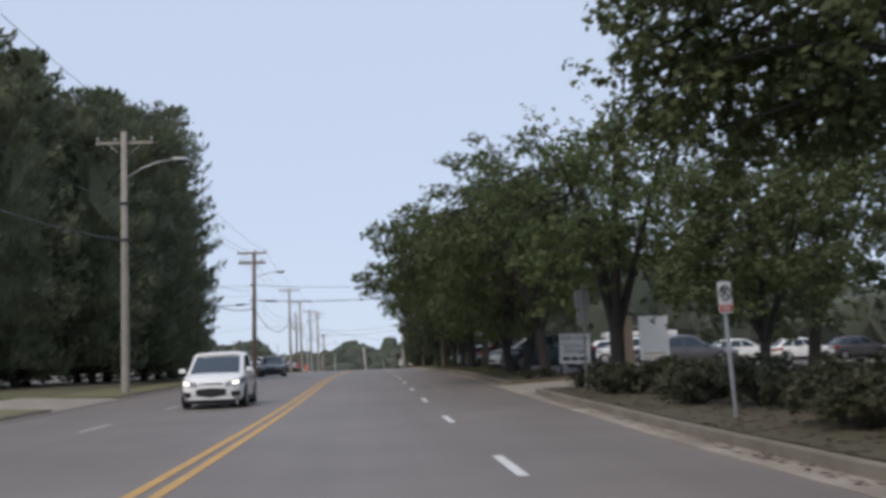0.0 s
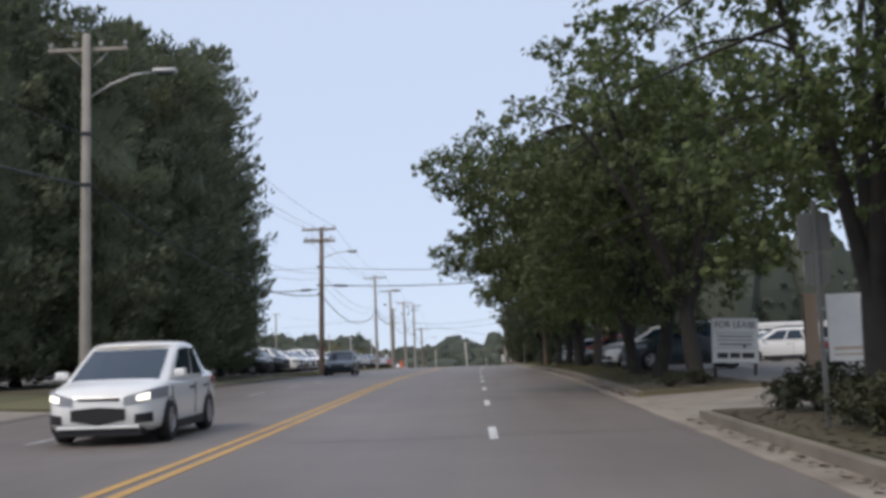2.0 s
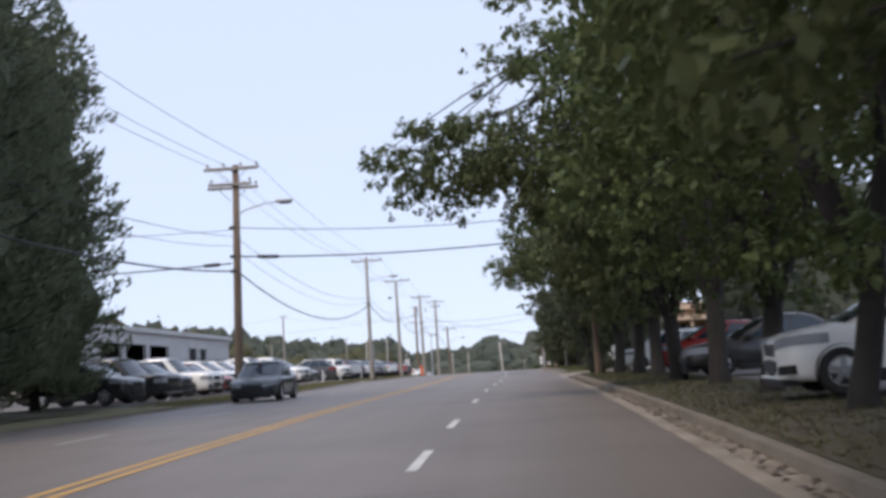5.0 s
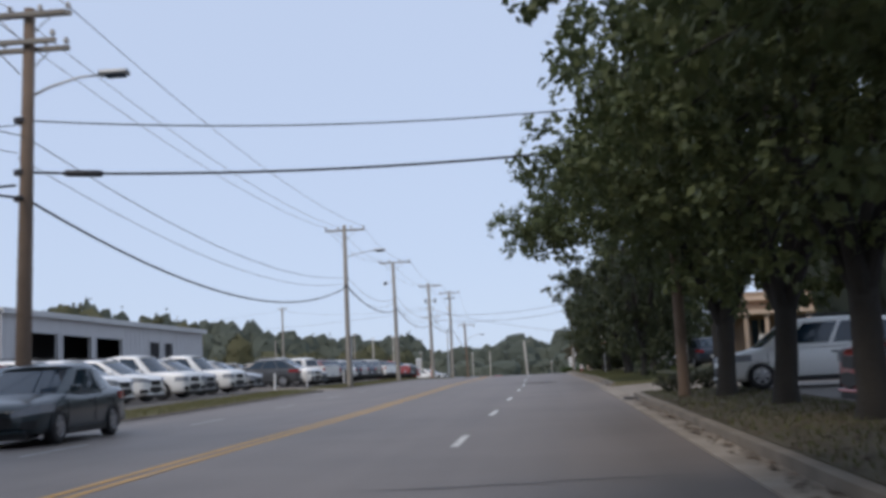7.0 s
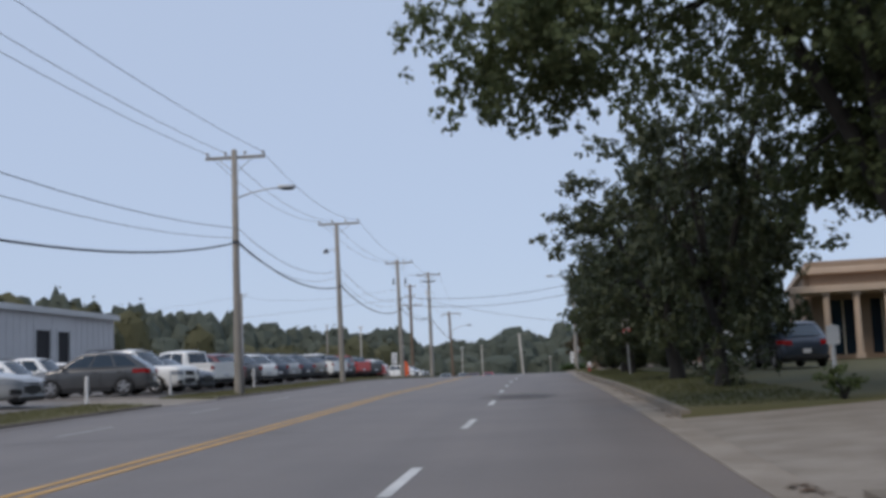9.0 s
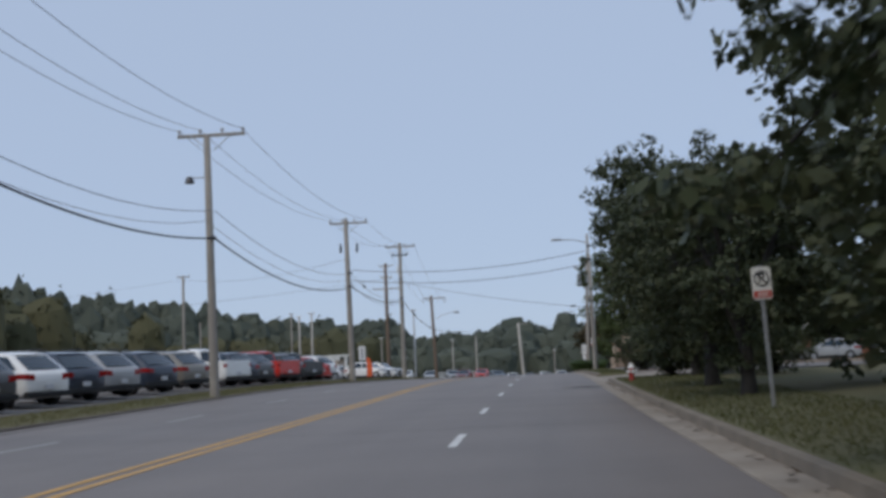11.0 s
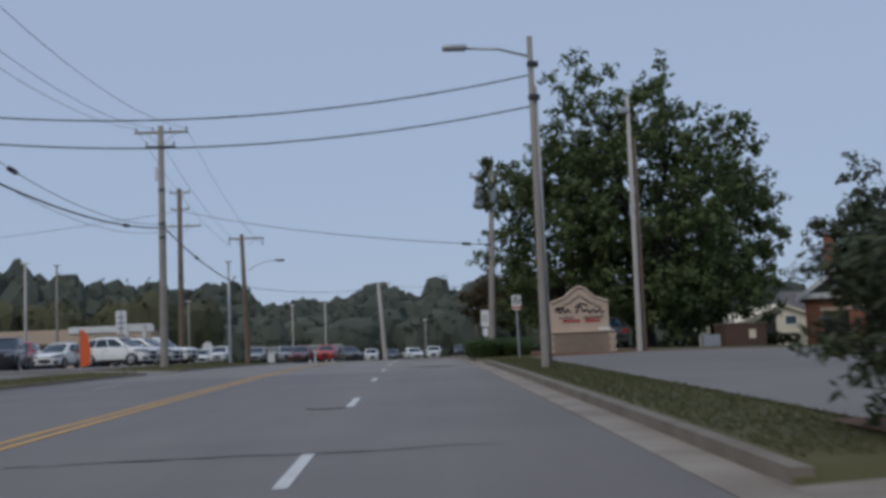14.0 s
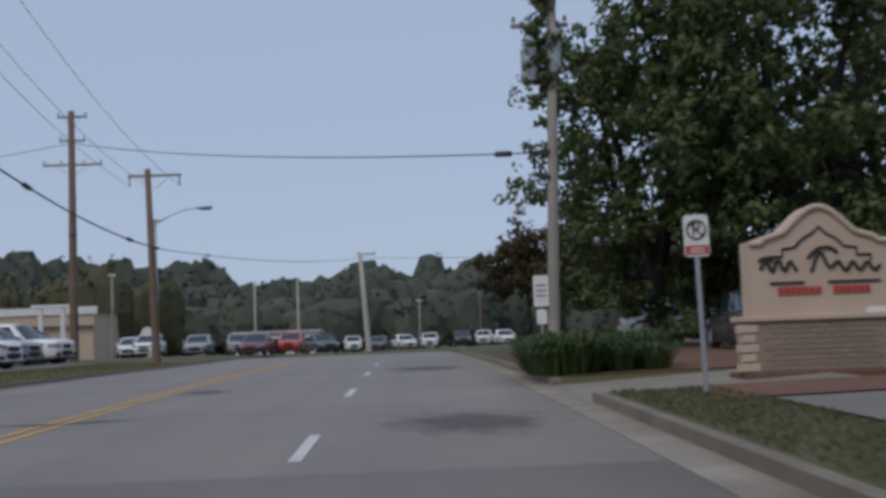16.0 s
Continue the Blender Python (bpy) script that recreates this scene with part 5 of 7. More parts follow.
def hydrant(x, y):
    e = thing("fire_hydrant", "red fire hydrant with white bonnet and caps", "hydrant", pose(x, y, land_z(x, y), 0, 0, 20))
    bm = bmesh.new()
    for z0, z1, r0, r1 in ((-0.1, 0.04, 0.15, 0.15), (0.04, 0.1, 0.15, 0.115), (0.1, 0.52, 0.115, 0.12), (0.52, 0.57, 0.145, 0.145)):
        cyl(bm, (0, 0, z0), (0, 0, z1), r0, r1, 16)
    part("barrel", bm, M_RED, e)
    bm = bmesh.new()
    for z0, z1, r0, r1 in ((0.57, 0.62, 0.15, 0.14), (0.62, 0.72, 0.135, 0.09), (0.72, 0.77, 0.09, 0.04), (0.77, 0.82, 0.035, 0.03)):
        cyl(bm, (0, 0, z0), (0, 0, z1), r0, r1, 16)
    part("bonnet", bm, M_WHITE, e)
    for d, r in (((-1, 0), 0.07), ((1, 0), 0.07), ((0, -1), 0.085)):
        bm = bmesh.new()
        cyl(bm, (d[0] * 0.1, d[1] * 0.1, 0.42), (d[0] * 0.2, d[1] * 0.2, 0.42), r, r, 12)
        cap = part("nozzle_cap", bm, M_WHITE, e)
        part("nut", cylm((d[0] * 0.2, d[1] * 0.2, 0.42), (d[0] * 0.24, d[1] * 0.24, 0.42), 0.025, 0.025, 5), M_WHITE, cap)
    return e


hydrant(5.88, 172.4).scale = (0.76, 0.76, 0.75)
bollard = thing("bollard", "white painted steel bollard at the edge of the lot", "bollard", None, "bollards along the lot")
part("tube", cylm((0, 0, -0.2), (0, 0, 1.0), 0.06, 0.06, 12), M_WHITE, bollard)
part("cap", cylm((0, 0, 1.0), (0, 0, 1.04), 0.06, 0.02, 12), M_WHITE, bollard)
first(bollard, -12.0, 139.5)
for x, y in ((-12.0, 148.5), (-12.2, 163.5), (-12.6, 101.0), (-12.4, 131)):
    place(bollard, x, y)

# banner, oval sign and posts of the corner lot
e = thing("feather_banner", "orange-red feather banner on the grass", "banner", pose(-12.2, 232.5, land_z(-12.2, 232.5)))
part("pole", cylm((0, 0, 0), (0, 0, 2.5), 0.02, 0.015, 6), M_METAL, e)
e.scale = (0.8, 0.8, 0.8)
bm = bmesh.new()
out = [(-0.02, 0.4), (0.55, 0.55), (0.62, 1.3), (0.5, 2.0), (0.25, 2.45), (-0.02, 2.5)]
f = [bm.verts.new((x, -0.01 + 0.03 * math.sin(z * 3), z)) for x, z in out]
b = [bm.verts.new((x, 0.01 + 0.03 * math.sin(z * 3), z)) for x, z in out]
bm.faces.new(f), bm.faces.new(list(reversed(b)))
for i in range(6):
    bm.faces.new((f[i], b[i], b[(i + 1) % 6], f[(i + 1) % 6]))
part("cloth", bm, M_ORANGE, e)
e = thing("oval_sign", "white oval-topped sign board beyond the junction", "sign", pose(-22.5, 326, land_z(-22.5, 326)) @ Matrix.Diagonal((1.4, 1.4, 1.4, 1)))
bm = bmesh.new()
pts = [(-0.45, 0.1), (0.45, 0.1)] + [(0.45 * math.cos(a), 1.6 + 0.55 * math.sin(a)) for a in (0, 0.5, 1.05, 1.57, 2.09, 2.64, 3.14)]
f = [bm.verts.new((x, -0.06, z)) for x, z in pts]
b = [bm.verts.new((x, 0.06, z)) for x, z in pts]
bm.faces.new(f), bm.faces.new(list(reversed(b)))
for i in range(len(f)):
    bm.faces.new((f[i], b[i], b[(i + 1) % len(f)], f[(i + 1) % len(f)]))
part("board", bm, M_WHITE, e)
part("text_bar", boxm(-0.3, 0.3, -0.068, -0.061, 1.1, 1.25), M_GREYINK, e)
e, pl = post_sign("post_sign", "tall white sign box on a post at the lot", -16.5, 258, 0, 3.6, ((0.7, 1.5, 2.9, M_WHITE),), 0.06)
bars(pl[0], 0.5, 3.2, 3, 0.35, 0.14, M_GREYINK, -0.048, 8)


# ---------------------------------------------------------------- restaurant monument sign
def curve_top(x):
    """Height of the sign's scrolled gable over its shoulder."""
    a = abs(x)
    if a > 0.95:
        return 0.0
    if a > 0.62:
        return 0.06 + 0.1 * (0.95 - a) / 0.33
    return 0.16 + 0.42 * math.cos(min(1.0, a / 0.62) * math.pi / 2) ** 1.2


def monument(x, y, turn):
    e = thing("monument_sign", "tan stucco restaurant sign with scrolled gable on stone base", "sign", pose(x, y, land_z(x, y) - 0.03, 0, 0, turn))
    W, T = 1.17, 0.24
    base = part("base", boxm(-W - 0.1, W + 0.1, -T - 0.1, T + 0.1, 0.0, 1.0, bevel=0.01), M_STONEBASE, e, "brown brick base")
    part("cap", boxm(-W - 0.17, W + 0.17, -T - 0.17, T + 0.17, 1.0, 1.09, bevel=0.02), M_STUCCO, e)
    part("plinth", boxm(-W - 0.22, W + 0.22, -T - 0.22, T + 0.22, -0.2, 0.18, bevel=0.03), M_MULCH, e)
    k = 0
    for side in (-1, 1):
        for r in range(5):
            part("quoin", boxm(side * (W + 0.11) - 0.16 + 0.05 * (r % 2), side * (W + 0.11) + 0.16 - 0.05 * (r % 2), -T - 0.125, -T + 0.1, 0.2 + r * 0.155, 0.2 + r * 0.155 + 0.13, bevel=0.015), M_STUCCO, base)
    for row in range(9):
        off = 0.11 if row % 2 else 0
        n = 11
        for c in range(n):
            x0 = -W + 0.14 + c * 0.22 + off
            if x0 + 0.21 < W - 0.12:
                part("brick", boxm(x0, x0 + 0.205, -T - 0.112, -T - 0.08, 0.2 + row * 0.085, 0.2 + row * 0.085 + 0.07), M_STONEBASE, base)
    xs = [W * (-1 + 2 * i / 60) for i in range(61)]
    bm = bmesh.new()
    f, b = [], []
    for lst, yy in ((f, -T), (b, T)):
        for q in xs:
            lst.append((bm.verts.new((q, yy, 1.09)), bm.verts.new((q, yy, 2.3 + curve_top(q)))))
    for i in range(60):
        bm.faces.new((f[i][0], f[i + 1][0], f[i + 1][1], f[i][1]))
        bm.faces.new((b[i][0], b[i][1], b[i + 1][1], b[i + 1][0]))
        bm.faces.new((f[i][1], f[i + 1][1], b[i + 1][1], b[i][1]))
    for i in (0, 60):
        bm.faces.new((f[i][0], f[i][1], b[i][1], b[i][0]))
    part("panel", bm, M_STUCCO, e)
    # moulding along the gable
    verts, faces = tube_data([(q, -T - 0.01, 2.26 + curve_top(q)) for q in xs], 0.055, 6)
    link_mesh("moulding", verts, faces, M_STUCCO, e, smooth=True)
    # the dark stepped line under it
    steps = [(-0.85, 2.0), (-0.85, 2.1), (-0.62, 2.1), (-0.62, 2.22), (-0.42, 2.24), (-0.28, 2.38), (-0.12, 2.46), (0, 2.58), (0.12, 2.46), (0.28, 2.38), (0.42, 2.24), (0.62, 2.22), (0.62, 2.1), (0.85, 2.1), (0.85, 2.0)]
    v, fc = tube_data([(q, -T - 0.012, z - 0.06) for q, z in steps], 0.022, 6)
    link_mesh("stepped_line", v, fc, M_INK, e)
    # flowing brush strokes and plain bars in place of the name
    waves = [[(-1.0, 1.84), (-0.9, 1.97), (-0.8, 1.8), (-0.7, 2.0), (-0.6, 1.8), (-0.5, 1.96), (-0.4, 1.8)],
             [(-0.15, 1.78), (0.0, 2.1), (0.15, 1.84), (0.3, 1.94), (0.42, 1.78), (0.54, 1.93), (0.66, 1.78), (0.78, 1.92), (0.9, 1.78), (1.0, 1.86)],
             [(-1.02, 1.97), (-0.92, 2.02), (-0.78, 1.99)], [(-0.2, 2.0), (-0.05, 2.14), (0.15, 2.17), (0.3, 2.08)]]
    for pts in waves:
        c = [Vector((q, -T - 0.015, z)) for q, z in pts]
        fine = []
        for i in range(len(c) - 1):
            p0, p1, p2, p3 = c[max(i - 1, 0)], c[i], c[i + 1], c[min(i + 2, len(c) - 1)]
            for t in (0, 0.25, 0.5, 0.75):
                fine.append(0.5 * ((2 * p1) + (p2 - p0) * t + (2 * p0 - 5 * p1 + 4 * p2 - p3) * t * t + (3 * p1 - p0 - 3 * p2 + p3) * t ** 3))
        fine.append(c[-1])
        tube("brush_stroke", fine, 0.03, M_INK, e, 6)
    for x0, x1 in ((-0.85, -0.28), (0.12, 0.98)):
        part("underline", boxm(x0, x1, -T - 0.03, -T - 0.004, 1.59, 1.63), M_INK, e)
    for x0, n in ((-0.72, 7), (0.2, 6)):
        for i in range(n):
            part("text_bar", boxm(x0 + i * 0.105, x0 + i * 0.105 + 0.08, -T - 0.03, -T - 0.004, 1.42, 1.54), M_REDINK, e)
    return e


monument(9.42, 227.4, 2)

# ---------------------------------------------------------------- vehicles
COLOURS = {"white": (0.83, 0.83, 0.81), "silver": (0.34, 0.35, 0.36), "grey": (0.06, 0.063, 0.068), "black": (0.014, 0.014, 0.016), "dark blue": (0.018, 0.03, 0.055), "red": (0.36, 0.022, 0.02), "dark red": (0.13, 0.015, 0.018), "dark green": (0.02, 0.035, 0.03), "tan": (0.2, 0.185, 0.16), "slate blue": (0.014, 0.03, 0.04), "bright red": (0.6, 0.03, 0.02)}

KINDS = {
    # length, half width, roof, belt, hood, tail, wheel radius, axle front, axle rear, greenhouse x: base front, roof front, roof rear, base rear
    "sedan": dict(L=4.55, w=0.89, roof=1.47, belt=0.92, hood=0.83, tail=0.97, r=0.32, ax=1.38, bx=-1.3, gh=(1.1, 0.25, -0.95, -1.8)),
    "hatchback": dict(L=4.3, w=0.86, roof=1.52, belt=0.94, hood=0.9, tail=1.0, r=0.31, ax=1.3, bx=-1.25, gh=(1.32, 0.3, -0.95, -1.8)),
    "suv": dict(L=4.65, w=0.94, roof=1.74, belt=1.12, hood=1.06, tail=1.12, r=0.38, ax=1.42, bx=-1.37, gh=(1.3, 0.3, -1.4, -2.22)),
    "minivan": dict(L=5.0, w=0.97, roof=1.75, belt=1.05, hood=0.95, tail=1.05, r=0.34, ax=1.55, bx=-1.5, gh=(1.5, 0.7, -2.1, -2.42)),
    "pickup": dict(L=5.6, w=0.97, roof=1.9, belt=1.16, hood=1.12, tail=1.18, r=0.4, ax=1.75, bx=-1.65, gh=(1.2, 0.55, -0.95, -1.1)),
}


def flow(pts, x):
    """A smooth line through points of falling x."""
    xs, ys = [p[0] for p in pts][::-1], [p[1] for p in pts][::-1]
    i = min(max(int(np.searchsorted(xs, x)) - 1, 0), len(xs) - 2)

    def slope(k):
        lo, hi = max(k - 1, 0), min(k + 1, len(xs) - 1)
        return (ys[hi] - ys[lo]) / (xs[hi] - xs[lo])
    w = xs[i + 1] - xs[i]
    t = min(max((x - xs[i]) / w, 0.0), 1.0)
    return (2 * t ** 3 - 3 * t * t + 1) * ys[i] + (t ** 3 - 2 * t * t + t) * w * slope(i) + (3 * t * t - 2 * t ** 3) * ys[i + 1] + (t ** 3 - t * t) * w * slope(i + 1)


def car(kind, label, lit=False):
    k = KINDS[kind]
    L, w, belt, roof, r = k["L"], k["w"], k["belt"], k["roof"], k["r"]
    e = thing(kind if kind != "suv" else "sport_utility", label, "car")
    zb = r * 0.62
    h = L / 2
    xw, x1, x2, xb = k["gh"]
    hood, tail = k["hood"], k["tail"]
    if kind == "pickup":
        top = [(h, hood - 0.26), (h - 0.06, hood - 0.12), (h - 0.3, hood - 0.03), (xw, belt - 0.03), (0, belt), (xb - 0.1, belt), (-h + 0.15, belt), (-h, belt - 0.02)]
        foot = [(h, zb + 0.2), (h - 0.2, zb + 0.02), (0, zb), (-h + 0.2, zb + 0.06), (-h, zb + 0.16)]
        plan = [(h, 0.8), (h - 0.07, 0.92), (h - 0.3, 0.97), (h - 0.9, 1), (0, 1), (-h + 0.2, 1), (-h, 0.97)]
    else:
        back = max(xb, -h + 0.34)
        top = [(h, hood - 0.3), (h - 0.07, hood - 0.17), (h - 0.3, hood - 0.07), (h - 0.75, hood), (xw, belt - 0.02), (0, belt), (back, tail), (-h + 0.1, tail - 0.05), (-h, tail - 0.2)]
        foot = [(h, zb + 0.13), (h - 0.25, zb + 0.01), (0, zb), (-h + 0.3, zb + 0.03), (-h, zb + 0.17)]
        plan = [(h, 0.6), (h - 0.07, 0.77), (h - 0.22, 0.89), (h - 0.5, 0.96), (h - 1.0, 0.995), (0, 1), (-h + 0.7, 0.985), (-h + 0.2, 0.93), (-h + 0.06, 0.87), (-h, 0.76)]
    # the body: rings along the car, rounded at the shoulder and drawn in at the sill
    cuts_x = sorted({h, h - 0.03, h - 0.08, h - 0.16, h - 0.3, h - 0.5, h - 0.75, h - 1.0, xw, xw * 0.5, 0.0, -0.5, -1.0, -1.4, -h + 0.7, -h + 0.45, -h + 0.25, -h + 0.12, -h + 0.05, -h}, reverse=True)
    prof = ((0, 0, 0.0), (0.78, 0, 0.0), (0.93, 0.05, 0), (0.975, 0.16, 0), (0.99, 0.36, 0), (1.0, 0.56, 0), (0.99, 0.74, 0), (0.968, 0.87, 0), (0.93, 0.95, 0), (0.86, 0.99, 0.004), (0.6, 1.0, 0.016), (0.3, 1.0, 0.026), (0, 1.0, 0.03))
    st = [(x, flow(foot, x), flow(top, x), flow(plan, x)) for x in cuts_x]
    verts, faces = [], []
    m = len(prof) * 2 - 2
    for x, b, t, f in st:
        ring = [(x, u * w * f, b + v * (t - b) + o) for u, v, o in prof]
        ring += [(x, -y, z) for _, y, z in reversed(ring[1:-1])]
        verts += ring
    for i in range(len(st) - 1):
        for j in range(m):
            j2 = (j + 1) % m
            faces.append((i * m + j, i * m + j2, (i + 1) * m + j2, (i + 1) * m + j))
    faces.append(tuple(range(m - 1, -1, -1)))
    faces.append(tuple((len(st) - 1) * m + j for j in range(m)))
    body = link_mesh("body", verts, faces, M_PAINT, e, smooth=True)
    bm = bmesh.new()
    bm.from_mesh(body.data)
    bmesh.ops.recalc_face_normals(bm, faces=bm.faces)
    bm.to_mesh(body.data), bm.free()
    # the cabin: a curved shell whose sides lean in towards an arched roof
    wb, wr = w * 0.965, w * (0.84 if kind in ("suv", "minivan", "pickup") else 0.85)
    zl = belt - 0.05

    def side_at(u, v, s, off=0.0):
        """A point of the cabin's flank: u from windscreen to rear, v from belt to roof edge."""
        x = (xw + (x1 - xw) * v) * (1 - u) + (xb + (x2 - xb) * v) * u
        y = (wb + (wr - wb) * v ** 1.25) * (1 - 0.11 * abs(2 * u - 0.95) ** 3)
        z = zl + (roof - 0.075 - 0.05 * abs(2 * u - 0.9) ** 2.2 - zl) * v
        return Vector((x, s * (y + off), z + off * 0.25))
    us, vs_ = [0, 0.08, 0.18, 0.3, 0.42, 0.54, 0.66, 0.78, 0.88, 0.95, 1.0], [0, 0.3, 0.6, 0.85, 1.0]
    rows = []
    for u in us:
        flank = [side_at(u, v, 1) for v in vs_]
        e1 = flank[-1]
        ease = 1 - abs(2 * u - 0.95) ** 4 * 0.6
        over = [Vector((e1.x, e1.y * q, e1.z + c * ease)) for q, c in ((0.94, 0.034), (0.8, 0.056), (0.45, 0.07), (0, 0.075))]
        half = flank + over
        rows.append(half + [Vector((p.x, -p.y, p.z)) for p in reversed(half[:-1])])
    n_ = len(rows[0])
    # windscreen and rear are drawn out to a soft curve
    for row, d in ((rows[0], 0.1), (rows[-1], -0.07)):
        ymax = max(p.y for p in row)
        for p in row:
            p.x += d * (1 - (p.y / ymax) ** 2)
    bm = bmesh.new()
    vv = [[bm.verts.new(p) for p in row] for row in rows]
    for i in range(len(rows) - 1):
        for j in range(n_ - 1):
            bm.faces.new((vv[i][j], vv[i][j + 1], vv[i + 1][j + 1], vv[i + 1][j]))
    for row in (vv[0], vv[-1]):
        for j in range(n_ // 2):
            a_, b_, c_, d_ = row[j], row[j + 1], row[n_ - 2 - j], row[n_ - 1 - j]
            bm.faces.new((a_, b_, c_, d_) if b_ is not c_ else (a_, b_, d_))
    part("cabin", bm, M_PAINT, e, smooth=True)

    def pane(name, at_, u0, u1, v0, v1, n=5):
        """A pane that lies on a curved face of the cabin, a little proud of it."""
        vs, fs = [], []
        for i in range(n):
            for j in range(3):
                vs.append(at_(u0 + (u1 - u0) * i / (n - 1), v0 + (v1 - v0) * j / 2))
        for i in range(n - 1):
            for j in range(2):
                fs.append((i * 3 + j, i * 3 + j + 1, i * 3 + j + 4, i * 3 + j + 3))
        return link_mesh(name, vs, fs, M_GLASS, e, smooth=True)

    def front_at(u, v):
        """A point of the windscreen: u across, v up."""
        p, q = side_at(0, v, 1), side_at(0, v, -1)
        o = p.lerp(q, u)
        return o + Vector((0.1 * (1 - (2 * u - 1) ** 2) + 0.012, 0, 0.012))

    def rear_at(u, v):
        p, q = side_at(1, v, 1), side_at(1, v, -1)
        o = p.lerp(q, u)
        return o + Vector((-0.07 * (1 - (2 * u - 1) ** 2) - 0.012, 0, 0.012))

    fplan = [(f, x) for x, b, t, f in st if x > 0.6]
    rplan = [(f, x) for x, b, t, f in reversed(st) if x < -1.0]

    def strip_part(name, plan, u0, u1, za0, za1, zb0, zb1, s, off, material):
        """A band that follows the plan of the nose or tail from u0 to u1 of the half width; heights at either end."""
        us, xs_ = [q[0] for q in plan], [q[1] for q in plan]
        sgn = 1 if xs_[0] > 0 else -1
        vs, fs = [], []
        for i in range(9):
            t = i / 8
            u = u0 + (u1 - u0) * t
            x = float(np.interp(abs(u), us, xs_))
            y = u * w * s * (1.0 if abs(u) < 0.7 else 1.012)
            za, zc = za0 + (za1 - za0) * t, zb0 + (zb1 - zb0) * t
            for xx, z in ((x + sgn * off, za), (x + sgn * off, zc), (x - sgn * 0.12, zc), (x - sgn * 0.12, za)):
                vs.append((xx, y, z))
        for i in range(8):
            for j in range(4):
                fs.append((i * 4 + j, i * 4 + (j + 1) % 4, i * 4 + 4 + (j + 1) % 4, i * 4 + 4 + j))
        fs += [(0, 1, 2, 3), (35, 34, 33, 32)]
        bm = bmesh.new()
        vv = [bm.verts.new(c) for c in vs]
        for f4 in fs:
            bm.faces.new([vv[q] for q in f4])
        return part(name, bm, material, e)

    pane("windscreen", front_at, 0.055, 0.945, 0.02, 0.93, 7)
    pane("rear_window", rear_at, 0.09, 0.91, 0.16, 0.92, 7)
    cuts = {"sedan": ((0.12, 0.46), (0.49, 0.86)), "hatchback": ((0.1, 0.44), (0.48, 0.84)), "suv": ((0.08, 0.36), (0.39, 0.66), (0.69, 0.93)), "minivan": ((0.12, 0.4), (0.43, 0.68), (0.71, 0.95)), "pickup": ((0.12, 0.52), (0.57, 0.9))}[kind]
    for s in (1, -1):
        for u0, u1 in cuts:
            pane("side_window", lambda u, v: side_at(u, v, s, 0.008), u0, u1, 0.14, 0.9)
        # door mirrors, handles and sill
        part("mirror", boxm(xw - 0.42, xw - 0.26, s * w * 0.99 - 0.02 if s > 0 else -w * 0.99 - 0.16, s * w * 0.99 + 0.16 if s > 0 else -w * 0.99 + 0.02, belt + 0.01, belt + 0.13, bevel=0.035), M_PAINT, e)
        for hx in ((xw + xb) / 2 + 0.2, (xw + xb) / 2 - 0.75):
            part("door_handle", boxm(hx - 0.09, hx + 0.09, s * w * 0.985 - 0.015, s * w * 0.985 + 0.02, belt - 0.2, belt - 0.165, bevel=0.008), M_BLACK, e)
        part("sill", boxm(k["bx"] + r * 1.2, k["ax"] - r * 1.2, s * w * 0.955 - 0.04, s * w * 0.955 + 0.04, zb - 0.04, zb + (0.16 if kind == "suv" else 0.09), bevel=0.02), M_BLACK, e)
        zz = k["hood"] - 0.2
        if kind == "pickup":
            strip_part("headlight", fplan, 0.62, 0.97, zz - 0.2, zz - 0.18, zz + 0.0, zz + 0.0, s, 0.02, M_LIT if lit else M_LAMP)
        else:
            strip_part("headlight", fplan, 0.44, 0.97, zz - 0.12, zz - 0.04, zz - 0.01, zz + 0.12, s, 0.024, M_LAMP)
            if lit:
                strip_part("lit_bulb", fplan, 0.66, 0.84, zz - 0.07, zz - 0.05, zz + 0.01, zz + 0.05, s, 0.032, M_LIT)
        strip_part("fog_lamp_recess", fplan, 0.62, 0.86, zb + 0.12, zb + 0.13, zb + 0.25, zb + 0.27, s, 0.018, M_BLACK)
        tz = k["tail"] - 0.22
        strip_part("tail_light", rplan, 0.56, 0.97, tz - 0.08, tz - 0.02, tz + 0.1, tz + 0.13, s, 0.018, M_TAIL)
        for sx_ in ((xw - 0.12), (xw + xb) / 2 - 0.02, (xw + xb) / 2 - 1.0):
            part("door_seam", boxm(sx_ - 0.006, sx_ + 0.006, s * w * 0.997 - 0.006, s * w * 0.997 + 0.006, zb + 0.14, belt - 0.12), M_BLACK, e)
    gz = k["hood"] - (0.44 if kind in ("suv", "pickup") else 0.28)
    strip_part("grille", fplan, -0.36, 0.36, gz + 0.04, gz + 0.02, k["hood"] - 0.22, k["hood"] - 0.22, 1, 0.016, M_BLACK)
    for s in (1, -1):
        strip_part("lower_intake", fplan, 0.0, 0.46, zb + 0.1, zb + 0.17, zb + 0.36, zb + 0.33, s, 0.024, M_BLACK)
    part("front_bumper", boxm(h - 0.2, h + 0.03, -w * 0.7, w * 0.7, zb + 0.05, zb + 0.1, bevel=0.02), M_PAINT if kind != "pickup" else M_RIM, e)
    # black box added for the shadowed gap under the bumper
    part("bumper_shade", boxm(h - 0.35, h - 0.02, -w * 0.72, w * 0.72, zb - 0.06, zb + 0.05, bevel=0.02), M_BLACK, e)
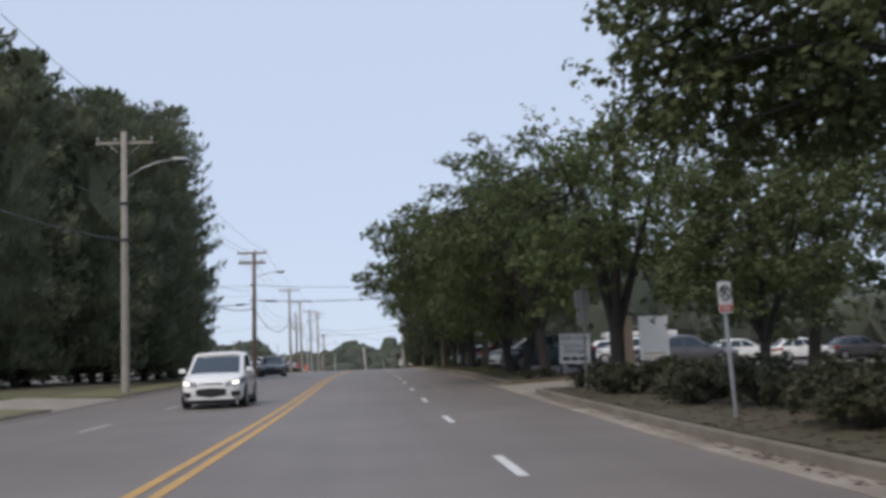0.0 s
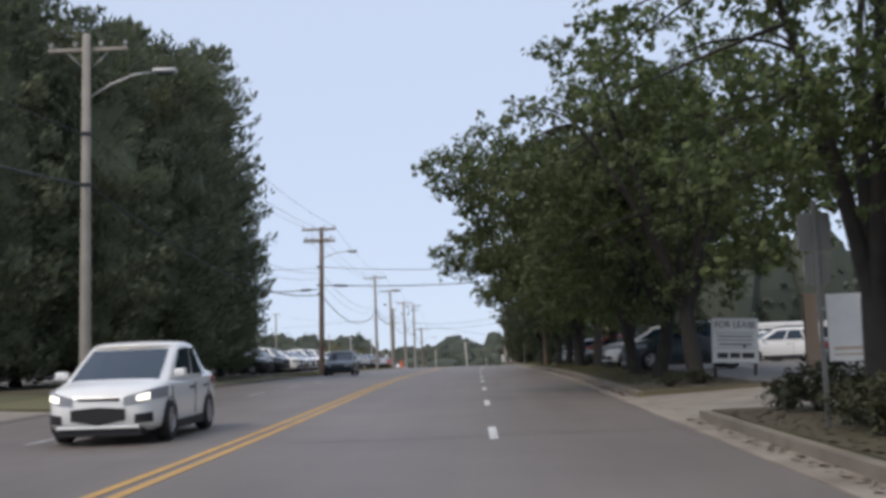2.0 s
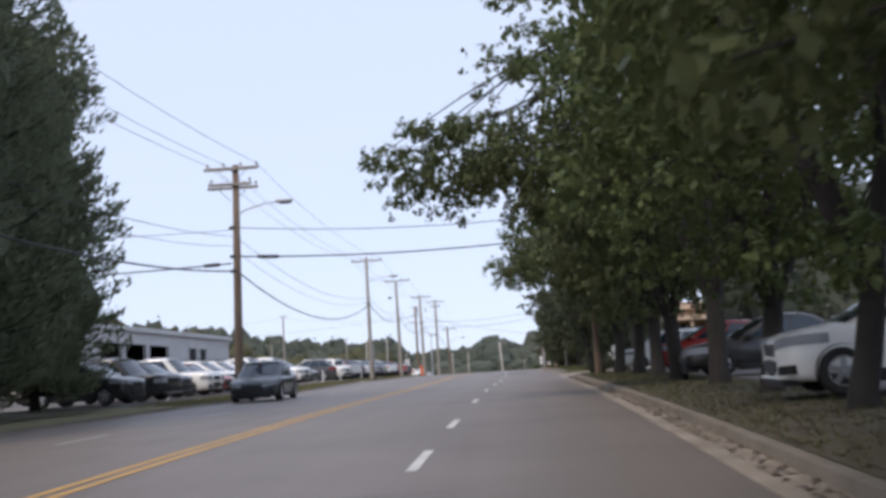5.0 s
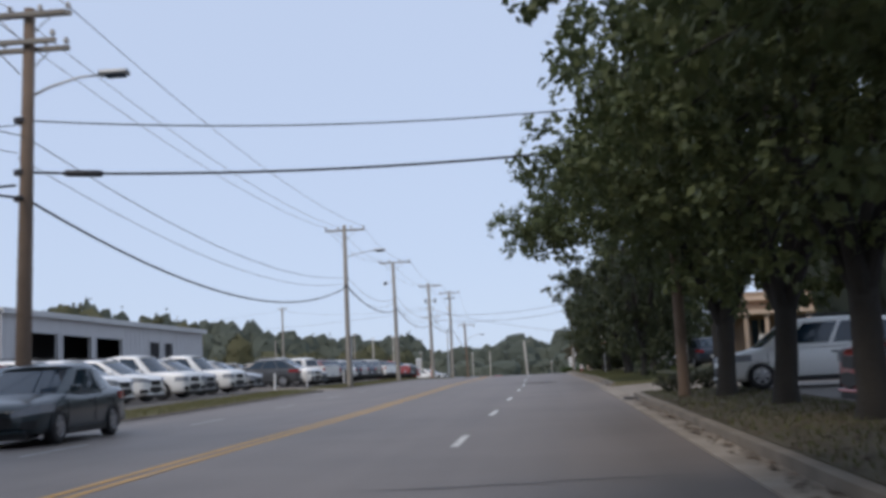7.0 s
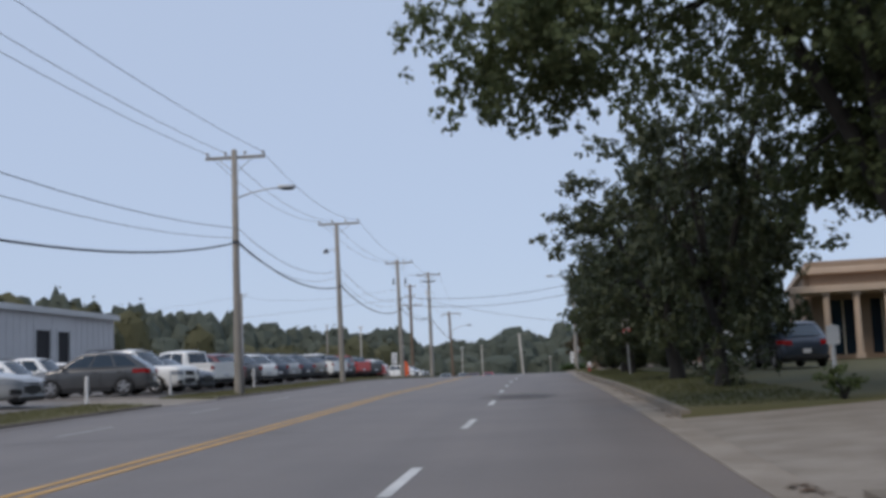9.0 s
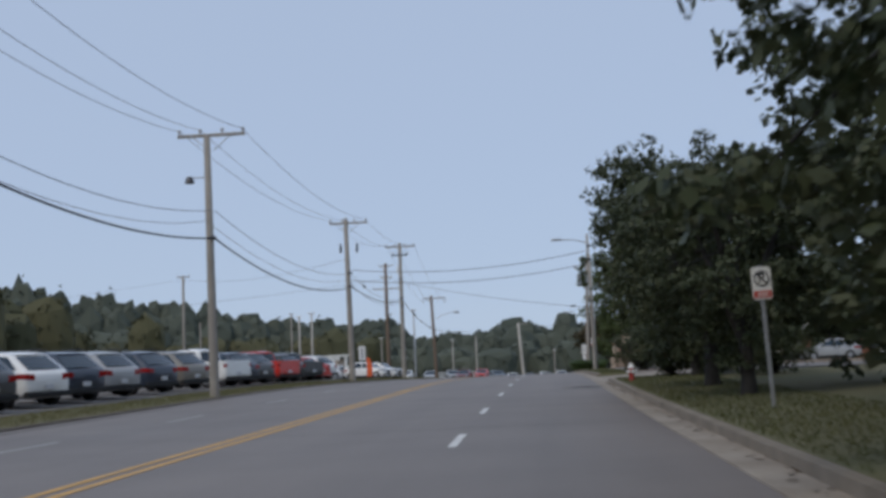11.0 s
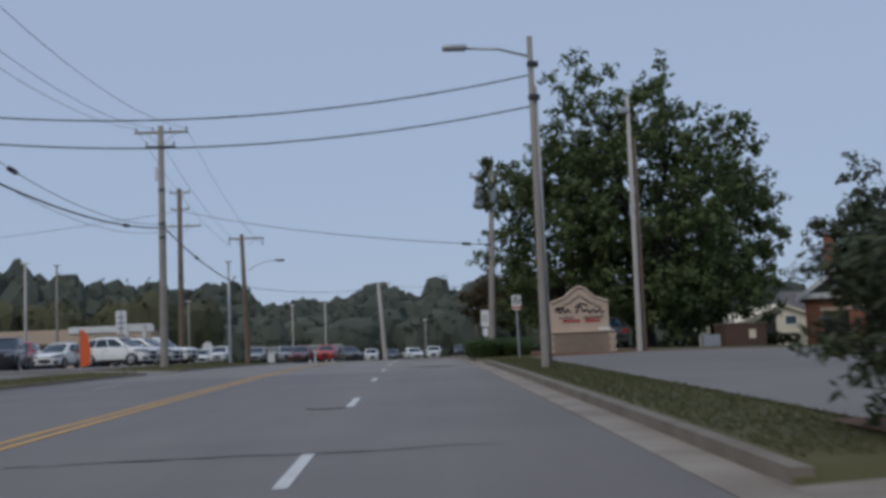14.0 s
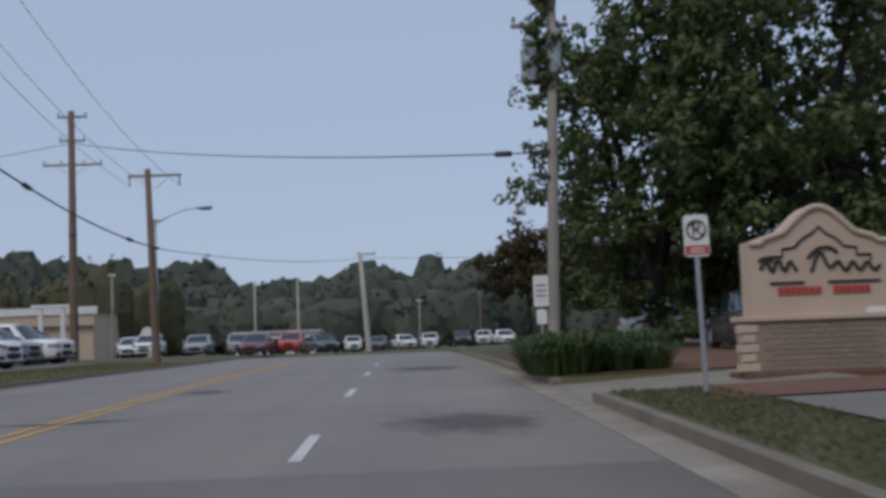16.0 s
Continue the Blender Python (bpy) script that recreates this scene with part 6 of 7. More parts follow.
    part("rear_bumper", boxm(-h - 0.045, -h + 0.2, -w * 0.88, w * 0.88, zb + 0.06, zb + 0.24, bevel=0.04), M_PAINT if kind not in ("pickup", "suv") else M_BLACK, e)
    part("number_plate", boxm(-h - 0.06, -h - 0.01, -0.15, 0.15, zb + 0.3, zb + 0.45), M_PLATE, e)
    if kind == "pickup":
        # black box in place of a hollow: the open bed's shade as colour
        part("bed_shade", boxm(-h + 0.1, xb - 0.15, -w * 0.84, w * 0.84, belt - 0.05, belt + 0.034), M_BLACK, e)
        for s in (1, -1):
            part("bed_rail", boxm(-h + 0.03, xb - 0.08, s * w * 0.92 - 0.07, s * w * 0.92 + 0.07, belt - 0.1, belt + 0.09, bevel=0.025), M_PAINT, e)
        part("tailgate", boxm(-h - 0.02, -h + 0.07, -w * 0.86, w * 0.86, zb + 0.3, belt + 0.09, bevel=0.02), M_PAINT, e)
    if kind in ("suv", "minivan"):
        for s in (1, -1):
            tube("roof_rail", [(x1 - 0.2, s * wr * 0.9, roof - 0.01), (x1 - 0.35, s * wr * 0.9, roof + 0.05), (x2 + 0.35, s * wr * 0.9, roof + 0.05), (x2 + 0.2, s * wr * 0.9, roof - 0.01)], 0.018, M_BLACK, e, 6)
    # wheels
    for x in (k["ax"], k["bx"]):
        for s in (1, -1):
            y = s * (w - 0.1)
            ring = []
            tw = 0.22
            for rr, yy in ((r * 0.62, 0.5), (r * 0.9, 0.5), (r * 0.985, 0.38), (r, 0.2), (r, -0.2), (r * 0.985, -0.38), (r * 0.9, -0.5), (r * 0.62, -0.5)):
                ring.append((rr, yy * tw))
            vs, fs = [], []
            N = 18
            for i in range(N):
                a = 2 * math.pi * i / N
                vs += [(x + rr * math.cos(a), y + yy * s, r + rr * math.sin(a)) for rr, yy in ring]
            R = len(ring)
            for i in range(N):
                i2 = (i + 1) % N
                fs += [(i * R + j, i * R + (j + 1) % R, i2 * R + (j + 1) % R, i2 * R + j) for j in range(R)]
            wheel = link_mesh("wheel", vs, fs, M_TYRE, e, smooth=True)
            bm = bmesh.new()
            yo = y + s * tw * 0.36
            cyl(bm, (x, yo - s * 0.06, r), (x, yo - s * 0.02, r), r * 0.63, r * 0.63, 18)
            part("brake_disc", bm, M_DARKMETAL, wheel)
            bm = bmesh.new()
            for i in range(5):
                a = 2 * math.pi * i / 5 + 0.3
                ca, sa = math.cos(a), math.sin(a)
                p = [(x + ca * rr - sa * ww, yo + s * dd, r + sa * rr + ca * ww) for rr, ww, dd in ((0.02, -0.05, 0.03), (r * 0.62, -0.035, 0.02), (r * 0.62, 0.035, 0.02), (0.02, 0.05, 0.03))]
                p2 = [(px, py - s * 0.04, pz) for px, py, pz in p]
                v8 = [bm.verts.new(c) for c in p + p2]
                for f4 in ((0, 1, 2, 3), (0, 4, 5, 1), (1, 5, 6, 2), (2, 6, 7, 3), (3, 7, 4, 0)):
                    bm.faces.new([v8[i2] for i2 in f4])
            rimring = [(x + r * 0.62 * math.cos(2 * math.pi * i / 20), yo + s * 0.012, r + r * 0.62 * math.sin(2 * math.pi * i / 20)) for i in range(21)]
            v2, f2 = tube_data(rimring, 0.022, 5, cap=False)
            b2 = [bm.verts.new(c) for c in v2]
            for f4 in f2:
                bm.faces.new([b2[i2] for i2 in f4])
            part("rim", bm, M_RIM, wheel)
            # black ring proud of the flank, standing in for the uncut wheel well's shade
            vs, fs = [], []
            ya = s * (w + 0.004)
            for i in range(15):
                a = math.pi * (-0.12 + 1.24 * i / 14)
                for rr, dy in ((r * 1.0, -0.12), (r * 1.1, 0.0), (r * 1.13, -0.03)):
                    vs.append((x + rr * math.cos(a), ya + s * dy, r + rr * math.sin(a)))
            for i in range(14):
                fs += [(i * 3, i * 3 + 1, i * 3 + 4, i * 3 + 3), (i * 3 + 1, i * 3 + 2, i * 3 + 5, i * 3 + 4)]
            link_mesh("wheel_gap_shade", vs, fs, M_BLACK, e)
    return e


def tint(ob, colour):
    c = COLOURS[colour]
    for o in ob.children_recursive:
        o.color = (*c, 1)
    return ob


def drive(x, y, heading, on_road=False):
    """The pose of a car on the sloping ground."""
    z = road_z(y) + 0.01 if on_road else land_z(x, y) + 0.035
    slope = math.atan((road_z(y + 2) - road_z(y - 2)) / 4)
    return Matrix.Translation((x, y, z)) @ Matrix.Rotation(slope, 4, "X") @ pose(0, 0, 0, 0, 0, heading)


protos = {kind: car(kind, "white parked " + kind) for kind in KINDS}
NAMES = {"sedan": "sedan", "hatchback": "hatchback", "suv": "sport utility car", "minivan": "minivan", "pickup": "pickup truck"}
used = set()


def park(kind, colour, x, y, heading, where, group, on_road=False, size=1.0):
    p = protos[kind]
    m = drive(x, y, heading, on_road) @ Matrix.Scale(size, 4)
    if kind not in used:
        used.add(kind)
        p.matrix_world = m
        ob = p
    else:
        ob = copy_thing(p, m)
    tint(ob, colour)
    return tagged(ob, f"{colour} {NAMES[kind]} {where}", "car" if kind != "pickup" else "pickup truck", group)


# the oncoming cars, standing where they are seen best
oncoming = car("hatchback", "white compact sedan with lit headlights in the oncoming lane", True)
oncoming.name = "compact_sedan"
oncoming.matrix_world = drive(-4.55, 37.6, -90, True) @ Matrix.Scale(1.08, 4)
tint(oncoming, "white")
park("sedan", "slate blue", -7.75, 98.6, -90, "standing in the oncoming outer lane", "", True, 1.12)

# sales lot: front row, then the rows behind
G = "cars on the sales lot"
W = "parked on the asphalt sales lot"
front = [("suv", "black", 95.5, -30), ("pickup", "black", 99, -32), ("suv", "dark blue", 102.5, -30), ("pickup", "white", 106.0, -25), ("sedan", "red", 109.4, -28), ("suv", "white", 112.6, -30), ("suv", "white", 116.0, -28), ("suv", "white", 119.5, -32), ("pickup", "white", 123.2, -30), ("suv", "silver", 127.0, -26), ("pickup", "white", 130.5, -28), ("sedan", "silver", 135.0, -6), ("suv", "grey", 146.2, -174), ("pickup", "white", 150.4, -12), ("sedan", "dark blue", 153.8, -30), ("pickup", "white", 157.5, 155), ("suv", "dark red", 161.2, 150), ("suv", "grey", 164.8, 150), ("suv", "white", 168.4, 152), ("suv", "dark blue", 171.8, 148), ("suv", "silver", 175.2, 150), ("suv", "dark blue", 179.6, 152), ("suv", "tan", 184.2, 152), ("pickup", "white", 189.5, 155), ("suv", "dark blue", 193.8, 148), ("suv", "grey", 197.2, 150), ("pickup", "bright red", 201.5, 152), ("suv", "black", 205.5, 150), ("pickup", "black", 209.2, 150), ("sedan", "bright red", 213.0, 152), ("suv", "white", 217, 150)]
for kind, colour, y, hd in front:
    park(kind, colour, -14.3, y, hd * 0.35 if -60 < hd < -20 else hd, W, G)
rr = random.Random(33)
for row, x in ((1, -22.5), (2, -30.5)):
    y = 98.0
    while y < 215:
        if row == 1 or y < 165 or y > 210:
            kind = rr.choice(["suv", "pickup", "sedan", "minivan", "pickup"])
            colour = rr.choice(["white", "white", "white", "silver", "grey", "dark red", "tan", "black"])
            park(kind, colour, x + rr.uniform(-0.4, 0.4), y, rr.choice((-6, 2, 172)), W, G)
        y += rr.uniform(4.2, 7.5) if row == 1 else rr.uniform(7, 13)
park("pickup", "dark red", -19.6, 114.5, -25, W, G)
# corner lot
G2 = "cars on the corner lot"
W2 = "parked on the corner dealer lot"
for kind, colour, x, y, hd in (("suv", "black", -18.6, 241.5, -80), ("sedan", "red", -20.9, 251, -85), ("hatchback", "white", -18.2, 250.4, -100), ("suv", "white", -14.9, 250.6, -18), ("suv", "white", -14.3, 254.2, -16), ("suv", "silver", -15.2, 259.6, -15), ("pickup", "white", -15.4, 263.4, -12), ("suv", "silver", -15.8, 267, -14), ("sedan", "white", -22.5, 257, -80), ("suv", "white", -25.5, 251, -85), ("suv", "black", -23.2, 244, -90)):
    park(kind, colour, x, y, hd, W2, G2)
# shaded lot on the right
G3 = "cars in the shaded lot"
W3 = "parked nose to the tree row"
for kind, colour, x, y, hd in (("minivan", "white", 9.9, 104.8, 180), ("suv", "red", 9.95, 92.2, 180), ("sedan", "black", 9.9, 82.8, 180), ("suv", "slate blue", 9.1, 60.8, 180), ("suv", "white", 9.2, 68.4, 180), ("suv", "white", 26.5, 85, 5), ("suv", "white", 31, 85, 5), ("suv", "grey", 35.5, 86, 5), ("suv", "white", 16.4, 76.5, 176), ("minivan", "white", 17, 86, 175), ("sedan", "grey", 16.5, 62, 0)):
    park(kind, colour, x, y, hd, W3, G3)
for kind, colour, x, y, hd in (("suv", "dark blue", 12.6, 147.5, 95), ("sedan", "white", 12.0, 156, 100)):
    park(kind, colour, x, y, hd, "parked beside the tan building", "cars by the tan building")
for kind, colour, x, y, hd in (("suv", "silver", 25.8, 231, 175), ("suv", "white", 31, 228, 170), ("sedan", "black", 12.6, 241.5, 90), ("suv", "white", 14.5, 262, 30)):
    park(kind, colour, x, y, hd, "parked on the restaurant lot", "cars at the restaurant")
# row beyond the junction
for kind, colour, x, y, hd in (("suv", "white", -16.8, 300, -90), ("sedan", "silver", -13.6, 303, -88), ("suv", "silver", -10.6, 303.5, -80), ("sedan", "dark red", -8.7, 300, -95), ("suv", "bright red", -6.4, 303.8, -92), ("sedan", "grey", -4.6, 312, -70), ("sedan", "white", -19.5, 306, -85), ("suv", "white", -3.1, 338, -85), ("sedan", "grey", -0.4, 341, -100), ("sedan", "white", 2.4, 339, -75), ("suv", "white", 5.2, 338, -92), ("suv", "black", 8.8, 340, -90), ("suv", "white", 11.4, 343, -96), ("sedan", "white", 13.2, 338, -85)):
    park(kind, colour, x, y, hd, "in the row beyond the junction", "cars beyond the junction")


def shuttle_bus(x, y, heading):
    """A short white bus with a row of dark windows along its flank."""
    e = thing("shuttle_bus", "white shuttle bus with dark side windows in the shaded lot", "bus", drive(x, y, heading))
    part("body", boxm(-3.6, 2.3, -1.1, 1.1, 0.45, 2.62, bevel=0.12), M_WHITE, e)
    nose = part("bonnet", boxm(2.25, 3.25, -0.98, 0.98, 0.5, 1.3, bevel=0.12), M_WHITE, e)
    part("grille", boxm(3.24, 3.28, -0.6, 0.6, 0.65, 1.05, bevel=0.01), M_BLACK, nose)
    part("windscreen", boxm(2.2, 2.33, -0.95, 0.95, 1.4, 2.2, bevel=0.04), M_GLASS, e)
    part("chassis", boxm(-3.4, 3.0, -0.8, 0.8, 0.32, 0.5, bevel=0.03), M_BLACK, e)
    for s in (1, -1):
        for k in range(6):
            part("side_window", boxm(-3.3 + k * 0.9, -2.6 + k * 0.9, s * 1.1 - 0.012, s * 1.1 + 0.012, 1.5, 2.2, bevel=0.008), M_GLASS, e)
        part("trim_band", boxm(-3.55, 2.25, s * 1.1 - 0.008, s * 1.1 + 0.008, 1.06, 1.12), M_GREYINK, e)
        part("headlight", boxm(3.2, 3.27, s * 0.8 - 0.13, s * 0.8 + 0.13, 0.75, 1.0, bevel=0.02), M_LAMP, nose)
        for wx in (2.45, -2.0):
            wl = part("wheel", cylm((wx, s * 0.8, 0.4), (wx, s * 1.08, 0.4), 0.4, 0.4, 20), M_TYRE, e)
            part("rim", cylm((wx, s * 1.05, 0.4), (wx, s * 1.1, 0.4), 0.23, 0.2, 16), M_RIM, wl)
    return e


shuttle_bus(21.6, 98.0, 178)

# ---------------------------------------------------------------- buildings
def wall_with_openings(name, m, length, height, openings, t, material, parent):
    """A wall along +x of thickness t, in upright strips and lintels round its openings (x0, x1, z0, z1)."""
    bm = bmesh.new()
    cur = 0.0
    for x0, x1, z0, z1 in sorted(openings):
        if x0 > cur:
            box(bm, cur, x0, 0, t, 0, height)
        if z0 > 0.01:
            box(bm, x0, x1, 0, t, 0, z0)
        if z1 < height - 0.01:
            box(bm, x0, x1, 0, t, z1, height)
        cur = x1
    if cur < length:
        box(bm, cur, length, 0, t, 0, height)
    bmesh.ops.remove_doubles(bm, verts=bm.verts, dist=0.0005)
    ob = part(name, bm, material, parent)
    ob.matrix_local = m
    return ob


# grey metal shed along the sales lot; its local x runs away from the road's start
sx, sy, ex, ey = -41.0, 168.0, -35.0, 205.0
slen = math.hypot(ex - sx, ey - sy)
sang = math.degrees(math.atan2(ey - sy, ex - sx))
sz = road_z(180) - 0.2
SHED_H = 7.2
shed = thing("metal_shed", "long grey metal workshop with open vehicle bays", "building", pose(sx, sy, sz, 0, 0, sang))
bays = [(3.5, 8.3, 0.0, 5.6), (9.1, 13.9, 0.0, 5.6), (14.8, 19.6, 0.0, 5.6), (25.2, 27.3, 0.9, 5.6), (28.4, 30.2, 0.9, 5.6)]
wall_with_openings("front_wall", pose(0, 0, 0), slen, SHED_H, bays, 0.25, M_SHED, shed)
wall_with_openings("end_wall", pose(0, 0.25, 0, 0, 0, 90), 18, SHED_H, [(5, 9, 0, 4.2)], 0.25, M_SHED, shed)
wall_with_openings("end_wall", pose(slen, 0.25, 0, 0, 0, 90), 18, SHED_H, [], 0.25, M_SHED, shed)
wall_with_openings("back_wall", pose(0, 18.25, 0), slen, SHED_H, [], 0.25, M_SHED, shed)
part("roof", boxm(-0.3, slen + 0.3, -0.3, 18.8, SHED_H, SHED_H + 0.25, bevel=0.03), M_SHEDROOF, shed)
part("fascia", boxm(-0.32, slen + 0.32, -0.42, -0.3, SHED_H - 0.25, SHED_H + 0.2), M_SHEDROOF, shed)
part("floor", boxm(0.3, slen - 0.3, 0.26, 18.2, -0.05, 0.04), M_CONC, shed)
# dark sheet added inside; the bays' shade is put into its colour
part("bay_shade_wall", boxm(0.3, slen - 0.3, 7.0, 7.15, 0.04, SHED_H - 0.02), M_DARK, shed)
for x0, x1, z0, z1 in bays:
    part("bay_frame", boxm(x0 - 0.18, x0, -0.06, 0.3, 0, z1 + 0.18), M_SHEDROOF, shed)
    part("bay_frame", boxm(x1, x1 + 0.18, -0.06, 0.3, 0, z1 + 0.18), M_SHEDROOF, shed)
k = 0.6
while k < slen - 0.2:
    if not any(x0 - 0.25 < k < x1 + 0.25 for x0, x1, _, _ in bays):
        part("cladding_rib", boxm(k - 0.03, k + 0.03, -0.03, 0.0, 0, SHED_H - 0.25), M_SHED, shed)
    k += 0.9
# flat dark panels fill the two windows, interior shade in their colour
for x0, x1, z0, z1 in bays[3:]:
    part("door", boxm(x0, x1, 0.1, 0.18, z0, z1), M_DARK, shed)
annex = thing("shed_annex", "lower white metal annex beside the workshop", "building", pose(sx, sy, sz, 0, 0, sang))
wall_with_openings("front_wall", pose(-16, 4.0, 0), 15.9, 4.4, [(3, 6, 0, 3.2)], 0.25, M_WHITE, annex)
wall_with_openings("end_wall", pose(-16, 4.25, 0, 0, 0, 90), 12, 4.4, [], 0.25, M_WHITE, annex)
part("roof", boxm(-16.3, -0.05, 3.7, 17, 4.4, 4.65, bevel=0.03), M_SHEDROOF, annex)
part("door", boxm(-13, -10, 4.1, 4.16, 0, 3.2), M_DARK, annex)

# tan building with a portico behind the lawn
tz = land_z(18, 165)
tan = thing("tan_building", "tan stucco and brick clinic with columned portico", "building", pose(17.6, 166, tz, 0, 0, -8))
wall_with_openings("front_wall", pose(0, 0, 0), 9.0, 4.6, [(1.0, 2.2, 0.3, 3.2), (3.0, 4.2, 0.3, 3.2), (5.0, 6.2, 0.3, 3.2)], 0.3, M_STUCCO2, tan)
wall_with_openings("side_wall", pose(0, 0.3, 0, 0, 0, 90), 14, 4.6, [], 0.3, M_STUCCO2, tan)
part("cornice", boxm(-0.5, 9.4, -0.5, 14.6, 4.6, 4.95, bevel=0.06), M_STUCCO, tan)
part("upper_cornice", boxm(-0.2, 9.2, -0.2, 14.3, 4.95, 5.3, bevel=0.05), M_STUCCO2, tan)
for x0 in (1.0, 3.0, 5.0):
    wd = part("window", boxm(x0, x0 + 1.2, 0.1, 0.16, 0.3, 3.2), M_GLASS, tan)
    part("mullion", boxm(x0 + 0.56, x0 + 0.64, 0.04, 0.1, 0.3, 3.2), M_CREAM, wd)
for c in range(6):
    x = -0.9 + c * 1.5
    bm = boxm(x - 0.22, x + 0.22, -2.42, -1.98, 0, 0.3, bevel=0.03)
    cyl(bm, (x, -2.2, 0.3), (x, -2.2, 3.3), 0.19, 0.16, 14)
    box(bm, x - 0.24, x + 0.24, -2.44, -1.96, 3.3, 3.45)
    part("column", bm, M_STUCCO, tan)
part("entablature", boxm(-1.3, 7.0, -2.6, -0.02, 3.45, 3.8, bevel=0.04), M_STUCCO, tan)
part("wing", boxm(9.0, 20, -6.5, 10, 0, 6.0, bevel=0.03), M_STUCCO2, tan)
part("wing_roof", boxm(8.4, 20.6, -7.1, 10.6, 6.0, 6.35, bevel=0.05), M_SHINGLE, tan)
part("wing_cornice", boxm(8.7, 20.3, -6.8, 10.3, 5.6, 6.0, bevel=0.04), M_STUCCO, tan)
for x0, w_ in ((10.2, 1.8), (13.4, 2.2), (16.4, 2.2)):
    f = part("window", boxm(x0, x0 + w_, -6.53, -6.49, 0.5, 3.0), M_GLASS, tan)
    part("frame", boxm(x0 - 0.12, x0, -6.58, -6.5, 0.4, 3.1), M_CREAM, f)
    part("frame", boxm(x0 + w_, x0 + w_ + 0.12, -6.58, -6.5, 0.4, 3.1), M_CREAM, f)


def gable_house(name, label, x, y, turn, w, d, h, ridge, wall_m, roof_m):
    e = thing(name, label, "building", pose(x, y, land_z(x, y), 0, 0, turn))
    bm = bmesh.new()
    pts = [(-w / 2, 0), (w / 2, 0), (w / 2, h), (0, ridge), (-w / 2, h)]
    f = [bm.verts.new((a, 0, b)) for a, b in pts]
    b = [bm.verts.new((a, d, q)) for a, q in pts]
    bm.faces.new(f), bm.faces.new(list(reversed(b)))
    for i in range(5):
        bm.faces.new((f[i], b[i], b[(i + 1) % 5], f[(i + 1) % 5]))
    part("house_wall", bm, wall_m, e)
    for s in (-1, 1):
        bm = bmesh.new()
        ov = 0.45
        sl = (ridge - h) / (w / 2)
        a = [(0, ridge + 0.02), (s * (w / 2 + ov), h - sl * ov + 0.02), (s * (w / 2 + ov), h - sl * ov + 0.2), (0, ridge + 0.22)]
        f = [bm.verts.new((q, -ov, z)) for q, z in a]
        b = [bm.verts.new((q, d + ov, z)) for q, z in a]
        bm.faces.new(f), bm.faces.new(list(reversed(b)))
        for i in range(4):
            bm.faces.new((f[i], b[i], b[(i + 1) % 4], f[(i + 1) % 4]))
        part("roof", bm, roof_m, e)
    return e


cream = gable_house("cream_house", "cream-sided low house with a pale gable and open carport", 40.0, 300, 3, 10.2, 12, 2.3, 4.2, M_CREAM, M_CREAM)
win = part("window", boxm(0.4, 1.5, -0.03, 0.02, 2.3, 3.1), M_GLASS, cream)
for x0, x1, z0, z1 in ((0.3, 0.4, 2.2, 3.2), (1.5, 1.6, 2.2, 3.2), (0.4, 1.5, 2.2, 2.3), (0.4, 1.5, 3.1, 3.2)):
    part("frame", boxm(x0, x1, -0.06, 0.0, z0, z1), M_WHITE, win)
# flat dark panel on the gable paints the open carport's shade
bm = bmesh.new()
vv = [bm.verts.new((x, y, z)) for y in (-0.05, 0.02) for x, z in ((-4.7, 0), (-0.6, 0), (-0.6, 3.5), (-4.7, 1.95))]
for q in ((0, 1, 2, 3), (7, 6, 5, 4), (0, 4, 5, 1), (1, 5, 6, 2), (2, 6, 7, 3), (3, 7, 4, 0)):
    bm.faces.new([vv[i] for i in q])
part("carport_shade", bm, M_DARK, cream)
bm = bmesh.new()
vv = [bm.verts.new(c) for c in ((1.5, 5, 2), (15, 5, 2), (15, 13, 2), (1.5, 13, 2), (3.2, 9, 6.0), (13, 9, 6.0))]
for q in ((0, 1, 5, 4), (1, 2, 5), (2, 3, 4, 5), (3, 0, 4), (3, 2, 1, 0)):
    bm.faces.new([vv[i] for i in q])
part("main_roof", bm, M_SHINGLE, cream)
store = thing("bin_enclosure", "low brown brick bin enclosure with a concrete coping", "enclosure", pose(20.1, 241.4, land_z(20.1, 241.4), 0, 0, 4) @ Matrix.Diagonal((0.65, 0.65, 0.72, 1)))
part("store_wall", boxm(-1.7, 1.7, 0, 3.0, 0, 1.62, bevel=0.02), M_DARKBRICK, store)
part("coping", boxm(-1.78, 1.78, -0.08, 3.08, 1.62, 1.7, bevel=0.015), M_CONC, store)
part("vent", boxm(0.25, 0.8, -0.04, 0.0, 0.55, 1.2, bevel=0.01), M_CREAM, store)
unit = thing("utility_cabinet", "pale grey steel utility cabinet on the lot's edge", "cabinet", pose(18.0, 240.3, land_z(18.0, 240.3), 0, 0, 3) @ Matrix.Diagonal((0.65, 0.65, 1.0, 1)))
part("body", boxm(-0.7, 0.7, 0, 0.7, 0, 0.62, bevel=0.02), M_METAL, unit)
part("door", boxm(-0.64, -0.02, -0.02, 0.0, 0.06, 0.56), M_METAL, unit)
part("door", boxm(0.02, 0.64, -0.02, 0.0, 0.06, 0.56), M_METAL, unit)

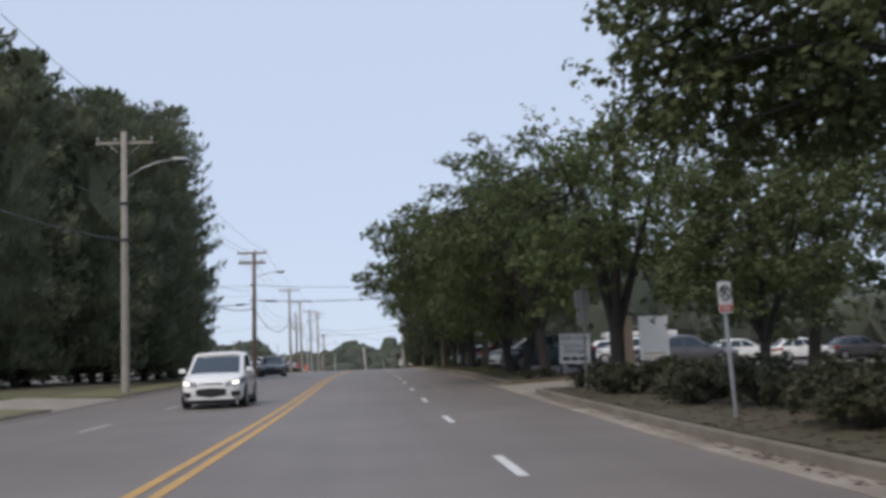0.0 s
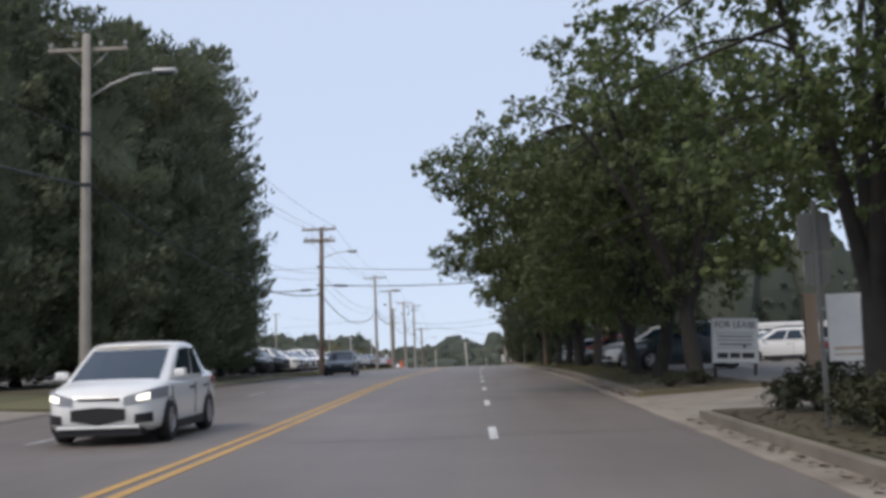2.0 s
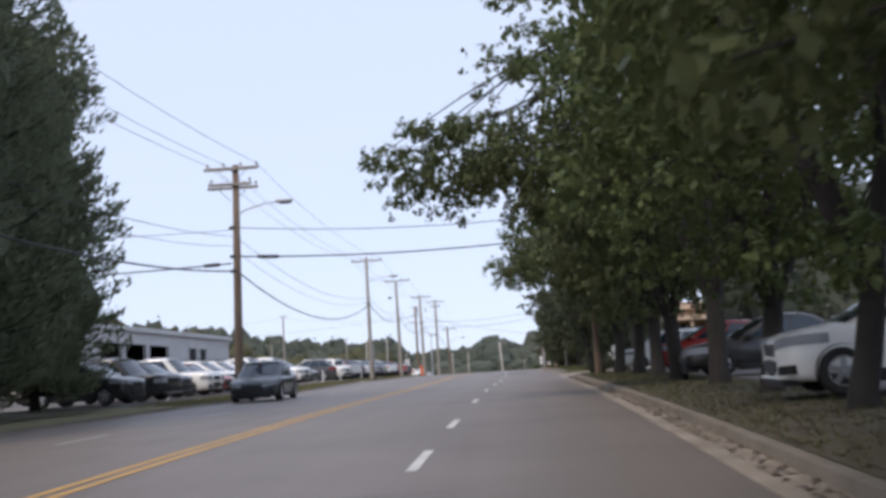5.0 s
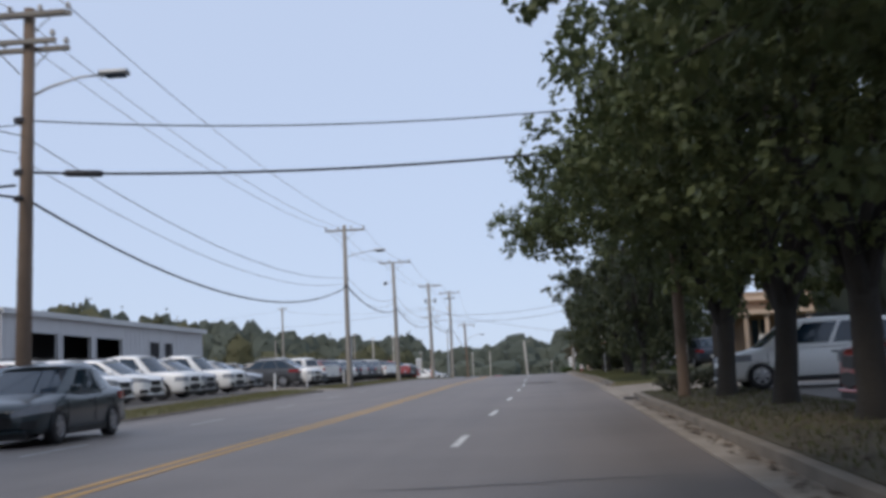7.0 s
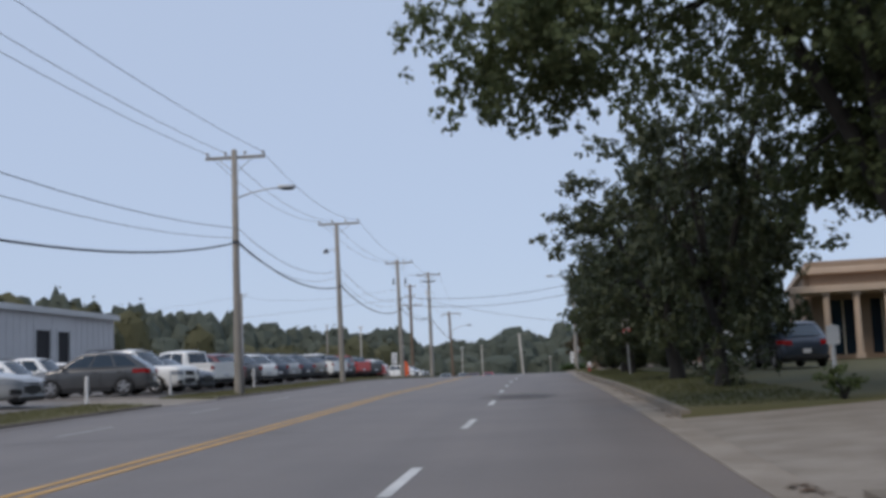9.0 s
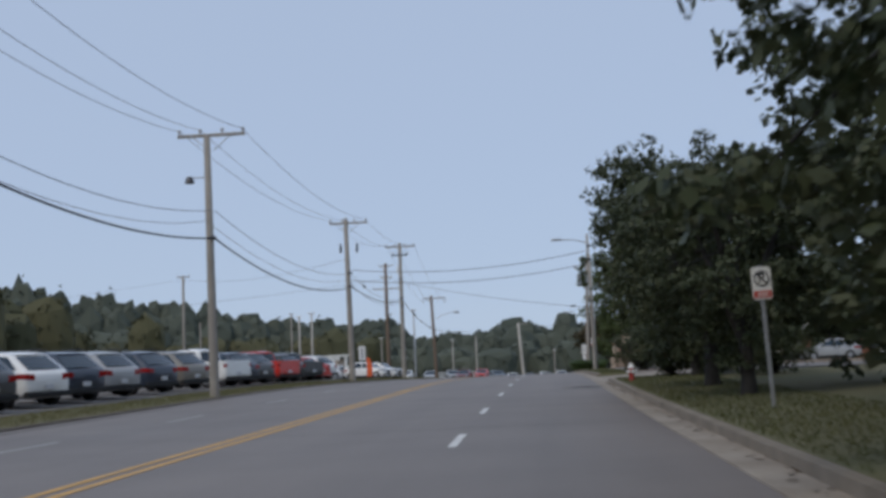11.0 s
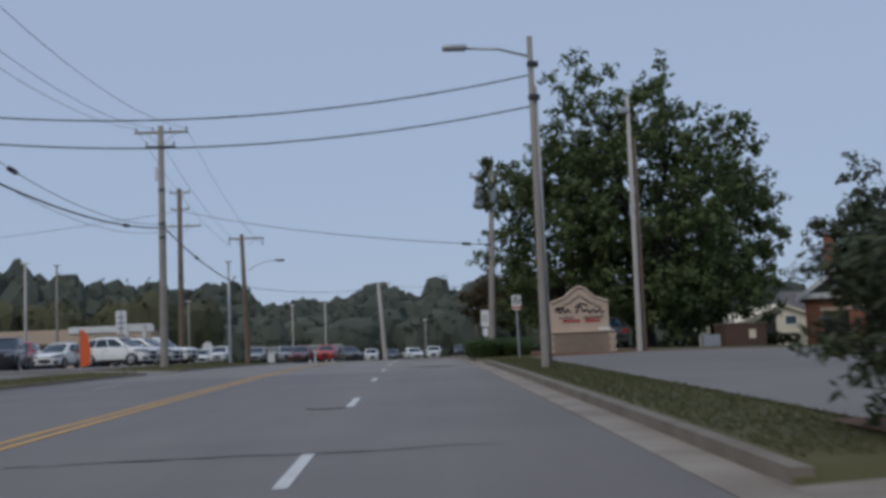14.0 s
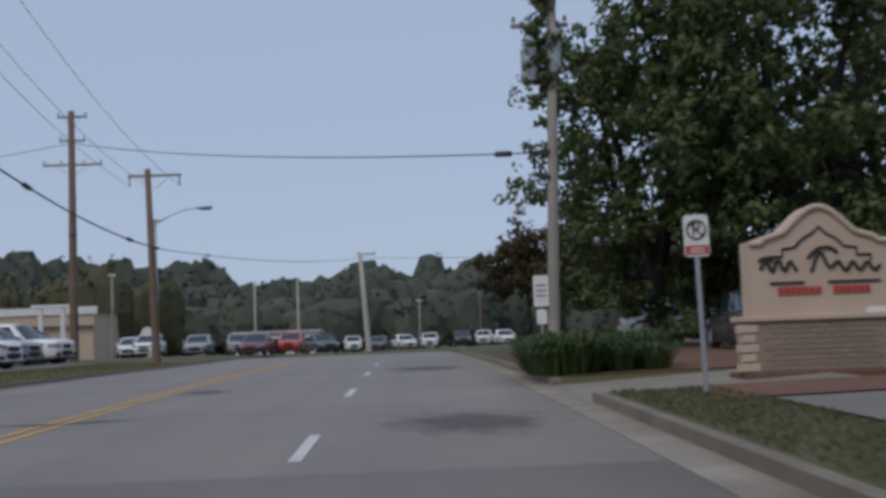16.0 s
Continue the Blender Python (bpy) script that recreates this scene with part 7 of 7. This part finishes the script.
# restaurant of red brick: gable to the road, white eaves, corner porch and chimney
bx = 29.5
brick = thing("brick_restaurant", "red brick restaurant with white eaves, grey roof and chimney", "building", pose(bx, 260.3, land_z(bx, 260.3), 0, 0, -22) @ Matrix.Diagonal((0.88, 0.88, 0.88, 1)))
BW, BD, BH, BR = 14.0, 20.0, 3.8, 9.0
wall_with_openings("front_wall", pose(0, 0, 0), BW, BH, [(1.3, 3.2, 0, 2.5), (4.4, 6.3, 0, 2.5), (7.6, 9.5, 0.6, 2.5)], 0.3, M_BRICK, brick)
wall_with_openings("side_wall", pose(0.3, 0.3, 0, 0, 0, 90), BD, BH, [(4, 6, 0.8, 2.4), (10, 12, 0.8, 2.4)], 0.3, M_BRICK, brick)
wall_with_openings("side_wall", pose(BW, 0.3, 0, 0, 0, 90), BD, BH, [], 0.3, M_BRICK, brick)
for x0 in (1.3, 4.4, 7.6):
    # thin dark sheet carries the shade seen inside the opening
    ao = part("doorway", boxm(x0, x0 + 1.9, 0.2, 0.26, 0, 2.5), M_DARK, brick)
    part("lintel", boxm(x0 - 0.2, x0 + 2.1, -0.05, 0.0, 2.5, 2.8), M_STUCCO, ao)
bm = bmesh.new()
f = [bm.verts.new(c) for c in ((0, 0.05, BH), (BW, 0.05, BH), (BW / 2, 0.05, BR))]
k = [bm.verts.new((v.co.x, 0.3, v.co.z)) for v in f]
bm.faces.new(f), bm.faces.new(list(reversed(k)))
for i in range(3):
    bm.faces.new((f[i], k[i], k[(i + 1) % 3], f[(i + 1) % 3]))
part("gable", bm, M_SHINGLE, brick)
ang = math.degrees(math.atan2(BR - BH, BW / 2))
ln = math.hypot(BR - BH, BW / 2) + 0.7
for s in (0, 1):
    rf = part("roof", boxm(-0.7, ln - 0.7, -0.5, BD + 0.6, 0.0, 0.2), M_SHINGLE, brick)
    rk = part("rake", boxm(-0.7, ln - 0.7, -0.62, -0.5, -0.12, 0.22), M_WHITE, rf)
    rf.matrix_local = pose(BW if s else 0, 0, BH, 0, 0, 0) @ Matrix.Diagonal((-1 if s else 1, 1, 1, 1)) @ pose(0, 0, 0, 0, -ang, 0)
part("eave_band", boxm(-0.55, BW + 0.55, -0.45, 0.0, BH - 0.3, BH + 0.12, bevel=0.04), M_WHITE, brick)
ch = part("chimney", boxm(1.5, 2.5, 2.4, 3.4, BH, 8.5, bevel=0.03), M_BRICK, brick)
part("cap", boxm(1.4, 2.6, 2.3, 3.5, 8.5, 8.7), M_BRICK, ch)
# dealer's hall with a white canopy and far low roofs
hall = thing("dealer_hall", "flat-roofed beige dealer hall with white fascia strips", "building", pose(-65, 370, land_z(-65, 370)))
wall_with_openings("front_wall", pose(-30, 0, 0), 56, 6.6, [(q, q + 5.6, 0.2, 4.3) for q in range(2, 50, 7)], 0.3, M_STUCCO, hall)
wall_with_openings("end_wall", pose(26, 0.3, 0, 0, 0, 90), 15, 6.6, [], 0.3, M_STUCCO, hall)
for q in range(2, 50, 7):
    w_ = part("window", boxm(-30 + q, -24.4 + q, 0.1, 0.16, 0.2, 4.3), M_GLASS, hall)
    for u in (1.85, 3.7):
        part("mullion", boxm(-30.05 + q + u, -29.95 + q + u, 0.03, 0.1, 0.2, 4.3), M_DARKMETAL, w_)
part("roof", boxm(-30.5, 26.5, -0.4, 16, 6.6, 6.9, bevel=0.04), M_SHINGLE, hall)
part("fascia", boxm(-30.3, 26.3, -0.75, -0.42, 4.7, 6.9, bevel=0.03), M_STUCCO, hall)
for x0, x1 in ((13.5, 26.8), (-24, -1.5)):
    part("fascia_strip", boxm(x0, x1, -0.98, -0.76, 6.2, 7.2, bevel=0.04), M_WHITE, hall)
gate = thing("white_gantry", "white gantry frame beside the dealer hall", "gantry", pose(-29.5, 318, land_z(-29.5, 318)))
for x in (-1.1, 0.9):
    part("post", boxm(x, x + 0.4, 0, 0.4, 0, 4.8, bevel=0.03), M_WHITE, gate)
part("beam", boxm(-1.7, 2.0, -0.1, 0.5, 4.8, 5.1, bevel=0.03), M_WHITE, gate)
low = thing("white_store", "long low white store beyond the junction", "building", pose(-14, 390, land_z(-14, 390)))
wall_with_openings("front_wall", pose(-9, 0, 0), 12.5, 3.2, [(a, a + 2.2, 0, 2.3) for a in (1.2, 5, 8.8)], 0.3, M_WHITE, low)
part("roof", boxm(-9.4, 3.9, -0.5, 9, 3.2, 3.5, bevel=0.03), M_SHEDROOF, low)
for a in (1.2, 5, 8.8):
    part("window", boxm(-9 + a, -6.8 + a, 0.1, 0.16, 0, 2.3), M_GLASS, low)

# ---------------------------------------------------------------- worn spots in the asphalt
def stain(cx, cy, rx, ry, label="dark ragged tar stain soaked into the asphalt"):
    n = 24
    v = [(1.2 * math.cos(2 * math.pi * i / n), 1.2 * math.sin(2 * math.pi * i / n), 0) for i in range(n)] + [(0, 0, 0)]
    ob = link_mesh("tar_stain", v, [(i, (i + 1) % n, n) for i in range(n)], M_STAIN)
    slope = math.atan((road_z(cy + ry) - road_z(cy - ry)) / (2 * ry))
    ob.matrix_world = Matrix.Translation((cx, cy, road_z(cy) + 0.012)) @ Matrix.Rotation(slope, 4, "X") @ Matrix.Diagonal((rx, ry, 1, 1))
    return tagged(ob, label, "stain", "", "structure")


stain(3.4, 222.6, 1.1, 2.0)
stain(4.3, 172.5, 0.8, 1.6)
stain(2.6, 134, 1.2, 3.0)
stain(-1.5, 232.6, 0.6, 1.2)
stain(3.2, 243, 1.3, 2.6)


def crack(x0, x1, y, dy, width, seed):
    """A tar-filled crack that wanders across the lanes."""
    rng = random.Random(seed)
    n = max(6, int(abs(x1 - x0) / 0.25))
    v, off = [], 0.0
    for i in range(n + 1):
        t = i / n
        off = 0.8 * off + rng.uniform(-0.09, 0.09)
        px, py, w = x0 + (x1 - x0) * t, y + dy * t + off, width * rng.uniform(0.35, 1.0) * (0.25 + min(1, 4 * t, 4 * (1 - t)))
        v += [(px, py - w, road_z(py - w) + 0.009), (px, py + w, road_z(py + w) + 0.009)]
    f = [(2 * k, 2 * k + 2, 2 * k + 3, 2 * k + 1) for k in range(n)]
    return tagged(link_mesh("tar_crack", v, f, M_PATCH), "thin tar-filled crack across the asphalt", "crack", "", "structure")


for x0, x1, y, dy, w, seed in ((-2.0, 3.6, 190.4, 0.7, 0.05, 1), (-9.0, -2.7, 196.0, -0.6, 0.035, 2), (-3.4, -1.2, 224.9, 0.25, 0.1, 3), (-2.0, 4.6, 152.0, 0.5, 0.03, 4), (-9.2, 1.0, 120.5, 0.8, 0.03, 5), (0.8, 4.7, 85.5, 0.4, 0.03, 6), (-6.0, 2.4, 60.2, -0.5, 0.028, 7), (-2.2, 4.7, 34.6, 0.5, 0.028, 8), (-1.8, 4.6, 209.3, -0.4, 0.03, 9), (-9.0, -2.6, 166.5, 0.5, 0.03, 10)):
    crack(x0, x1, y, dy, w, seed)
cover = thing("manhole_cover", "dark iron manhole cover set in the asphalt", "manhole cover", pose(1.2, 198.3, road_z(198.3)))
part("frame", cylm((0, 0, -0.05), (0, 0, 0.006), 0.33, 0.33, 24), M_PATCH, cover)
part("lid", cylm((0, 0, 0.004), (0, 0, 0.012), 0.29, 0.29, 24), M_ASPH, cover)

# clipped hedge before the restaurant
for i in range(5):
    place(hedge, 22.4 + i * 0.55, 247.8 + (i % 2) * 0.25, i * 70, 0.7, 0, "dark clipped hedge shrub before the brick restaurant")
place(dense_b, 28.9, 240.5, 40, 1.0)
place(dense_b, 36.0, 243, 160, 0.95)
# low kerb and mulch where the restaurant's lot meets its drive
lot("mulch_bed_drive", 6.6, 10.0, 187.2, 190.0, 0.045, M_MULCH, "red-brown bark mulch bed under the evergreen bush", "bed")
for i in range(7):
    x0 = 10.1 + i * 2.0
    kb = part("lot_kerb", boxm(x0, x0 + 1.98, 187.4, 187.58, land_z(x0, 187.5) - 0.1, land_z(x0 + 1, 187.5) + 0.16, bevel=0.02), M_CONC)
    tagged(kb, "low stained concrete kerb along the lot", "kerb", "", "structure")


def gutter_grate(x, y):
    """An iron storm grate let into the gutter: a frame and its bars."""
    slope = math.degrees(math.atan((road_z(y + 1) - road_z(y - 1)) / 2))
    e = thing("gutter_grate", "dark iron storm grate let into the concrete gutter", "drain", pose(x, y, road_z(y) + 0.012, slope, 0, 0), "storm grates")
    # flat black plate below the bars imitates the dark of a pit
    part("pit_shade", boxm(-0.17, 0.17, -0.36, 0.36, -0.02, 0.004), M_BLACK, e)
    for s in (-1, 1):
        part("frame", boxm(s * 0.18 - 0.02, s * 0.18 + 0.02, -0.4, 0.4, -0.02, 0.03, bevel=0.005), M_DARKMETAL, e)
        part("frame", boxm(-0.16, 0.16, s * 0.38 - 0.02, s * 0.38 + 0.02, -0.02, 0.03, bevel=0.005), M_DARKMETAL, e)
    for i in range(7):
        part("bar", boxm(-0.16, 0.16, -0.3 + i * 0.1 - 0.014, -0.3 + i * 0.1 + 0.014, -0.01, 0.024), M_DARKMETAL, e)
    return e


gutter_grate(5.37, 107.9)
